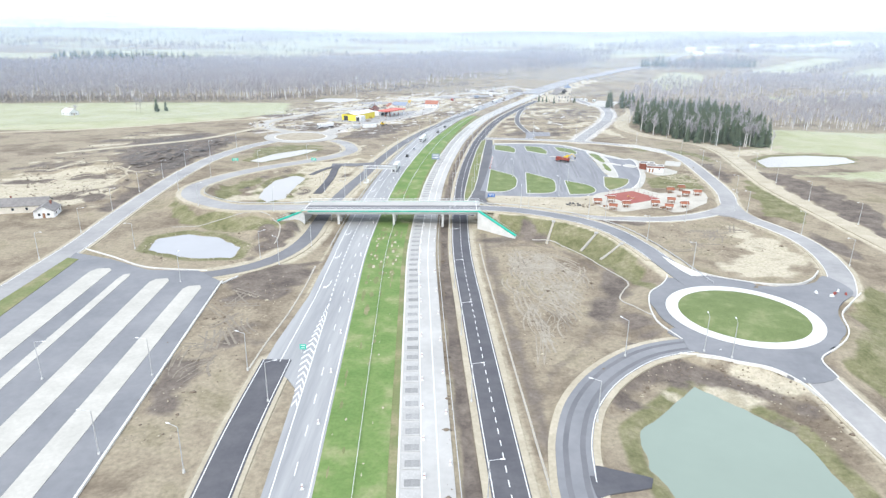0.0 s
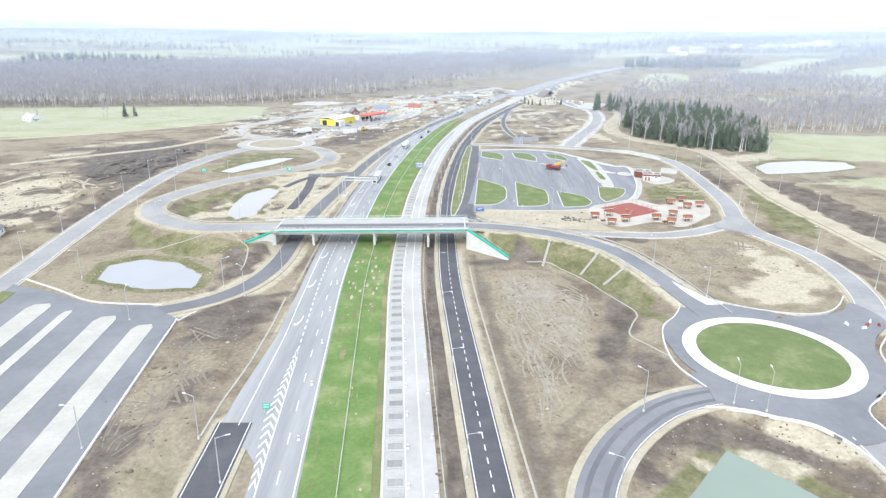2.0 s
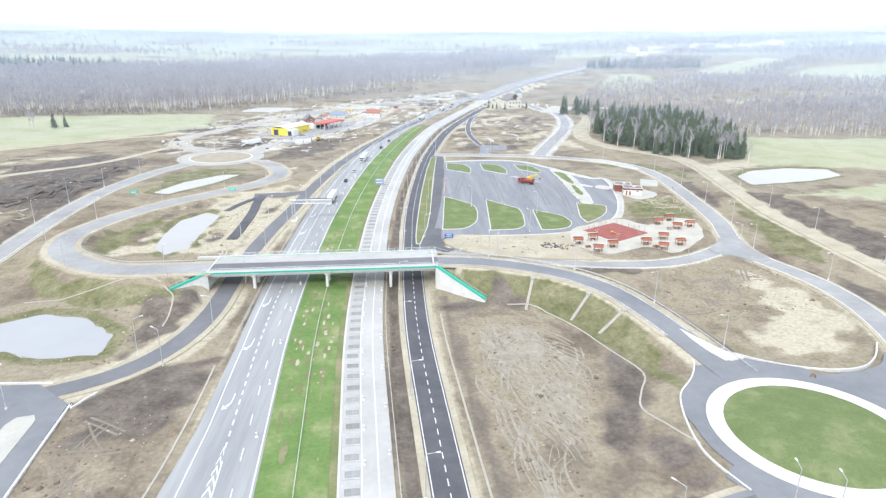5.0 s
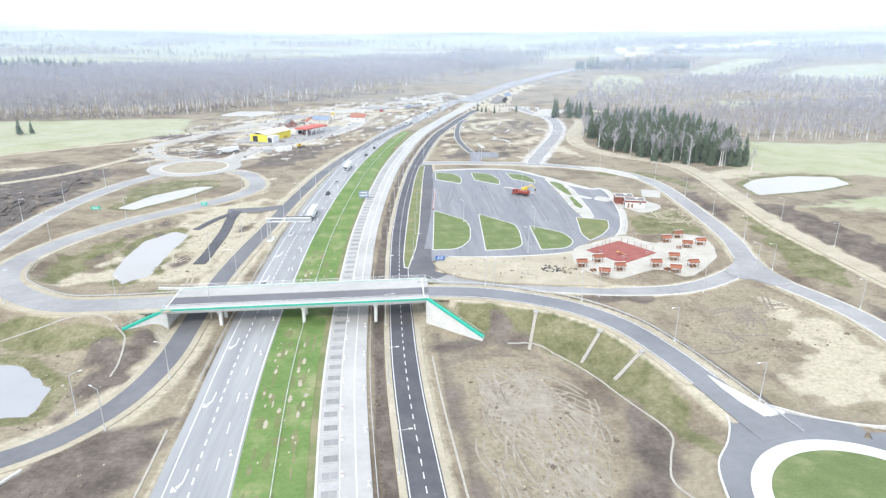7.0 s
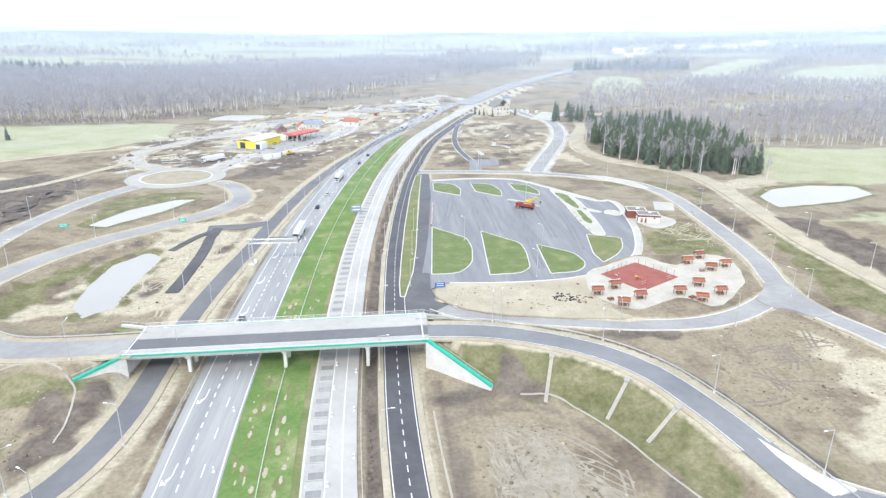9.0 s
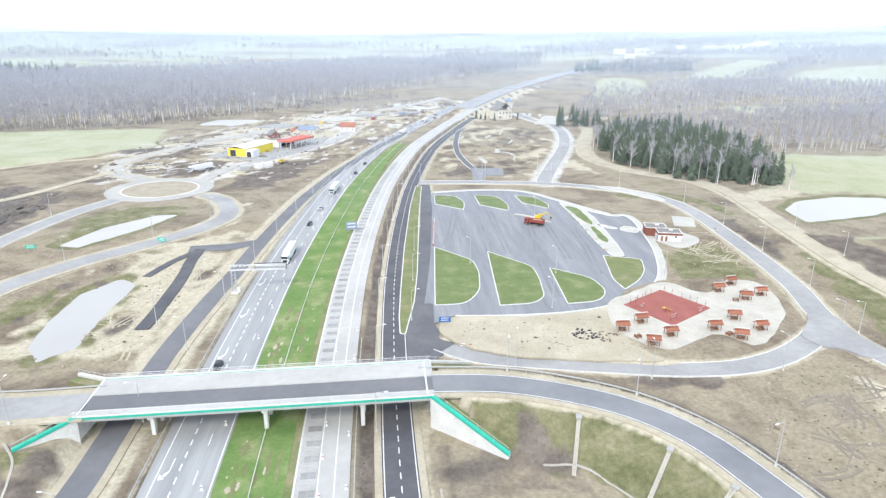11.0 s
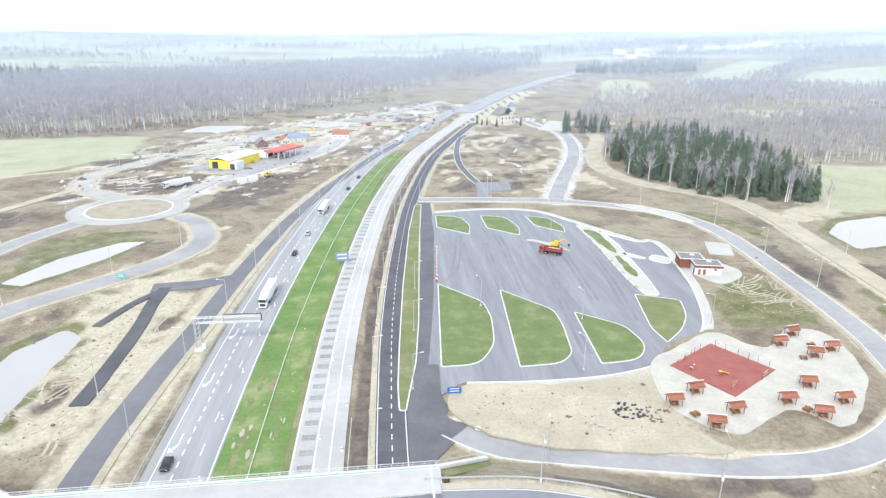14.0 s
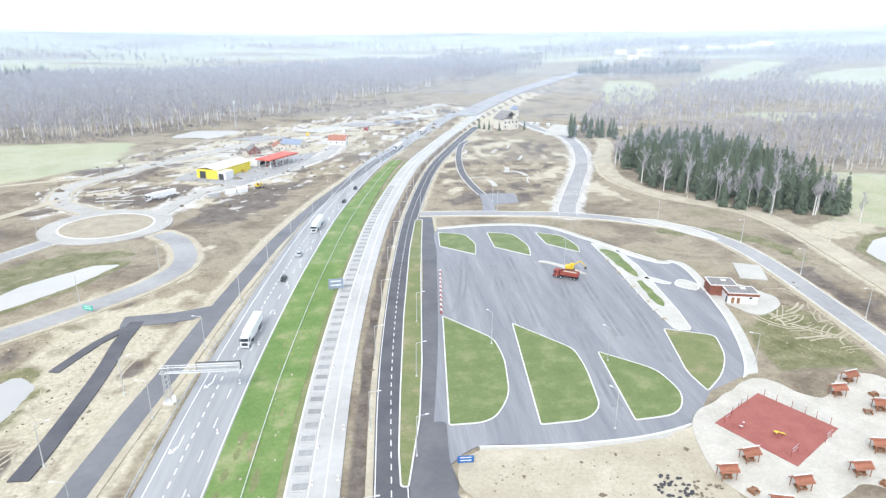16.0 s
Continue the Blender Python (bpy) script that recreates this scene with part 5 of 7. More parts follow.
SPR = [(*spruce(400 + i, h, r, 12, 10), (0, 4)) for i, (h, r) in enumerate(((19, 3.9), (16, 3.6), (21, 4.1), (14, 3.4)))]


def clear_of_motorway(w):
    A = AXIS[::4]
    return lambda X, Y: near_curve(X, Y, A, w)[0] > w


plant("bare_woods", "leafless birch and alder woods with pale trunks", scatter(WOOD_WEST, 8.6, 1, keep=clear_of_motorway(55)), BARE, TREE_MATS, 1)
FRINGE = [(-1147.0, 612), (-527.6, 658), (-323.5, 715.7), (-259.2, 726.1), (-199.6, 763.9), (-138.8, 828.1), (-80.3, 885.5), (18.4, 972.7), (18.4, 993.3), (-80.3, 906.1), (-138.8, 849.9), (-199.6, 786.8), (-259.2, 746.7), (-323.5, 738.7), (-527.6, 711.1), (-1147.0, 651.5)]
plant("shrub_fringe", "bare brown bushes along the edge of the woods", scatter(FRINGE, 4.2, 2), SHRUB, TREE_MATS, 2, 0.7, 1.3, "bushes")
plant("far_woods", "distant grey leafless woods", scatter(WOOD_BACK, 16, 3), FARB, TREE_MATS, 3)
plant("bare_woods", "leafless grey woods behind the spruces", scatter(WOOD_EAST, 8.0, 4), BARE, TREE_MATS, 4, 0.55, 0.85)
plant("bare_woods", "scattered leafless trees beside the building site", scatter([(174.3, 734.1), (217.9, 739.8), (275.3, 825.8), (378.5, 1009.4), (344.1, 1089.7), (240.9, 906.1)], 9.5, 5), BARE, TREE_MATS, 5, 0.5, 0.9)
plant("bare_woods", "belt of leafless trees between far fields", scatter([(380, 760), (420, 700), (640, 790), (900, 870), (1300, 1000), (1350, 1100), (900, 1050), (690, 1070), (640, 1140), (500, 1160), (440, 1040), (400, 930), (560, 880), (760, 830), (640, 805), (420, 800)], 9.5, 6), BARE, TREE_MATS, 6, 0.6, 0.95)
plant("bare_woods", "leafless wood between the motorway and pale fields", scatter([(412, 1300), (470, 1240), (560, 1330), (700, 1500), (620, 1560), (430, 1450)], 10, 16, keep=clear_of_motorway(50)), FARB, TREE_MATS, 16, 0.6, 0.95)
plant("bare_woods", "thin leafless woods behind the copse", scatter([(290, 800), (300, 900), (345, 965), (405, 1060), (470, 1170), (600, 1180), (660, 1150), (500, 1000), (400, 850)], 10, 26), BARE, TREE_MATS, 26, 0.5, 0.8)
plant("bare_woods", "leafless wood between two pale fields", scatter([(600, 1200), (655, 1180), (800, 1340), (930, 1430), (1000, 1600), (960, 1590), (790, 1405)], 10, 17), FARB, TREE_MATS, 17, 0.55, 0.85)
plant("bare_woods", "long far belt of grey leafless woods", scatter([(640, 1590), (860, 1700), (1000, 1660), (960, 1470), (1300, 1400), (1900, 1560), (2300, 1900), (2300, 2100), (1500, 1950), (1250, 2060), (1000, 1940), (820, 1900), (640, 1760)], 15, 18), FARB, TREE_MATS, 18, 0.7, 1.0)
plant("bare_woods", "grey leafless woods beyond the village", scatter([(420, 1700), (560, 1760), (640, 1920), (1250, 2250), (1900, 2350), (1900, 2600), (900, 2500), (420, 2150)], 19, 20, keep=clear_of_motorway(60)), FARB, TREE_MATS, 20, 0.9, 1.2)
plant("bare_woods", "grey leafless woods along the far motorway", scatter([(140, 1190), (330, 1490), (420, 1800), (200, 1900), (60, 1500)], 13, 19, keep=clear_of_motorway(45)), FARB, TREE_MATS, 19, 0.8, 1.1)


def far_patches(X, Y):
    """Belts of wood between the far fields, drawn out across the view."""
    belts = wobble(X * 0.42, Y, 430, 21) + 0.6 * wobble(X * 0.6, Y, 150, 22)
    return (belts > 0.42) & (near_curve(X, Y, AXIS[::6], 80)[0] > 80) & (np.abs(X) < 0.95 * Y + 500)


plant("far_woods", "far bluish belts of leafless woods between fields", scatter([(-3600, 1800), (-1000, 1560), (300, 1500), (640, 1800), (1150, 1150), (3000, 1300), (3600, 3900), (-3600, 3900)], 26, 7, keep=far_patches), FARB, TREE_MATS, 7, 0.9, 1.4)
COPSE = [(157.1, 570.1), (162.9, 543.7), (176.6, 516.1), (195.0, 486.3), (220.2, 477.2), (236.3, 486.3), (254.6, 521.9), (270.7, 596.4), (254.6, 665.3), (213.3, 683.6), (172.1, 642.3)]


def mixed_edge(P, rng):
    edge = sdf(P[:, 0], P[:, 1], COPSE) > -9
    k = rng.randint(4, size=len(P))
    bare = np.where(edge, rng.rand(len(P)) < 0.38, rng.rand(len(P)) < 0.1)
    return np.where(bare, 4 + rng.randint(3, size=len(P)), k)


plant("spruce_copse", "dense dark green spruce copse edged with pale birches", scatter(COPSE, 5.2, 8), SPR + BARE[:3], TREE_MATS, 8, 0.75, 1.15, "trees", mixed_edge)
plant("spruces", "small dark spruces round the villa", np.array([(104.0, 786.0), (100.0, 790.0), (112.0, 777.0), (137.0, 784.0), (141.0, 800.0), (96.0, 796.0)]), SPR, TREE_MATS, 29, 0.35, 0.6)
plant("spruces", "group of dark spruces by a farmstead", scatter([(172.1, 734.1), (215.6, 713.4), (224.8, 757.0), (189.3, 791.4)], 13, 9), SPR, TREE_MATS, 9, 0.7, 1.0)
plant("spruces", "far dark stand of spruces in the woods", scatter([(-802.9, 1238.8), (-550.6, 1215.8), (-504.7, 1307.6), (-780.0, 1330.5)], 13, 10), SPR, TREE_MATS, 10, 1.0, 1.35)
plant("spruces", "far dark stand of spruces beside the motorway", scatter([(378.5, 1410.8), (596.4, 1353.5), (642.3, 1410.8), (435.9, 1491.1)], 15, 11), SPR, TREE_MATS, 11, 0.9, 1.3)


def single_tree(x, y, kind, scale, rz, label, bark):
    T, ids, _ = kind
    z = float(ground_at(np.array([[x, y]]))[0])
    root = tagged(empty("tree", pose(x, y, z, 0, 0, rz) @ Matrix.Scale(scale, 4)), label, "tree", "trees at the fields")
    for nm, k, m in (("trunk", 0, bark), ("crown", 1, M_SPRUCE if len(T) > 120 else M_TWIG)):
        V = T[ids == k].reshape(-1, 3)
        o = new(nm, mesh_arrays(nm, V, np.arange(len(V)).reshape(-1, 3), m))
        o.parent = root


for x, y, k, s in ((-303, 629, SPR[1], 0.95), (-316, 622, BARE[3], 0.9), (-326, 634, BARE[1], 0.9), (-297, 636, SPR[3], 0.8), (-368, 600, BARE[5], 0.7)):
    single_tree(x, y, k, s, x * 7 % 360, "dark spruce by the pasture" if len(k[0]) > 120 else "leafless broad tree by the pasture", M_BARK)
for x, y, s in ((158, 558, 1.0), (176, 518, 0.9), (196, 486, 1.1), (228, 466, 0.85), (182, 505, 0.8)):
    single_tree(x, y, BARE[0], s, x * 11 % 360, "tall birch with a pale trunk before the spruces", M_BIRCH)


# ---- overpass ----
def overpass():
    b = tagged(empty("overpass", pose(0, 0, 0)), "concrete road overpass with teal edge beams and steel railings", "bridge")
    part("deck", bm_ribbon(DECK, -9.8, 5.4, 0.02, 1.0), M_STRUCT, b, "pale concrete bridge deck")
    part("carriageway", bm_ribbon(DECK, -2.6, 3.0, 0.10, 0.15), M_ASPH2, b, "grey asphalt bridge roadway")
    part("walkway", bm_ribbon(DECK, -9.2, -2.8, 0.2, 0.25), M_CONC, b, "pale raised walkway")
    part("walkway", bm_ribbon(DECK, 3.4, 5.0, 0.2, 0.25), M_CONC, b, "pale raised walkway")
    for o in (-8.2, -4.2, -0.2, 3.8):
        part("girder", bm_ribbon(DECK, o - 0.5, o + 0.5, -0.95, 1.0), M_STRUCT, b, "concrete girder")
    for o, w in ((5.6, 0.22), (-10.0, 0.22)):
        part("edge_beam", bm_ribbon(DECK, o - w, o + w, 0.12, 0.55), M_TEAL, b, "teal painted edge beam")
        part("kerb", bm_ribbon(DECK, o - w - 0.02, o + w + 0.02, 0.3, 0.16), M_STRUCT, b, "pale coping")
    for x in (-65.5, 7.6):
        part("joint", bm_box(x, 263, DECK_Z(x) + 0.24, 0.35, 14.4, 0.12, 0.02), M_ROOFW, b, "white expansion joint")
    # railings
    post = bm_rod((0, 0, 0), (0, 0, 1.1), 0.05, sides=4)
    pm = bpy.data.meshes.new("post")
    post.to_mesh(pm)
    post.free()
    pm.materials.append(M_STEEL)
    for o in (255.05, 270.5):
        rail = part("railing", bm_rod((-66, o, DECK_Z(-66) + 1.35), (9, o, DECK_Z(9) + 1.35), 0.06, sides=6), M_STEEL, b, "galvanised steel handrail")
        for k in range(38):
            x = -65.5 + k * 2.0
            p = new("post", pm)
            p.parent = rail
            p.location = (x, o, DECK_Z(x) + 0.25)
        for h in (0.55, 0.9):
            part("rail", bm_rod((-66, o, DECK_Z(-66) + h), (9, o, DECK_Z(9) + h), 0.035, sides=4), M_STEEL, rail)
    # piers
    for x in (-51.2, -27.5, -6.6):
        top = DECK_Z(x) - 1.95
        for y in (257.6, 263.0, 268.2):
            bm = bm_box(x, y, top / 2 - 0.3, 0.9, 1.2, top + 0.2, 0.12)
            part("pier", bm, M_STRUCT, b, "tapered concrete column")
        part("pier_cap", bm_box(x, 262.9, top - 0.2, 1.3, 13.4, 0.6, 0.1), M_STRUCT, b, "concrete pier cap")
    # abutments and wing walls
    for x, s in ((8.6, 1), (-65.6, -1)):
        part("abutment", bm_box(x + 0.4 * s, 262.8, DECK_Z(x) / 2 - 0.6, 0.8, 15.6, DECK_Z(x) + 0.6, 0.05), M_STRUCT, b, "pale concrete abutment wall")

    def wing(p, q, z0, z1, low, back_up=True):
        bm = bmesh.new()
        d = Vector((q[0] - p[0], q[1] - p[1], 0)).normalized()
        n = Vector((-d.y, d.x, 0)) * 0.3
        quad = [Vector((*p, low)), Vector((*q, low)), Vector((*q, z1)), Vector((*p, z0))]
        f = [bm.verts.new(v - n) for v in quad]
        g = [bm.verts.new(v + n) for v in quad]
        bm.faces.new(f)
        bm.faces.new(g[::-1])
        for i in range(4):
            j = (i + 1) % 4
            bm.faces.new((f[i], g[i], g[j], f[j]))
        w = part("wing_wall", bm, M_STRUCT, b, "white concrete wing wall")
        back = n.normalized() * (2.8 if back_up else -2.8)
        bm = bmesh.new()
        fill = [Vector((*p, z0 - 0.4)), Vector((*q, z1 - 0.4))]
        v = [bm.verts.new(e) for e in (fill[0], fill[1], fill[1] + back, fill[0] + back)]
        lo = [bm.verts.new(Vector((e.co.x, e.co.y, low))) for e in v]
        bm.faces.new(v)
        for i in range(4):
            j = (i + 1) % 4
            bm.faces.new((v[i], lo[i], lo[j], v[j]))
        part("backfill", bm, M_GRASSDRY, w, "thin grass backfill behind the wall")
        a, c = Vector((*p, z0 + 0.1)), Vector((*q, z1 + 0.1))
        bm = bmesh.new()
        up = Vector((0, 0, 0.32))
        vs = [[bm.verts.new(e + s1 * n * 1.5 + u) for s1, u in ((-1, -up), (1, -up), (1, up), (-1, up))] for e in (a, c)]
        for i in range(4):
            j = (i + 1) % 4
            bm.faces.new((vs[0][i], vs[0][j], vs[1][j], vs[1][i]))
        part("coping", bm, M_TEAL if p[1] < 262 else M_STRUCT, w, "teal painted coping" if p[1] < 262 else "pale coping")
        rail = part("handrail", bm_rod(a + Vector((0, 0, 1.3)), c + Vector((0, 0, 1.3)), 0.05), M_STEEL, w)
        for k in range(6):
            e = a.lerp(c, k / 5)
            bm_ = bm_rod(e, e + Vector((0, 0, 1.3)), 0.04, sides=4)
            part("post", bm_, M_STEEL, w)
    wing((8.4, 255.2), (23.5, 242.6), DECK_Z(8) - 0.1, 0.9, -0.8)
    wing((8.4, 270.4), (20, 281), DECK_Z(8) - 0.1, 0.9, -0.8, False)
    wing((-75.5, 249.2), (-65.4, 255.2), 3.0, DECK_Z(-66) - 0.1, -0.8)
    wing((-75.5, 279), (-65.4, 270.4), 3.0, DECK_Z(-66) - 0.1, -0.8, False)
    return b


overpass()


# drainage chutes down the ramp's bank
def chute(x0, y0, x1, y1):
    n = 9
    P = np.linspace((x0, y0), (x1, y1), n)
    Z = grid_height(P[:, 0].copy(), P[:, 1].copy())
    Z = np.maximum(Z, np.linspace(Z[0], Z[-1], n)) + 0.16
    C = np.column_stack([P, Z]) - np.array([x0, y0, Z[0]])
    t = tagged(empty("drainage_chute", pose(x0, y0, float(Z[0]))), "pale concrete stepped drainage chute down the grassy bank", "chute", "drainage chutes")
    for o in (-0.34, 0.34):
        part("side_wall", bm_ribbon(C, o - 0.08, o + 0.08, 0.12, 0.6), M_PANEL, t)
    part("trough", bm_ribbon(C, -0.26, 0.26, 0.0, 0.4), M_SAND, t, "sandy trough floor")
    d = P[-1] - P[0]
    rz = math.degrees(math.atan2(d[1], d[0]))
    for k in range(1, n - 1):
        part("step", bm_box(C[k, 0], C[k, 1], C[k, 2] + 0.06, 0.2, 0.5, 0.1, 0.02, rz=rz), M_PANEL, t)
    part("inlet_box", bm_box(0, 0, 0.2, 1.3, 1.3, 0.6, 0.08, rz=rz), M_PANEL, t, "concrete inlet box")


for q in CHUTES:
    chute(*q)


# ---- lamp posts ----
def lamp_post(h=10.0, arm=2.0):
    t = tagged(empty("street_lamp"), "slim galvanised street lamp with one short arm", "street lamp", "street lamps")
    part("pole", bm_rod((0, 0, -0.6), (0, 0, h), 0.13, 0.075, 8), M_STEEL, t)
    part("base", bm_box(0, 0, 0.2, 0.42, 0.42, 1.2, 0.05), M_STRUCT, t, "concrete foot")
    part("arm", bm_rod((0, 0, h), (arm, 0, h + 0.25), 0.06, 0.05, 6), M_STEEL, t)
    part("lamp_head", bm_box(arm + 0.25, 0, h + 0.26, 0.85, 0.32, 0.14, 0.04), M_ROOFW, t, "pale flat lamp head")
    return t


LAMP = lamp_post()
first = True


def put_lamp(x, y, rz, z=None):
    global first
    z = float(grid_height(np.array([float(x)]), np.array([float(y)]))[0]) if z is None else z
    if first:
        first = False
        LAMP.matrix_basis = pose(x, y, z, 0, 0, rz)
        return LAMP
    return copy_thing(LAMP, pose(x, y, z, 0, 0, rz))


def lamps_along(C, off, spacing, start=8.0, inward=True):
    n = -normals2(C)
    s = np.concatenate([[0], np.cumsum(np.linalg.norm(np.diff(C[:, :2], axis=0), axis=1))])
    for d in np.arange(start, s[-1], spacing):
        x, y = (np.interp(d, s, C[:, k]) for k in range(2))
        nx, ny = (np.interp(d, s, n[:, k]) for k in range(2))
        put_lamp(x + nx * off, y + ny * off, math.degrees(math.atan2(-ny * off, -nx * off)))


lamps_along(span(SERVICE, 78, 700), -4.6, 33.0, 10)
lamps_along(span(DARKWEST, 215, 660), 4.8, 34.0, 12)
lamps_along(span(DARKWEST, 190, 214), 5.2, 30.0, 4)
lamps_along(span(WESTROAD, 150, 470), -6.2, 33.0, 20)
lamps_along(LOOP, -6.0, 36.0, 14)
lamps_along(span(RAMP, 196, 262), -6.2, 27.0, 20)
lamps_along(NORTHEAST, 5.6, 38.0, 34)
lamps_along(span(DIRT, 180, 520), 6.0, 42.0, 10)
lamps_along(SOUTHLOOP, 4.6, 34.0, 22)
lamps_along(NORTHRD, 5.5, 40.0, 10)
lamps_along(FARWEST, 6.0, 45.0, 20)
for x, y, rz in ((-50.3, 133.4, 160), (-50.1, 95.9, 160), (-68.4, 100, 180), (-71.9, 129.5, 180), (-96.5, 126.4, 0), (63.6, 145.3, 80), (69.4, 142.3, 80), (30.5, 115.2, 160), (42.9, 142.6, 130), (-71.6, 213, 40), (-121, 219.6, 200), (-41.4, 120, 20), (60.6, 345.9, 120), (30.9, 358.4, 120), (51.4, 315.6, 120), (98.8, 339.3, 160), (70, 420, 90), (8.4, 342.2, 10), (10.5, 375, 10), (6.5, 310, 10), (-63.2, 340.7, 30), (-69.3, 314.1, 30), (95, 520, 90), (60, 520, 90), (120, 560, 90)):
    put_lamp(x, y, rz)


# ---- signs, gantry, barriers ----
def gantry(y=336.0):
    ax = float(np.interp(y, AXIS[:, 1], AXIS[:, 0]))
    t = tagged(empty("sign_gantry", pose(ax - 24.0, y, 0)), "cantilever steel lattice gantry with a dark variable sign", "gantry")
    top = 8.0
    for dx in (-0.7, 0.7):
        for dy in (-0.5, 0.5):
            part("leg", bm_rod((dx, dy, -0.4), (dx * 0.8, dy, top + 1.5), 0.11, sides=6), M_STEEL, t)
    for k in range(7):
        z = 0.4 + k * 1.3
        for dy in (-0.5, 0.5):
            part("brace", bm_rod((-0.68, dy, z), (0.66, dy, z + 1.3), 0.05, sides=4), M_STEEL, t)
    for dy in (-0.5, 0.5):
        for z in (top, top + 1.5):
            part("chord", bm_rod((-1.2, dy, z), (17.0, dy, z), 0.10, sides=6), M_STEEL, t)
        for k in range(13):
            x = -1 + k * 1.4
            part("brace", bm_rod((x, dy, top), (x + 0.7, dy, top + 1.5), 0.05, sides=4), M_STEEL, t)
            part("brace", bm_rod((x + 0.7, dy, top + 1.5), (x + 1.4, dy, top), 0.05, sides=4), M_STEEL, t)
    part("walkway", bm_box(8.5, 0, top - 0.05, 17.0, 1.1, 0.08), M_STEEL, t, "steel grating walkway")
    part("sign_panel", bm_box(12.2, 0.75, top + 0.9, 10.4, 0.3, 2.2, 0.05), M_DARK, t, "dark electronic sign panel")
    part("panel_back", bm_box(12.2, 0.57, top + 0.9, 10.0, 0.06, 1.8, 0.02), M_STEEL, t, "grey back of the sign panel")
    part("cabinet", bm_box(1.4, -0.4, 1.1, 0.9, 0.7, 1.6, 0.05), M_ROOFW, t, "white control cabinet")
    part("foot", bm_box(0, 0, -0.1, 2.4, 2.0, 0.8, 0.05), M_STRUCT, t, "concrete foot")


gantry()


def direction_sign(x, y, z, rz, w=3.0, h=1.4, m=M_TEAL, label="teal and white arrow board on posts"):
    t = tagged(empty("road_sign", pose(x, y, z, 0, 0, rz)), label, "sign", "road signs")
    for dx in (-w * 0.3, w * 0.3):
        part("post", bm_rod((dx, 0, -0.5), (dx, 0, 1.0 + h), 0.06, sides=6), M_STEEL, t)
    part("board", bm_box(0, -0.09, 1.0 + h / 2, w, 0.06, h, 0.02), m, t)
    for k, f in enumerate((0.25, -0.15)):
        part("bar", bm_box(0, -0.13, 1.0 + h * (0.5 + f), w * 0.7, 0.02, h * 0.13, 0.005), M_WHITE, t, "white bar")


direction_sign(-38.9, 142.6, 0.05, 0, 1.6, 1.5)
direction_sign(-140, 385, 0.0, 10, 3.8, 1.6)
direction_sign(-92, 391, 0.0, -20, 3.6, 1.6)
direction_sign(-15.5, 402, 0.1, 8, 5.0, 3.6, M_ROOFBLUE, "large grey-blue road sign seen from behind on the median")
direction_sign(16.2, 305.8, 0.1, 0, 3.4, 1.7, M_BLUESIGN, "blue rest area sign with white bars")


def cable_barrier():
    t = tagged(empty("cable_barrier"), "thin steel cable barrier on posts along the median", "barrier")
    C = span(AXIS, 60, 640)
    for h in (0.55, 0.75):
        part("cable", bm_ribbon(C, 0.47, 0.53, h, 0.04), M_ROOFW, t)
    bm = bm_rod((0, 0, -0.3), (0, 0, 0.85), 0.06, sides=4)
    pm = bpy.data.meshes.new("post")
    bm.to_mesh(pm)
    bm.free()
    pm.materials.append(M_STEEL)
    for y in np.arange(70, 620, 5.0):
        p = new("post", pm)
        p.parent = t
        p.location = (float(np.interp(y, AXIS[:, 1], AXIS[:, 0])) + 0.5, y, 0.1)


cable_barrier()


def guard_rail(C, off, label):
    t = tagged(empty("guard_rail"), label, "guard rail", "guard rails")
    part("beam", bm_ribbon(C, off - 0.06, off + 0.06, 0.78, 0.3), M_STEEL, t)
    bm = bm_rod((0, 0, -0.4), (0, 0, 0.7), 0.06, sides=4)
    pm = bpy.data.meshes.new("post")
    bm.to_mesh(pm)
    bm.free()
    pm.materials.append(M_STEEL)
    n = -normals2(C)
    for i in range(0, len(C), 1):
        p = new("post", pm)
        p.parent = t
        p.location = (C[i, 0] + n[i, 0] * off, C[i, 1] + n[i, 1] * off, C[i, 2])


guard_rail(span(AXIS, 225, 560), -21.2, "galvanised guard rail along the outer lane")
guard_rail(RAMP, -6.3, "galvanised guard rail along the ramp")
guard_rail(LOOP[:30], 6.2, "galvanised guard rail along the loop")
guard_rail(span(AXIS, 60, 300), 19.9, "low steel rail along the repaired carriageway")


# ---- drains, tracks and loose stones on the ground ----
def on_ground(pts, step=2.0, lift=0.05):
    C = smooth(pts, step)
    return np.column_stack([C[:, :2], grid_height(C[:, 0].copy(), C[:, 1].copy()) + lift])


def drain(pts, label):
    C = on_ground(pts)
    t = tagged(obj("drain_channel", bm_ribbon(C, -0.22, 0.22, 0.08, 0.3), M_PANEL), label, "drain", "drain channels")
    part("channel_floor", bm_ribbon(C, -0.12, 0.12, 0.085, 0.02), M_SAND, t, "sandy channel floor")


drain([(29.6, 239.3), (38.5, 236.9), (47.1, 224.5), (52.4, 211.2), (57.4, 197.9), (53.9, 189.3), (51.0, 181.2), (53.9, 172.1), (57.4, 166.3)], "pale concrete drain channel at the foot of the bank")
drain([(p[0] + 7.4, p[1]) for p in SERVICE if 85 < p[1] < 240][::4], "pale concrete drain channel beside the service road")
drain([(-49.9, 205.8), (-49.1, 184.9), (-49.1, 165.6), (-50.1, 148.2), (-50.3, 134.3)], "pale concrete drain channel beside the motorway")
drain([(-119.3, 247.8), (-100.9, 251.2), (-84.9, 254.6), (-73.4, 245.5), (-71.1, 229.4)], "pale concrete drain channel round the small pond")


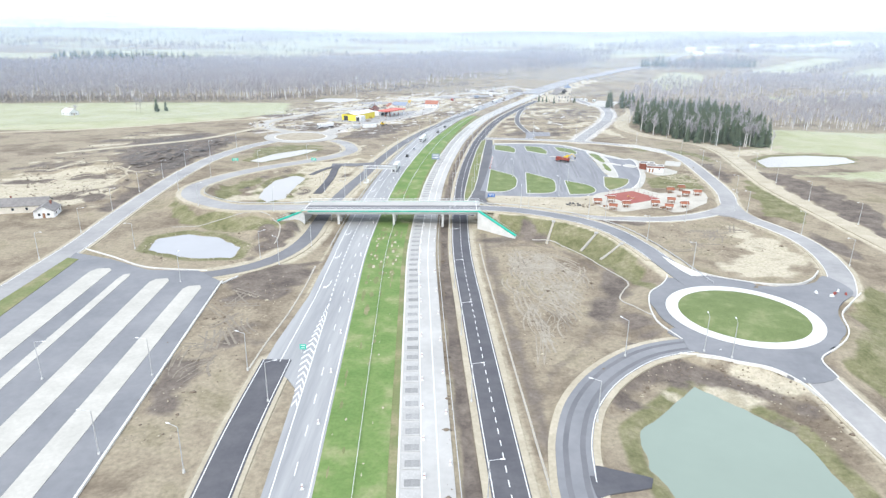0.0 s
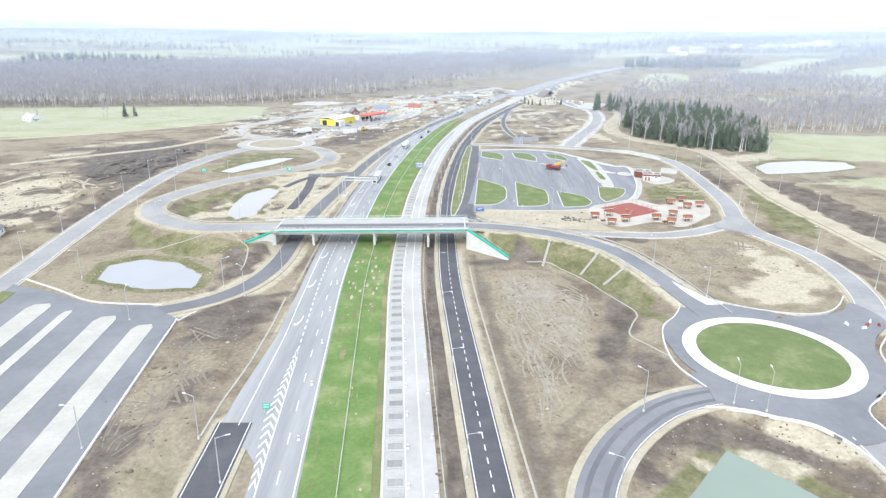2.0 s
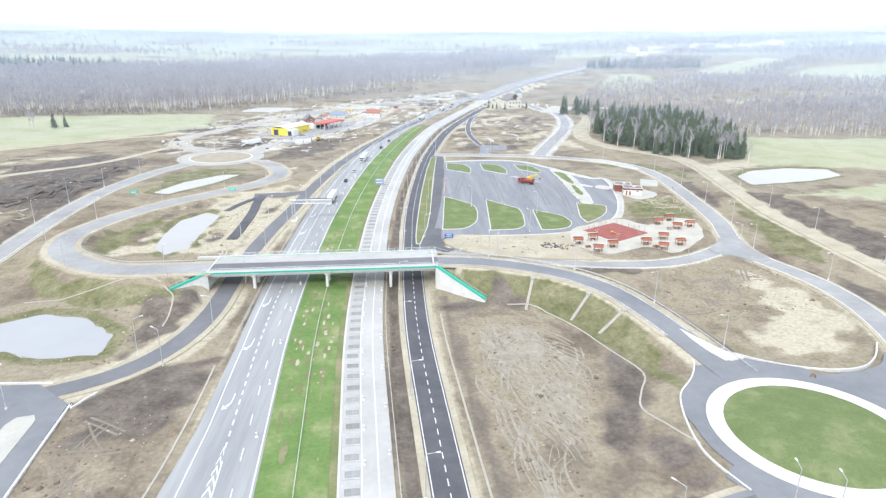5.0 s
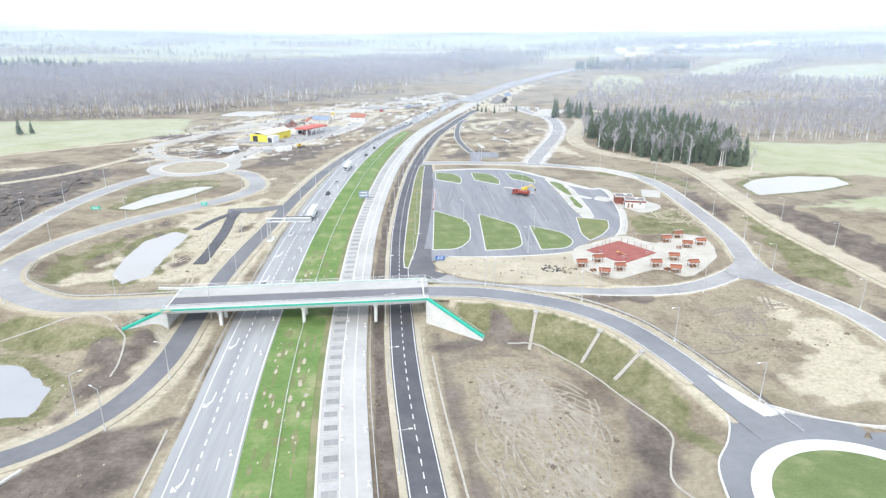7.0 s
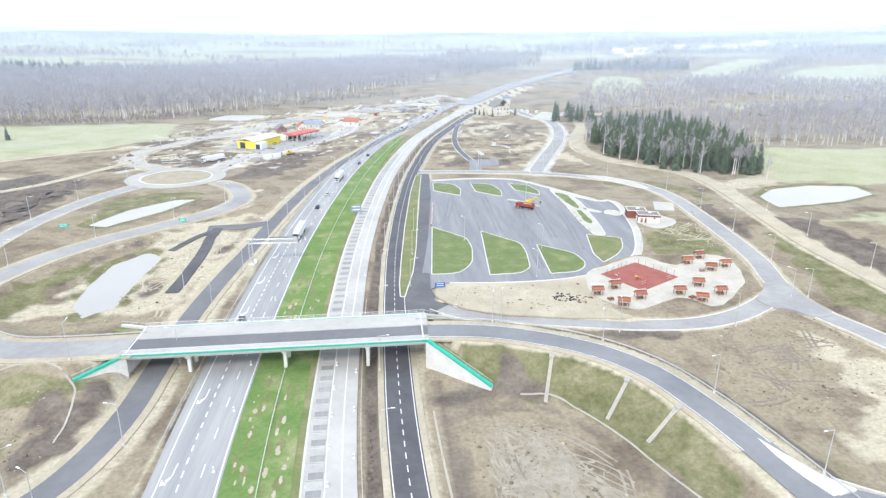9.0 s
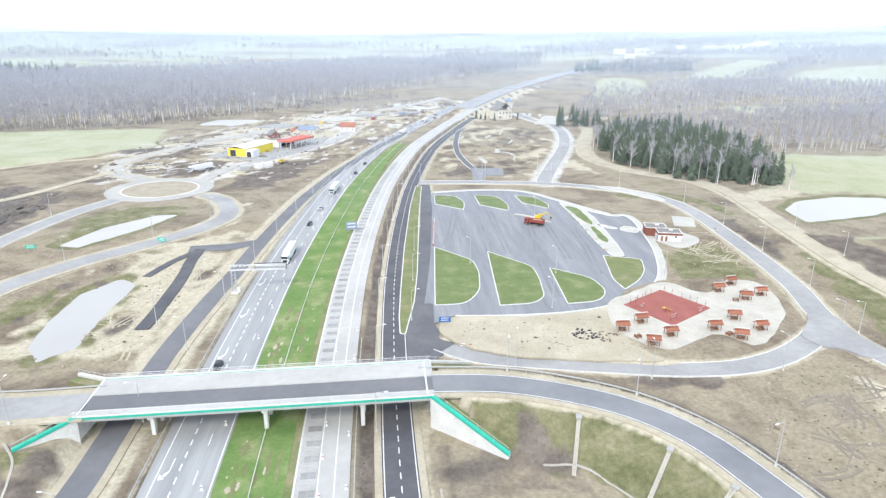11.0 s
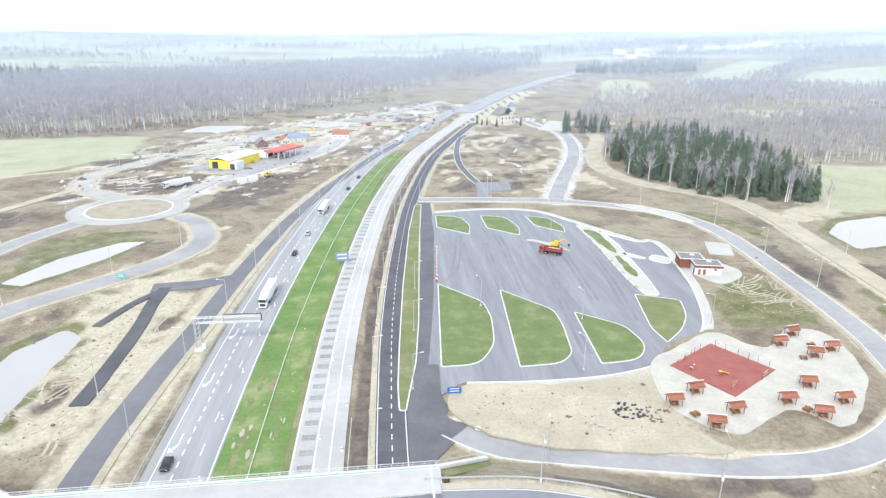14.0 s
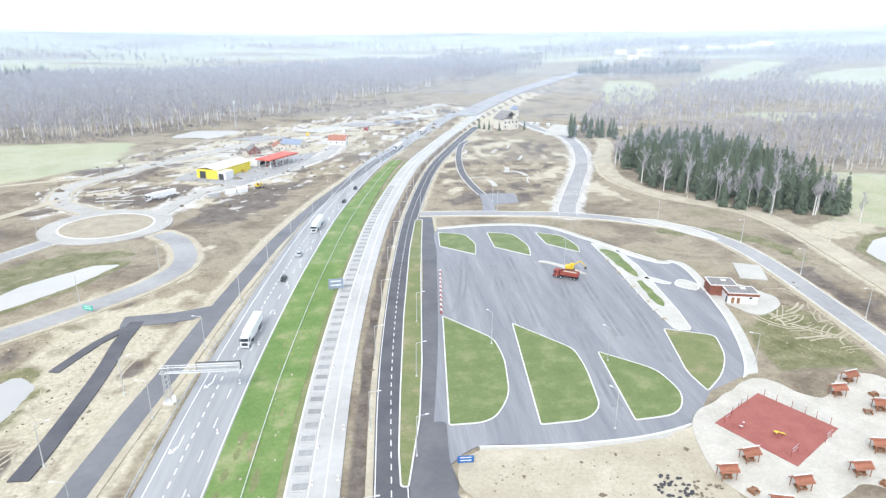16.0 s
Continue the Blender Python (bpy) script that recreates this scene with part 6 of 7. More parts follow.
def tracks(name, label, polys, count, length, material, seed, wide=(0.25, 0.7), flow=None):
    """Ruts and ridges left by machines: many thin low ribbons lying on the soil."""
    rng = np.random.RandomState(seed)
    bm = bmesh.new()
    for poly in polys:
        P = np.array(poly, float)
        made = 0
        tries = 0
        while made < count and tries < count * 12:
            tries += 1
            x, y = rng.uniform(P[:, 0].min(), P[:, 0].max()), rng.uniform(P[:, 1].min(), P[:, 1].max())
            if sdf(np.array([x]), np.array([y]), poly)[0] > -2:
                continue
            a = (flow if flow is not None else rng.uniform(0, 6.28)) + rng.normal() * 0.3
            bend = rng.normal() * 0.05
            pts = []
            for k in range(5):
                pts.append((x, y))
                x, y = x + math.cos(a) * length / 5, y + math.sin(a) * length / 5
                a += bend * length / 5
            if sdf(np.array([x]), np.array([y]), poly)[0] > -1:
                continue
            C = on_ground(pts, 1.6, 0.0)
            w = rng.uniform(*wide)
            bm_ribbon(C, -w / 2, w / 2, 0.05, 0.12, bm)
            if rng.rand() < 0.6:
                bm_ribbon(C, 1.6 - w / 2, 1.6 + w / 2, 0.05, 0.12, bm)
            made += 1
    return tagged(obj(name, bm, material), label, "tracks", "", "stuff")


INNER_BOWL = [(14.9, 229.4), (29.8, 230.5), (39.0, 227.1), (44.7, 215.6), (48.2, 201.9), (43.6, 185.8), (37.9, 166.3), (27.5, 146.8), (19.5, 128.5), (16.1, 172.1)]
tracks("tyre_tracks", "pale tyre ruts over the levelled soil", [INNER_BOWL], 110, 20, M_CLAY, 5, (0.15, 0.6), 1.72)
tracks("tyre_tracks", "damp tyre ruts over the levelled soil", [INNER_BOWL], 16, 18, M_DAMP, 6, (0.2, 0.5), 1.65)
tracks("tyre_tracks", "churned ruts at the head of the levelled soil", [[(16.1, 229.4), (34.4, 231.7), (43.6, 215.6), (32.1, 200.5), (16.1, 200.8)]], 46, 9, M_CLAY, 7, (0.25, 0.9))
tracks("tyre_tracks", "dark ruts through the bare roadside soil", [[(-71.1, 114.7), (-55.1, 114.7), (-52.8, 172.1), (-57.4, 195.0), (-78.0, 183.5)], [(73.4, 224.8), (91.8, 258.1), (128.5, 281.0), (128.5, 258.1), (103.2, 235.1)], [(-206.5, 286.8), (-172.1, 286.8), (-167.5, 367.0), (-206.5, 367.0)]], 24, 14, M_DAMP, 8)
tracks("tyre_tracks", "pale ruts over the sandy site", [[(-94.1, 286.8), (-66.5, 286.8), (-64.2, 367.0), (-82.6, 390.0)], [(110.1, 339.5), (146.8, 344.1), (146.8, 401.4), (119.3, 390.0)], [(45.9, 539.1), (103.2, 539.1), (137.6, 688.2), (68.8, 642.3)]], 22, 14, M_SAND, 9)


def stones(name, label, polys, count, size, material, seed):
    """Clods and stones: small uneven blocks strewn over the soil."""
    rng = np.random.RandomState(seed)
    base = np.array([(1, 0, 0), (-1, 0, 0), (0, 1, 0), (0, -1, 0), (0, 0, 1), (0, 0, -1)], float)
    faces = np.array([(0, 2, 4), (2, 1, 4), (1, 3, 4), (3, 0, 4), (2, 0, 5), (1, 2, 5), (3, 1, 5), (0, 3, 5)])
    vs, fs, n = [], [], 0
    for poly in polys:
        P = np.array(poly, float)
        X = rng.uniform(P[:, 0].min(), P[:, 0].max(), count * 3)
        Y = rng.uniform(P[:, 1].min(), P[:, 1].max(), count * 3)
        ok = sdf(X, Y, poly) < -1
        X, Y = X[ok][:count], Y[ok][:count]
        Z = grid_height(X.copy(), Y.copy())
        for x, y, z in zip(X, Y, Z):
            s = rng.uniform(*size) * (2.2 if rng.rand() < 0.05 else 1)
            v = base * (s * rng.uniform(0.5, 1.2, (6, 3)))
            v[:, 2] *= 0.6
            vs.append(v + (x, y, z + 0.1 * s))
            fs.append(faces + n)
            n += 6
    me = mesh_arrays(name, np.concatenate(vs), np.concatenate(fs), material)
    return tagged(new(name, me), label, "stones", "", "stuff")


ROUGH = [INNER_BOWL, [(-73.4, 103.2), (-55.1, 103.2), (-51.6, 183.5), (-57.4, 197.3), (-80.3, 183.5)], [(-119.3, 206.5), (-75.7, 206.5), (-66.5, 229.4), (-80.3, 247.8), (-121.6, 245.5)], [(32.1, 143.4), (52.8, 154.8), (91.8, 139.9), (89.5, 109.0), (75.7, 103.2), (71.1, 123.9), (55.1, 135.3), (36.7, 117.0)], [(-94.1, 286.8), (-66.5, 286.8), (-64.2, 384.2), (-114.7, 378.5)], [(68.8, 229.4), (97.5, 275.3), (128.5, 279.9), (135.3, 240.9), (105.5, 224.8)], [(-217.9, 275.3), (-167.5, 275.3), (-167.5, 481.7), (-217.9, 481.7)], [(112.4, 339.5), (149.1, 344.1), (151.4, 412.9), (121.6, 390.0)], [(16.1, 286.8), (66.5, 282.2), (66.5, 307.4), (20.6, 307.4)]]
stones("clods", "grey-brown clods strewn over the soil", ROUGH, 260, (0.12, 0.42), M_SOIL, 3)
stones("clods", "pale stones strewn over the soil", ROUGH, 150, (0.12, 0.4), M_SAND, 4)
MEDIAN_P = [(-30, 60), (-14, 60), (-20, 150), (-23, 240), (-22, 300), (-16, 400), (-28, 400), (-36, 300), (-34, 230), (-30, 150)]
stones("tufts", "pale dry tufts and clods in the grass median", [MEDIAN_P], 420, (0.12, 0.35), M_GRASSDRY, 5)
tracks("tyre_tracks", "pale wheel tracks over the west field", [[(-258.1, 269.5), (-172.1, 275.3), (-169.8, 344.1), (-200.7, 378.5), (-258.1, 367.0)]], 26, 26, M_SAND, 15, (0.5, 1.6))
tracks("spoil_ridges", "ridges of pale spoil across the building site", [[(-172.1, 510.4), (-103.2, 527.6), (-68.8, 573.5), (-68.8, 711.1), (-160.6, 688.2)], [(-68.8, 688.2), (45.9, 825.8), (103.2, 963.5), (45.9, 975.0), (-103.2, 825.8)]], 30, 24, M_PAVE, 16, (0.6, 2.6))
tracks("spoil_ridges", "few pale ridges of spoil on the bare field", [[(45.9, 550.6), (91.8, 550.6), (128.5, 642.3), (120.4, 722.6), (63.1, 688.2)]], 9, 22, M_PAVE, 18, (0.6, 2.2), 1.2)
tracks("spoil_ridges", "dark ridges of spoil across the building site", [[(-172.1, 510.4), (-103.2, 527.6), (-68.8, 573.5), (-68.8, 711.1), (-160.6, 688.2)], [(-68.8, 688.2), (45.9, 825.8), (103.2, 963.5), (45.9, 975.0), (-103.2, 825.8)], [(-229.4, 378.5), (-167.5, 378.5), (-167.5, 481.7), (-229.4, 493.2)]], 30, 20, M_SOIL, 17, (0.8, 2.8))
stones("rubble", "pale rubble and stacked pallets on the building sites", SITES[:1], 420, (0.5, 1.5), M_GRAVEL, 31)
stones("rubble", "dark rubble heaps on the building sites", SITES[:1], 380, (0.5, 1.7), M_SOIL, 32)
tracks("spoil_ridges", "dark terraces of spoil beside the country road", [[(-172, 330), (-168, 400), (-166, 470), (-200, 500), (-235, 460), (-215, 380)]], 95, 30, M_DUMP, 19, (1.2, 3.8), 1.35)
stones("rubble", "clods and boulders on the western spoil field", SITES[2:3], 420, (0.3, 1.2), M_DAMP, 33)


def median_patches(label, places, material, seed, lift):
    """Ragged worn patches lying on the grass median: (mean y, spread, count, length, width)."""
    rng = np.random.RandomState(seed)
    bm = bmesh.new()
    laid = []
    for y0, spread, count, length, width in places:
        for k in range(count):
            y = rng.normal(y0, spread) if spread < 60 else rng.uniform(y0 - spread, y0 + spread)
            if 253 < y < 268:
                continue
            n = length * rng.uniform(0.4, 1.3)
            w = width * rng.uniform(0.3, 1.0)
            o = rng.uniform(-5.6 + w, 5.6 - w)
            if any(abs(y - a) < (n + b) / 2 + 0.1 and abs(o - c) < 1.12 * (w + d) + 0.05 for a, b, c, d in laid):
                continue
            laid.append((y, n, o, w))
            ys = np.linspace(y - n / 2, y + n / 2, 14)
            C = np.column_stack([np.interp(ys, AXIS[:, 1], AXIS[:, 0]), ys, np.zeros(14)])
            f = np.sqrt(np.clip(1 - np.linspace(-1, 1, 14) ** 2, 0.02, 1))
            bm_ribbon(C, o - w * f * rng.uniform(0.45, 1.1, 14), o + w * f * rng.uniform(0.45, 1.1, 14), lift, 0.02, bm)
    return tagged(obj("bare_patches", bm, material), label, "bare patches", "", "stuff")


median_patches("thin dry grass patches in the green median", [(222, 20, 60, 9, 1.5), (296, 12, 20, 7, 1.3), (215, 150, 40, 4, 0.5)], M_GRASSDRY, 41, 0.135)
median_patches("worn sandy patches in the green median", [(224, 10, 22, 2.6, 0.7), (208, 5, 8, 2.4, 0.7), (294, 6, 8, 2.6, 0.7), (215, 150, 60, 0.9, 0.28)], M_SAND, 42, 0.15)
# ridge of dark reeds and soil in the roadside ditch
stones("ditch_clods", "dark wet clods in the roadside ditch", [[(-1.5, 80), (1.5, 80), (-2.5, 190), (-5.5, 250), (-8.5, 250), (-5.5, 190)], [(-6.5, 290), (-3.5, 290), (0, 380), (6, 450), (2, 450), (-3, 380)]], 420, (0.2, 0.55), M_SOIL, 6)


# ---- buildings ----
def gable(bm, w, l, z, rise, over=0.4):
    """A gabled roof shell over a w by l plan, its eaves at z, the ridge along y."""
    for s in (-1, 1):
        a = [(s * (w / 2 + over), -l / 2 - over, z - over * rise / (w / 2)), (s * (w / 2 + over), l / 2 + over, z - over * rise / (w / 2)), (0, l / 2 + over, z + rise), (0, -l / 2 - over, z + rise)]
        top = [bm.verts.new((x, y, q + 0.18)) for x, y, q in a]
        low = [bm.verts.new((x, y, q)) for x, y, q in a]
        bm.faces.new(top if s > 0 else top[::-1])
        bm.faces.new(low[::-1] if s > 0 else low)
        for i in range(4):
            j = (i + 1) % 4
            bm.faces.new((top[i], low[i], low[j], top[j]))
    return bm


def house(x, y, rz, w, l, h, rise, wall, roof, label, windows=3, z=None, chimney=True, door=True):
    z = float(grid_height(np.array([float(x)]), np.array([float(y)]))[0]) if z is None else z
    t = tagged(empty("house", pose(x, y, z, 0, 0, rz)), label, "house", "houses")
    bm = bm_box(0, 0, h / 2 - 0.3, w, l, h + 0.6)
    for s in (-1, 1):
        bm.faces.new([bm.verts.new(p) for p in ((-w / 2, s * l / 2, h), (w / 2, s * l / 2, h), (0, s * l / 2, h + rise))])
    part("wall", bm, wall, t)
    r = part("roof", gable(bmesh.new(), w, l, h, rise), roof, t)
    if chimney:
        part("chimney", bm_box(w * 0.15, l * 0.2, h + rise, 0.7, 0.7, 1.6, 0.04), M_BRICKR, r)
    for s in (-1, 1):
        for k in range(windows):
            yy = -l / 2 + l * (k + 0.5) / windows
            wd = part("window", bm_box(s * (w / 2 + 0.03), yy, h * 0.55, 0.1, 1.2, 1.3, 0.02), M_WHITEP, t, "white framed window")
            part("pane", bm_box(s * (w / 2 + 0.08), yy, h * 0.55, 0.06, 1.0, 1.1), M_GLASS, wd)
    for k in (-1, 1):
        wd = part("window", bm_box(k * w * 0.22, -l / 2 - 0.03, h * 0.55, 1.2, 0.1, 1.3, 0.02), M_WHITEP, t, "white framed window")
        part("pane", bm_box(k * w * 0.22, -l / 2 - 0.08, h * 0.55, 1.0, 0.06, 1.1), M_GLASS, wd)
    if door:
        part("door", bm_box(0, -l / 2 - 0.04, 1.05, 1.0, 0.1, 2.1, 0.02), M_WOOD, t, "brown door")
    return t


house(-196, 268, 108, 9, 22, 3.2, 2.6, M_PLASTER, M_ROOFG, "long white farmhouse with a dark grey gabled roof", 4)
house(-181, 262, 18, 8, 11, 2.9, 2.2, M_ROOFW, M_ROOFG, "white gabled outbuilding with a grey roof", 2)
house(-371, 596, 60, 9, 13, 3.0, 3.0, M_ROOFW, M_ROOFW, "white cottage with a pale roof in the pasture", 2)
house(-66, 700, 70, 10, 16, 3.6, 3.0, M_PLASTER, M_ROOFBLUE, "house with a blue-grey hipped roof", 3)
house(-32, 712, 80, 9, 14, 4.2, 3.4, M_ROOFW, M_TILE, "white house with an orange tiled gable roof", 3)
house(-76, 690, 20, 8, 10, 3.2, 2.8, M_PLASTER, M_TILE, "small house with a brown roof", 2)
house(-92, 676, 20, 8, 12, 3.0, 3.2, M_BRICKR, M_ROOFG, "low barn with a dark gabled roof", 2)
house(228, 790, 80, 8, 12, 3.0, 2.4, M_PLASTER, M_ROOFG, "small pale farmhouse beside the woods", 2)
house(205, 812, 60, 6, 9, 2.6, 2.0, M_WOOD, M_ROOFG, "small brown shed beside the woods", 1)
for i, (x, y) in enumerate(((637, 1880), (655, 1905), (700, 1860), (760, 1925), (832, 1935), (870, 1990), (905, 1945), (960, 1990), (999, 1970), (1060, 2040), (1125, 2070), (1219, 2160), (590, 1660))):
    house(x, y, i * 37 % 90, 12 + 4 * (i % 3), 22 + 7 * (i % 4), 7 + 3 * (i % 3), 3, M_ROOFW, M_ROOFW, "long white distant village building", 3, None, False)


def big_house():
    t = tagged(empty("villa", pose(122, 796, 0.0, 0, 0, 25) @ Matrix.Scale(1.15, 4)), "pale stone villa with a steep roof and a square tower", "house")
    part("wall", bm_box(0, 0, 4.0, 16, 13, 8.6, 0.05), M_PLASTER, t)
    part("roof", gable(bmesh.new(), 16, 13, 8.2, 6.0, 0.6), M_ROOFG, t, "steep grey roof")
    tw = part("tower", bm_box(11, 4, 7.0, 5.5, 5.5, 14.5, 0.05), M_PLASTER, t, "square stone tower")
    bm = bmesh.new()
    bmesh.ops.create_cone(bm, cap_ends=True, segments=4, radius1=4.6, radius2=0.1, depth=4.0, matrix=pose(11, 4, 16.2, 0, 0, 45))
    part("tower_roof", bm, M_ROOFBLUE, tw, "blue-grey pyramid roof")
    for x in (-5.5, -1.8, 1.8, 5.5):
        for z in (2.2, 5.6):
            w = part("window", bm_box(x, -6.55, z, 1.5, 0.1, 1.9, 0.02), M_WHITEP, t, "white framed window")
            part("pane", bm_box(x, -6.62, z, 1.2, 0.06, 1.6), M_GLASS, w)
    part("porch", bm_box(-2, -8.4, 1.6, 5, 3.4, 3.4, 0.1), M_PLASTER, t, "projecting porch")
    part("gable", bm_box(3.5, -6.9, 9.2, 4.0, 0.8, 3.4, 0.1), M_PLASTER, t, "stepped gable")


big_house()


def yellow_hall():
    t = tagged(empty("warehouse", pose(-97, 604, 0, 0, 0, -24)), "yellow steel hall with a white pitched roof", "warehouse")
    w, l, h = 15, 34, 5.6
    bm = bm_box(0, 0, h / 2 - 0.2, w, l, h + 0.4)
    part("wall", bm, M_YELLOW, t)
    part("roof", gable(bmesh.new(), w, l, h, 1.4, 0.5), M_ROOFW, t, "white sheet metal roof")
    part("gate", bm_box(-3.0, -l / 2 - 0.06, 2.2, 4.4, 0.12, 4.4, 0.02), M_DARK, t, "dark open gate")
    part("annex", bm_box(9.6, -12.5, 2.3, 6.5, 8, 5.0, 0.05), M_ROOFW, t, "white annex")
    part("annex_gate", bm_box(9.8, -16.56, 1.8, 3.4, 0.12, 3.6, 0.02), M_DARK, t, "dark annex gate")
    for k in range(8):
        part("wall_rib", bm_box(w / 2 + 0.04, -15 + k * 4.3, h / 2, 0.1, 0.25, h - 0.4), M_YELLOWP, t)


yellow_hall()


def filling_station():
    t = tagged(empty("filling_station", pose(-68, 630, 0, 0, 0, 61)), "filling station with a broad red canopy on white columns", "filling station")
    part("canopy", bm_box(0, 0, 5.8, 31, 12, 1.1, 0.15), M_ROOFRED, t, "flat red canopy")
    part("soffit", bm_box(0, 0, 5.2, 30, 11, 0.1), M_ROOFW, t)
    for x in (-13, -6.5, 0, 6.5, 13):
        for y in (-4.5, 4.5):
            part("column", bm_box(x, y, 2.55, 0.6, 0.6, 5.3, 0.05), M_WHITEP, t)
    for x in (-11, -3, 5, 12):
        p = part("pump_island", bm_box(x, 0, 0.2, 4.0, 1.4, 0.4, 0.05), M_KERB, t)
        part("pump", bm_box(x, 0, 1.2, 1.0, 0.6, 1.7, 0.05), M_REDP, p, "red fuel pump")
    part("shop", bm_box(-2, 11, 2.0, 20, 8, 4.2, 0.05), M_WHITEP, t, "white shop building")
    part("shop_window", bm_box(-2, 6.95, 1.8, 17, 0.12, 2.4), M_GLASS, t)


filling_station()


def toilet_block():
    t = tagged(empty("toilet_block", pose(118.5, 387, 0.0, 0, 0, -12)), "flat-roofed toilet block with rust-red cladding and white walls", "toilet block")
    for cx, cy, w, l, h, m in ((1.8, -4.0, 9.6, 6.4, 3.1, M_ROOFW), (-2.6, 2.6, 8.6, 7.2, 3.3, M_BRICKR)):
        b = part("wall", bm_box(cx, cy, h / 2 - 0.2, w, l, h + 0.4, 0.03), m, t, "white plaster wall" if m is M_ROOFW else "rust-red clad wall")
        part("fascia", bm_box(cx, cy, h + 0.05, w + 0.5, l + 0.5, 0.9, 0.04), M_BRICKR, b, "rust-red fascia")
        for dx, dy, sx, sy in ((0, -l / 2 - 0.1, w + 0.5, 0.35), (0, l / 2 + 0.1, w + 0.5, 0.35), (-w / 2 - 0.1, 0, 0.35, l + 0.5), (w / 2 + 0.1, 0, 0.35, l + 0.5)):
            part("coping", bm_box(cx + dx, cy + dy, h + 0.6, sx, sy, 0.25, 0.02), M_KERB, b, "white roof coping")
        part("roof", bm_box(cx, cy, h + 0.48, w, l, 0.1), M_ROOFG, b, "dark wet flat roof")
        part("skylight", bm_box(cx + 1, cy + 1.2, h + 0.7, 1.6, 1.0, 0.4, 0.05), M_ROOFW, b, "white skylight")
    for x in (-1.4, 0.4):
        part("door", bm_box(x, -7.24, 1.05, 0.95, 0.1, 2.1, 0.02), M_WOOD, t, "brown door")
    part("window", bm_box(4.2, -7.24, 2.1, 0.9, 0.1, 0.6, 0.02), M_GLASS, t, "small dark window")
    part("door", bm_box(-3.2, -6.2, 1.05, 0.1, 0.95, 2.1, 0.02), M_GLASS, t, "dark door")


toilet_block()
island([(109, 399), (117, 373), (127, 374), (133, 384), (124, 400), (116, 402)], M_PAVE, "pale paving round the toilet block", 0.0, kerb=False, name="paving", height=0.06)
structure(obj("paving", bm_slab([(131, 402), (140, 399), (146, 414), (137, 418)], 0.1, 0.3), M_PAVE), "pale paved pad behind the toilet block", "paving")
for o in ([(104, 397), (109, 392), (112, 397), (108, 402)], [(95, 405), (100, 399), (103, 399), (97, 406)], [(96, 434), (106, 421), (108, 423), (99, 436)]):
    island(o, M_PAVE, "small pale paved island among the car bays", 0.05, step=1.5, height=0.2)
for o in ([(90, 436), (95, 433), (95, 410), (92, 408)], [(91.5, 402), (93.5, 402), (93, 382), (90, 381)]):
    island(o, M_GRASS2, "grass bed beside the paved walkway", 0.22, kerb=False, name="grass_bed", step=1.5, height=0.1)
structure(obj("traffic_island", bm_slab(smooth([(61, 425), (66, 421), (74, 411), (76, 410), (72, 418), (64, 426)], 1.5, True), 0.26, 0.4), M_PAVE), "slim pale kerbed island in the parking lot", "traffic island")


def pile(x, y, n, size, m, label, seed, name="stone_pile", z=0.28, big=1.0):
    rng = np.random.RandomState(seed)
    t = tagged(empty(name, pose(x, y, z)), label, "stones", "stone piles")
    for k in range(n):
        a, r = rng.uniform(0, 6.28), rng.uniform(0, 1) ** 0.5 * size
        bm = bmesh.new()
        bmesh.ops.create_icosphere(bm, subdivisions=1, radius=1)
        for v in bm.verts:
            v.co = v.co * rng.uniform(0.75, 1.15)
            v.co = Vector((v.co.x * 0.5, v.co.y * 0.4, v.co.z * 0.3)) * (big * rng.uniform(0.5, 1.4)) + Vector((r * math.cos(a), r * math.sin(a), 0.1))
        part("stone", bm, m, t)


for k in range(9):
    f = k / 8
    pile(88.6 - 1.2 * f, 424 - 54 * f, 4 + k % 3, 0.9, M_PAVE if k % 2 else M_SAND, "pile of pale paving stones on the walkway", k)
pile(55.5, 295, 40, 3.6, M_DARK, "heap of dark rubble on the sandy plot", 40, "rubble_heap", 0.84, 0.85)
pile(61.5, 293, 22, 3.4, M_SOIL, "heap of brown rubble on the sandy plot", 41, "rubble_heap", 0.84, 0.8)
pile(46, 290.5, 8, 2.0, M_PAVE, "scatter of pale stones on the sandy plot", 42, "rubble_heap", 0.84, 0.9)


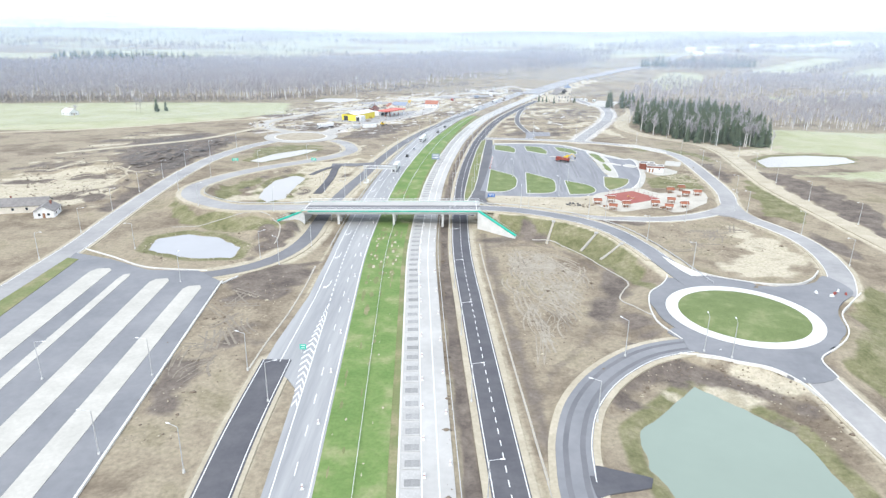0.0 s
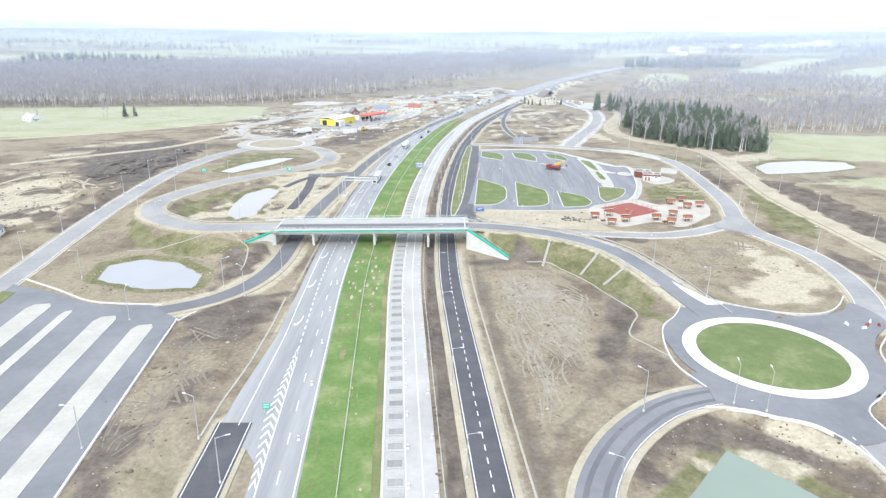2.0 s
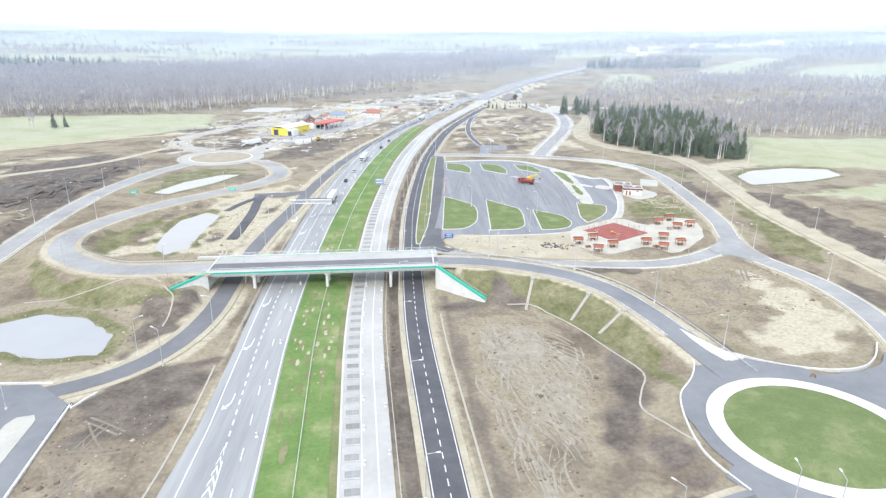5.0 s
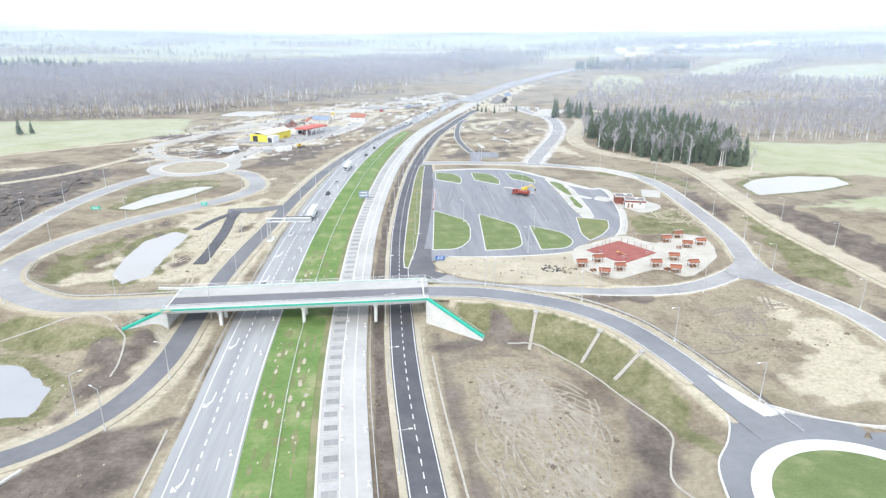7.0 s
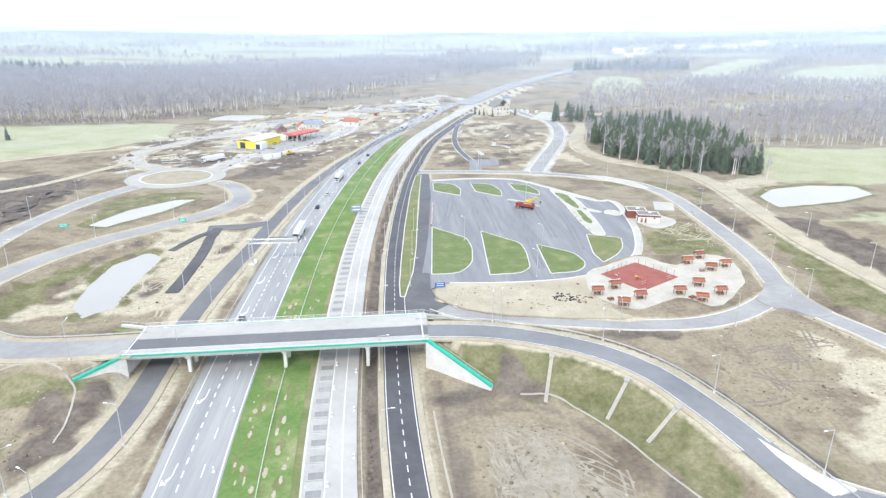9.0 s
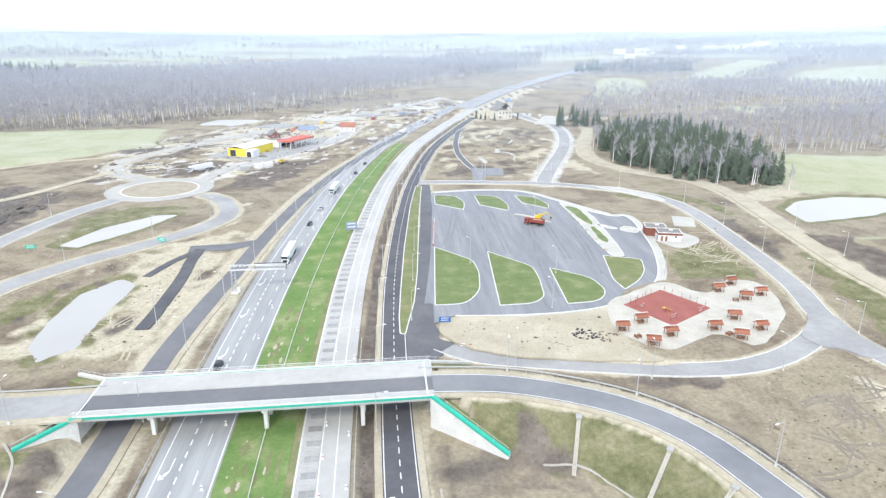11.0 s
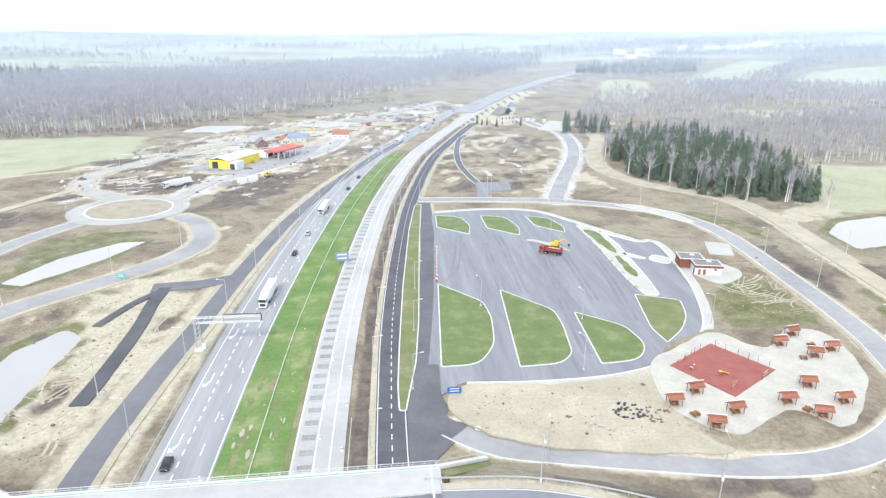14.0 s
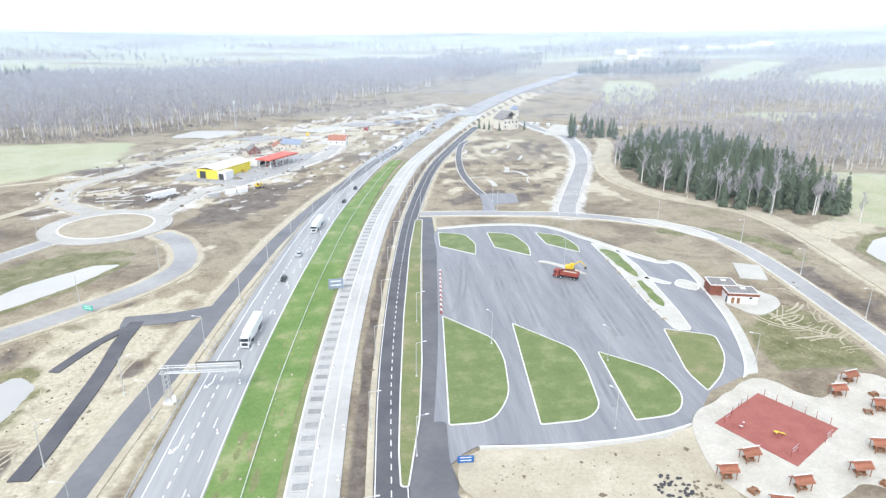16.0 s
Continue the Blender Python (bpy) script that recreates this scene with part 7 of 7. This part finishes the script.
# ---- picnic shelters ----
def shelter():
    t = tagged(empty("picnic_shelter"), "small wooden picnic shelter with an orange shingle roof", "shelter", "picnic shelters")
    for x in (-1.45, 1.45):
        for y in (-1.1, 1.1):
            part("post", bm_rod((x, y, -0.2), (x, y, 2.1), 0.1, sides=6), M_WOOD, t)
    for y in (-1.1, 1.1):
        part("beam", bm_box(0, y, 2.1, 3.4, 0.16, 0.2, 0.02), M_WOOD, t)
    r = part("roof", bmesh.new(), M_TILE, t, "orange shingle roof")
    for s in (-1, 1):
        bm = bm_box(0, s * 0.88, 2.62, 4.0, 2.0, 0.12, 0.03)
        bmesh.ops.rotate(bm, verts=bm.verts, cent=(0, 0, 3.1), matrix=Matrix.Rotation(radians(-30 * s), 3, 'X'))
        for v in bm.verts:
            v.co.z += 0.15
        part("roof_slope", bm, M_TILE, r)
    part("ridge", bm_box(0, 0, 3.2, 4.1, 0.3, 0.14, 0.04), M_KERB, r, "pale ridge cap")
    part("table", bm_box(0, 0, 0.72, 2.0, 0.8, 0.1, 0.02), M_WOOD, t)
    for y in (-0.8, 0.8):
        part("bench", bm_box(0, y, 0.42, 2.0, 0.35, 0.1, 0.02), M_WOOD, t)
    for x in (-0.7, 0.7):
        part("leg", bm_box(x, 0, 0.35, 0.12, 1.7, 0.7, 0.02), M_WOOD, t)
    return t


SH = shelter()
for i, (x, y) in enumerate([(67.2, 296.8), (74.6, 301.4), (72.5, 287.3), (79.8, 292.3), (94.4, 295.2), (104.0, 301.7), (99.0, 289.0), (107.9, 294.1), (115.8, 315.9), (122.7, 318.9), (110.2, 323.1), (117.6, 328.8)]):
    m = pose(x, y, 0.9, 0, 0, (0, 8, -14, 4, 0, -10, -16, 4, -12, 0, 2, 12)[i])
    if i == 0:
        SH.matrix_basis = m
    else:
        copy_thing(SH, m)


def picnic_table(x, y, rz):
    t = tagged(empty("picnic_table", pose(x, y, 0.92, 0, 0, rz)), "brown wooden picnic table with two benches", "table", "picnic tables")
    part("tabletop", bm_box(0, 0, 0.75, 1.9, 0.8, 0.08, 0.02), M_WOOD, t)
    for s in (-1, 1):
        part("bench", bm_box(0, s * 0.75, 0.45, 1.9, 0.32, 0.07, 0.02), M_WOOD, t)
        part("leg", bm_box(s * 0.7, 0, 0.36, 0.1, 1.7, 0.72, 0.02), M_WOOD, t)


for q in ((70, 292, 20), (97, 291.5, 30), (112, 315, -20), (119, 322, 10)):
    picnic_table(*q)


# ---- playground equipment ----
def goal(x, y, rz, w=3.0, h=2.0, label="red steel exercise frame on the court"):
    t = tagged(empty("exercise_frame", pose(x, y, 1.02, 0, 0, rz)), label, "play equipment", "exercise frames")
    for s in (-1, 1):
        part("post", bm_rod((s * w / 2, 0, 0), (s * w / 2, 0, h), 0.06, sides=6), M_REDP, t)
    part("bar", bm_rod((-w / 2, 0, h), (w / 2, 0, h), 0.05, sides=6), M_STEEL, t)
    part("bar", bm_rod((-w / 2, 0, h * 0.6), (w / 2, 0, h * 0.6), 0.04, sides=6), M_STEEL, t)


for q in ((92.5, 322.5, -58), (96, 317, -58), (99, 312.5, -58), (77.5, 315, 35), (81, 318, 35), (85, 321, 35), (85, 302, 32), (95.5, 306, 32)):
    goal(*q)


def slide(x, y, rz):
    t = tagged(empty("play_slide", pose(x, y, 1.02, 0, 0, rz)), "small yellow slide on the red court", "play equipment")
    for s in (-1, 1):
        part("post", bm_rod((-1.0, s * 0.4, 0), (-1.0, s * 0.4, 1.8), 0.06), M_REDP, t)
    bm = bm_box(0.3, 0, 0.7, 3.0, 0.7, 0.12, 0.03)
    bmesh.ops.rotate(bm, verts=bm.verts, cent=(0.3, 0, 0.7), matrix=Matrix.Rotation(radians(26), 3, 'Y'))
    part("chute", bm, M_YELLOWP, t, "yellow slide chute")
    part("platform", bm_box(-1.3, 0, 1.35, 0.9, 0.9, 0.1, 0.02), M_YELLOWP, t)


slide(86, 308.5, 15)


def rocker(x, y, rz):
    t = tagged(empty("spring_rocker", pose(x, y, 1.02, 0, 0, rz)), "low red and white balance rocker on the court", "play equipment")
    part("beam", bm_box(0, 0, 0.5, 2.4, 0.35, 0.2, 0.05), M_REDP, t)
    part("foot", bm_box(0, 0, 0.2, 0.5, 0.5, 0.45, 0.05), M_KERB, t)
    for s in (-1, 1):
        part("seat", bm_box(s * 0.9, 0, 0.68, 0.4, 0.4, 0.12, 0.03), M_ROOFW, t)


rocker(79.5, 312.5, 40)


# ---- vehicles ----
def wheel(parent, x, y, r, w=0.3):
    bm = bmesh.new()
    bmesh.ops.create_cone(bm, cap_ends=True, segments=14, radius1=r, radius2=r, depth=w, matrix=pose(x, y, r, 0, 90, 0))
    t = part("wheel", bm, M_RUBBER, parent, "black tyre")
    bm = bmesh.new()
    bmesh.ops.create_cone(bm, cap_ends=True, segments=10, radius1=r * 0.55, radius2=r * 0.5, depth=w + 0.04, matrix=pose(x, y, r, 0, 90, 0))
    part("rim", bm, M_STEEL, t)


def lorry(m, label, box=M_WHITEP, cabm=M_WHITEP, trailer=13.6):
    """An articulated lorry; its front looks along -y."""
    t = tagged(empty("lorry", m), label, "lorry", "lorries on the motorway")
    c = part("cab", bm_box(0, 1.15, 2.15, 2.5, 2.2, 2.9, 0.18, taper=0.94), cabm, t, "white lorry cab")
    part("windscreen", bm_box(0, 0.06, 2.55, 2.15, 0.12, 0.95, 0.03), M_GLASS, c)
    part("grille", bm_box(0, 0.03, 1.25, 1.7, 0.12, 0.9, 0.03), M_DARK, c)
    part("bumper", bm_box(0, 0.02, 0.55, 2.45, 0.3, 0.45, 0.06), cabm, c)
    part("deflector", bm_box(0, 1.35, 3.75, 2.2, 1.5, 0.5, 0.18, taper=0.8), cabm, c)
    for s in (-1, 1):
        part("side_window", bm_box(s * 1.24, 0.85, 2.5, 0.06, 0.9, 0.8), M_GLASS, c)
        part("mirror", bm_box(s * 1.42, 0.2, 2.5, 0.18, 0.14, 0.7, 0.03), M_DARK, c)
        part("headlight", bm_box(s * 0.95, -0.02, 0.75, 0.4, 0.1, 0.22, 0.03), M_STEEL, c)
    part("chassis", bm_box(0, 4.5, 0.85, 1.1, 7.5, 0.35, 0.04), M_DARK, t)
    b = part("trailer", bm_box(0, 3.1 + trailer / 2, 2.6, 2.55, trailer, 2.75, 0.06), box, t, "white box trailer")
    part("trailer_frame", bm_box(0, 3.4 + trailer / 2, 1.05, 2.3, trailer - 1, 0.3, 0.03), M_DARK, b)
    for s in (-1, 1):
        part("side_skirt", bm_box(s * 1.2, 8.3, 0.85, 0.06, 5.2, 0.7), M_STEEL, b)
        part("tail_light", bm_box(s * 0.95, 3.1 + trailer + 0.03, 1.1, 0.4, 0.06, 0.16), M_REDP, b)
        for y in (1.3, 5.0, 12.2, 13.5, 14.8):
            wheel(t, s * 1.05, y, 0.5)
    return t


def car(m, col, label):
    t = tagged(empty("car", m), label, "car", "cars on the motorway")
    part("body", bm_box(0, 2.15, 0.62, 1.8, 4.3, 0.65, 0.14), col, t)
    part("cabin", bm_box(0, 2.45, 1.18, 1.6, 2.4, 0.62, 0.12, taper=0.8), M_GLASS, t, "dark glazed cabin")
    part("roof", bm_box(0, 2.45, 1.48, 1.24, 1.8, 0.08, 0.03), col, t)
    for s in (-1, 1):
        part("headlight", bm_box(s * 0.65, 0.02, 0.68, 0.35, 0.08, 0.16, 0.02), M_STEEL, t)
        part("tail_light", bm_box(s * 0.65, 4.3, 0.72, 0.35, 0.06, 0.16, 0.02), M_REDP, t)
        for y in (0.85, 3.45):
            wheel(t, s * 0.8, y, 0.32, 0.22)


def lane_pose(y, off):
    x = np.interp(y, AXIS[:, 1], AXIS[:, 0])
    x2 = np.interp(y + 8, AXIS[:, 1], AXIS[:, 0])
    z = np.interp(y, AXIS[:, 1], AXIS[:, 2])
    rz = -math.degrees(math.atan2(x2 - x, 8))
    return pose(x + off / math.cos(radians(rz)), y, z + 0.09, 0, 0, rz)


M_CARBLACK = mat("black_car_paint", (0.03, 0.035, 0.04), (0.045, 0.05, 0.055), 0.6, 0.3, 0.0)
M_CARGREY = mat("silver_car_paint", (0.42, 0.43, 0.45), (0.5, 0.51, 0.53), 0.6, 0.35, 0.0)
lorry(lane_pose(362, -12.5), "white articulated lorry in the slow lane")
lorry(lane_pose(470, -12.4), "white articulated lorry following in the slow lane")
lorry(lane_pose(680, -10.5), "white articulated lorry far along the motorway")
lorry(lane_pose(760, -10.5), "white articulated lorry far along the motorway")
lorry(pose(-121, 533, 0.1, 0, 0, -40), "white articulated lorry waiting by the roundabout")
car(lane_pose(412, -12.6), M_CARBLACK, "black car on the motorway")
car(lane_pose(438, -12.4), M_CARGREY, "silver car on the motorway")
car(lane_pose(283, -16.4), M_CARBLACK, "black estate car in the outer lane")
car(lane_pose(522, -9.0), M_CARBLACK, "dark car on the motorway")
car(lane_pose(552, -9.0), M_CARBLACK, "dark car on the motorway")
car(pose(-56, 606, 0.1, 0, 0, 30), M_WHITEP, "white car on the station forecourt")
car(pose(-49, 613, 0.1, 0, 0, 10), M_CARGREY, "silver car on the station forecourt")
car(pose(-84, 606, 0.1, 0, 0, 50), M_YELLOWP, "yellow car beside the yellow hall")
car(pose(-81, 625, 0.1, 0, 0, 30), M_CARBLACK, "dark car beside the filling station")


def dump_truck():
    t = tagged(empty("dump_truck", pose(63.0, 409.4, 0.1, 0, 0, -121)), "dark red four-axle tipper truck with a raised-edge body", "truck")
    c = part("cab", bm_box(0, 1.1, 1.95, 2.5, 2.0, 2.4, 0.15, taper=0.93), M_REDP, t, "red cab")
    part("windscreen", bm_box(0, 0.1, 2.3, 2.1, 0.12, 0.9, 0.03), M_GLASS, c)
    part("bumper", bm_box(0, 0.05, 0.7, 2.5, 0.3, 0.6, 0.06), M_DARK, c)
    for s in (-1, 1):
        part("side_window", bm_box(s * 1.22, 0.9, 2.3, 0.06, 0.9, 0.7), M_GLASS, c)
    part("chassis", bm_box(0, 4.8, 0.85, 1.2, 8.6, 0.4, 0.04), M_DARK, t)
    bm = bmesh.new()
    for cx, cy, cz, sx, sy, sz in ((0, 5.8, 1.5, 2.5, 6.6, 0.15), (-1.22, 5.8, 2.2, 0.12, 6.6, 1.4), (1.22, 5.8, 2.2, 0.12, 6.6, 1.4), (0, 2.55, 2.3, 2.5, 0.12, 1.7), (0, 9.05, 2.1, 2.5, 0.12, 1.2)):
        bm_box(cx, cy, cz, sx, sy, sz, 0.02, bm)
    b = part("tipper_body", bm, M_REDP, t, "red steel tipper body")
    part("load", bm_box(0, 5.8, 2.3, 2.2, 6.2, 0.9, 0.3, taper=0.7), M_SAND, b, "load of pale sand")
    for y in (1.3, 2.9, 6.6, 8.0):
        for s in (-1, 1):
            wheel(t, s * 1.05, y, 0.52)


dump_truck()


def excavator(x, y, z, rz, label):
    t = tagged(empty("excavator", pose(x, y, z, 0, 0, rz)), label, "excavator", "yellow excavators")
    for s in (-1, 1):
        tr = part("track", bm_box(s * 1.1, 0, 0.45, 0.55, 3.6, 0.85, 0.2), M_DARK, t, "black crawler track")
    part("house", bm_box(0, 0.3, 1.6, 2.5, 3.0, 1.2, 0.15), M_YELLOWP, t, "yellow machine house")
    c = part("cab", bm_box(-0.75, -0.6, 2.5, 1.0, 1.5, 1.6, 0.1), M_YELLOWP, t)
    part("cab_glass", bm_box(-0.75, -1.33, 2.6, 0.85, 0.08, 1.1), M_GLASS, c)
    part("boom", bm_rod((0.3, -0.8, 1.9), (0.3, -3.6, 4.0), 0.28, 0.22, 4), M_YELLOWP, t)
    part("stick", bm_rod((0.3, -3.6, 4.0), (0.3, -5.6, 2.0), 0.2, 0.16, 4), M_YELLOWP, t)
    part("bucket", bm_box(0.3, -5.6, 1.5, 1.1, 0.9, 1.0, 0.15, taper=0.7), M_DARK, t, "dark bucket")


excavator(70.5, 414, 0.28, 75, "yellow excavator beside the tipper truck")
excavator(-69, 561, 0.0, 40, "yellow excavator on the roadside yard")


def container(x, y, rz, m, label, l=6.0):
    z = float(grid_height(np.array([float(x)]), np.array([float(y)]))[0])
    t = tagged(empty("container", pose(x, y, z + 0.05, 0, 0, rz)), label, "container", "site containers")
    b = part("body", bm_box(0, 0, 1.3, 2.4, l, 2.6, 0.04), m, t)
    for k in range(int(l / 0.6)):
        for s in (-1, 1):
            part("rib", bm_box(s * 1.22, -l / 2 + 0.3 + k * 0.6, 1.3, 0.06, 0.16, 2.3), m, b)
    part("door", bm_box(0, -l / 2 - 0.03, 1.25, 2.0, 0.08, 2.2, 0.02), M_STEEL, t)


for q in ((-82, 549, -60, M_ROOFW, "white site container in a row beside the yard"), (-76.5, 553, -60, M_ROOFW, "white site container in a row beside the yard"), (-89, 541, -62, M_STEEL, "grey flatbed container beside the yard"), (152, 815, 10, M_ROOFW, "white tanker container on the building site"), (157, 812, 5, M_ROOFW, "white tanker container on the building site"), (166, 806, -30, M_ROOFW, "white container on the building site"), (-10, 790, 40, M_REDP, "red container on the distant yard"), (20, 830, 70, M_ROOFBLUE, "blue container on the distant yard"), (-30, 770, 10, M_ROOFW, "white container on the distant yard"), (-60, 760, 30, M_YELLOWP, "yellow container on the distant yard"), (40, 860, 30, M_ROOFW, "white container on the distant yard")):
    container(*q)
for i, (x, y) in enumerate(((-40, 800), (-15, 825), (5, 800), (-55, 785), (25, 845), (-75, 770), (45, 880), (-100, 745))):
    structure(obj("paving_pad", bm_slab([(x - 22, y - 5), (x + 4, y - 14), (x + 22, y + 6), (x - 3, y + 15)], 0.3 + far_rise(np.array([x * 1.0]), np.array([y * 1.0]))[0], 0.8), (M_PAVE, M_ASPH_PALE, M_SAND)[i % 3]), "pale levelled pad on the distant building site", "paving")


def mast():
    t = tagged(empty("radio_mast", pose(-131, 806, 0)), "slim lattice radio mast with white aerials", "mast")
    for a in (0, 120, 240):
        ca, sa = math.cos(radians(a)), math.sin(radians(a))
        part("leg", bm_rod((1.1 * ca, 1.1 * sa, 0), (0.35 * ca, 0.35 * sa, 26), 0.12, 0.08), M_STEEL, t)
    for k in range(8):
        part("brace", bm_box(0, 0, 2 + k * 3, 1.7 - 0.15 * k, 1.7 - 0.15 * k, 0.12), M_STEEL, t)
    for a in (0, 120, 240):
        part("aerial", bm_box(0.7 * math.cos(radians(a)), 0.7 * math.sin(radians(a)), 24.5, 0.4, 0.4, 2.6, 0.05), M_ROOFW, t, "white aerial panel")


mast()


# ---- cones, marker posts and barriers ----
def cone():
    t = tagged(empty("marker_post"), "white and red temporary marker post", "marker post", "temporary marker posts")
    part("base", bm_box(0, 0, 0.05, 0.7, 0.5, 0.14, 0.03), M_KERB, t, "pale foot")
    part("blade", bm_box(0, 0, 0.65, 0.34, 0.2, 1.1, 0.02), M_WHITEP, t, "white blade")
    part("band", bm_box(0, -0.1, 0.75, 0.35, 0.04, 0.16, 0.01), M_REDP, t, "red band")
    return t


CONE = cone()
CONE.matrix_basis = lane_pose(92, -8.6)
for y in np.arange(112, 520, 21.0):
    copy_thing(CONE, lane_pose(float(y), -8.6 if y < 300 else -9.2))
for y in np.arange(96, 420, 11.5):
    copy_thing(CONE, lane_pose(float(y), 13.4))
for y in np.arange(100, 330, 17.0):
    copy_thing(CONE, lane_pose(float(y), 18.4))


def barrier(x, y, rz, m, z):
    t = tagged(empty("road_barrier", pose(x, y, z + 0.1, 0, 0, rz)), "red plastic road barrier block" if m is M_REDP else "white plastic road barrier block", "barrier", "plastic road barriers")
    part("block", bm_box(0, 0, 0.4, 0.5, 1.6, 0.8, 0.08, taper=0.6), m, t)
    part("foot", bm_box(0, 0, 0.08, 0.65, 1.5, 0.16, 0.04), m, t)


for k in range(20):
    f = k / 19
    barrier(22.0 - 3.3 * f, 418 - 37 * f, 5, M_REDP if k % 2 else M_WHITEP, 0)
for k, (x, y, z) in enumerate(((20, 292, 0), (21.8, 291.4, 0), (117, 184, 2), (119, 186, 2), (121.5, 188.5, 1.9), (122.5, 186, 1.9), (113.5, 186.5, 2))):
    barrier(x, y, 60 + 20 * k, M_REDP if k % 2 else M_WHITEP, z)


# ---- milled concrete panels of the repaired carriageway ----
def panels():
    bm = bm_box(0, 0, 0.02, 3.7, 4.7, 0.08, 0.03)
    pm = bpy.data.meshes.new("panel")
    bm.to_mesh(pm)
    bm.free()
    pm.materials.append(M_PANEL)
    # darker milled patch, its tone painting the shadow at the panel's step
    bm = bm_box(0.1, -0.9, 0.065, 2.9, 2.0, 0.03, 0.01)
    sm = bpy.data.meshes.new("panel_patch")
    bm.to_mesh(sm)
    bm.free()
    sm.materials.append(M_MILLSHADE)
    rng = random.Random(4)
    for y in np.arange(80, 560, 5.2):
        m = lane_pose(float(y), 10.85)
        p = new("panel", pm)
        p.parent = east
        p.matrix_basis = pose(m.translation.x, m.translation.y, m.translation.z, 0, 0, math.degrees(m.to_euler().z)) @ pose(0, 0, 0.0, rng.uniform(-0.3, 0.3), rng.uniform(-0.3, 0.3), rng.uniform(-0.6, 0.6))
        q = new("panel_patch", sm)
        q.parent = east
        q.matrix_basis = p.matrix_basis @ pose(rng.uniform(-0.1, 0.2), rng.uniform(-0.2, 0.2), 0)


panels()
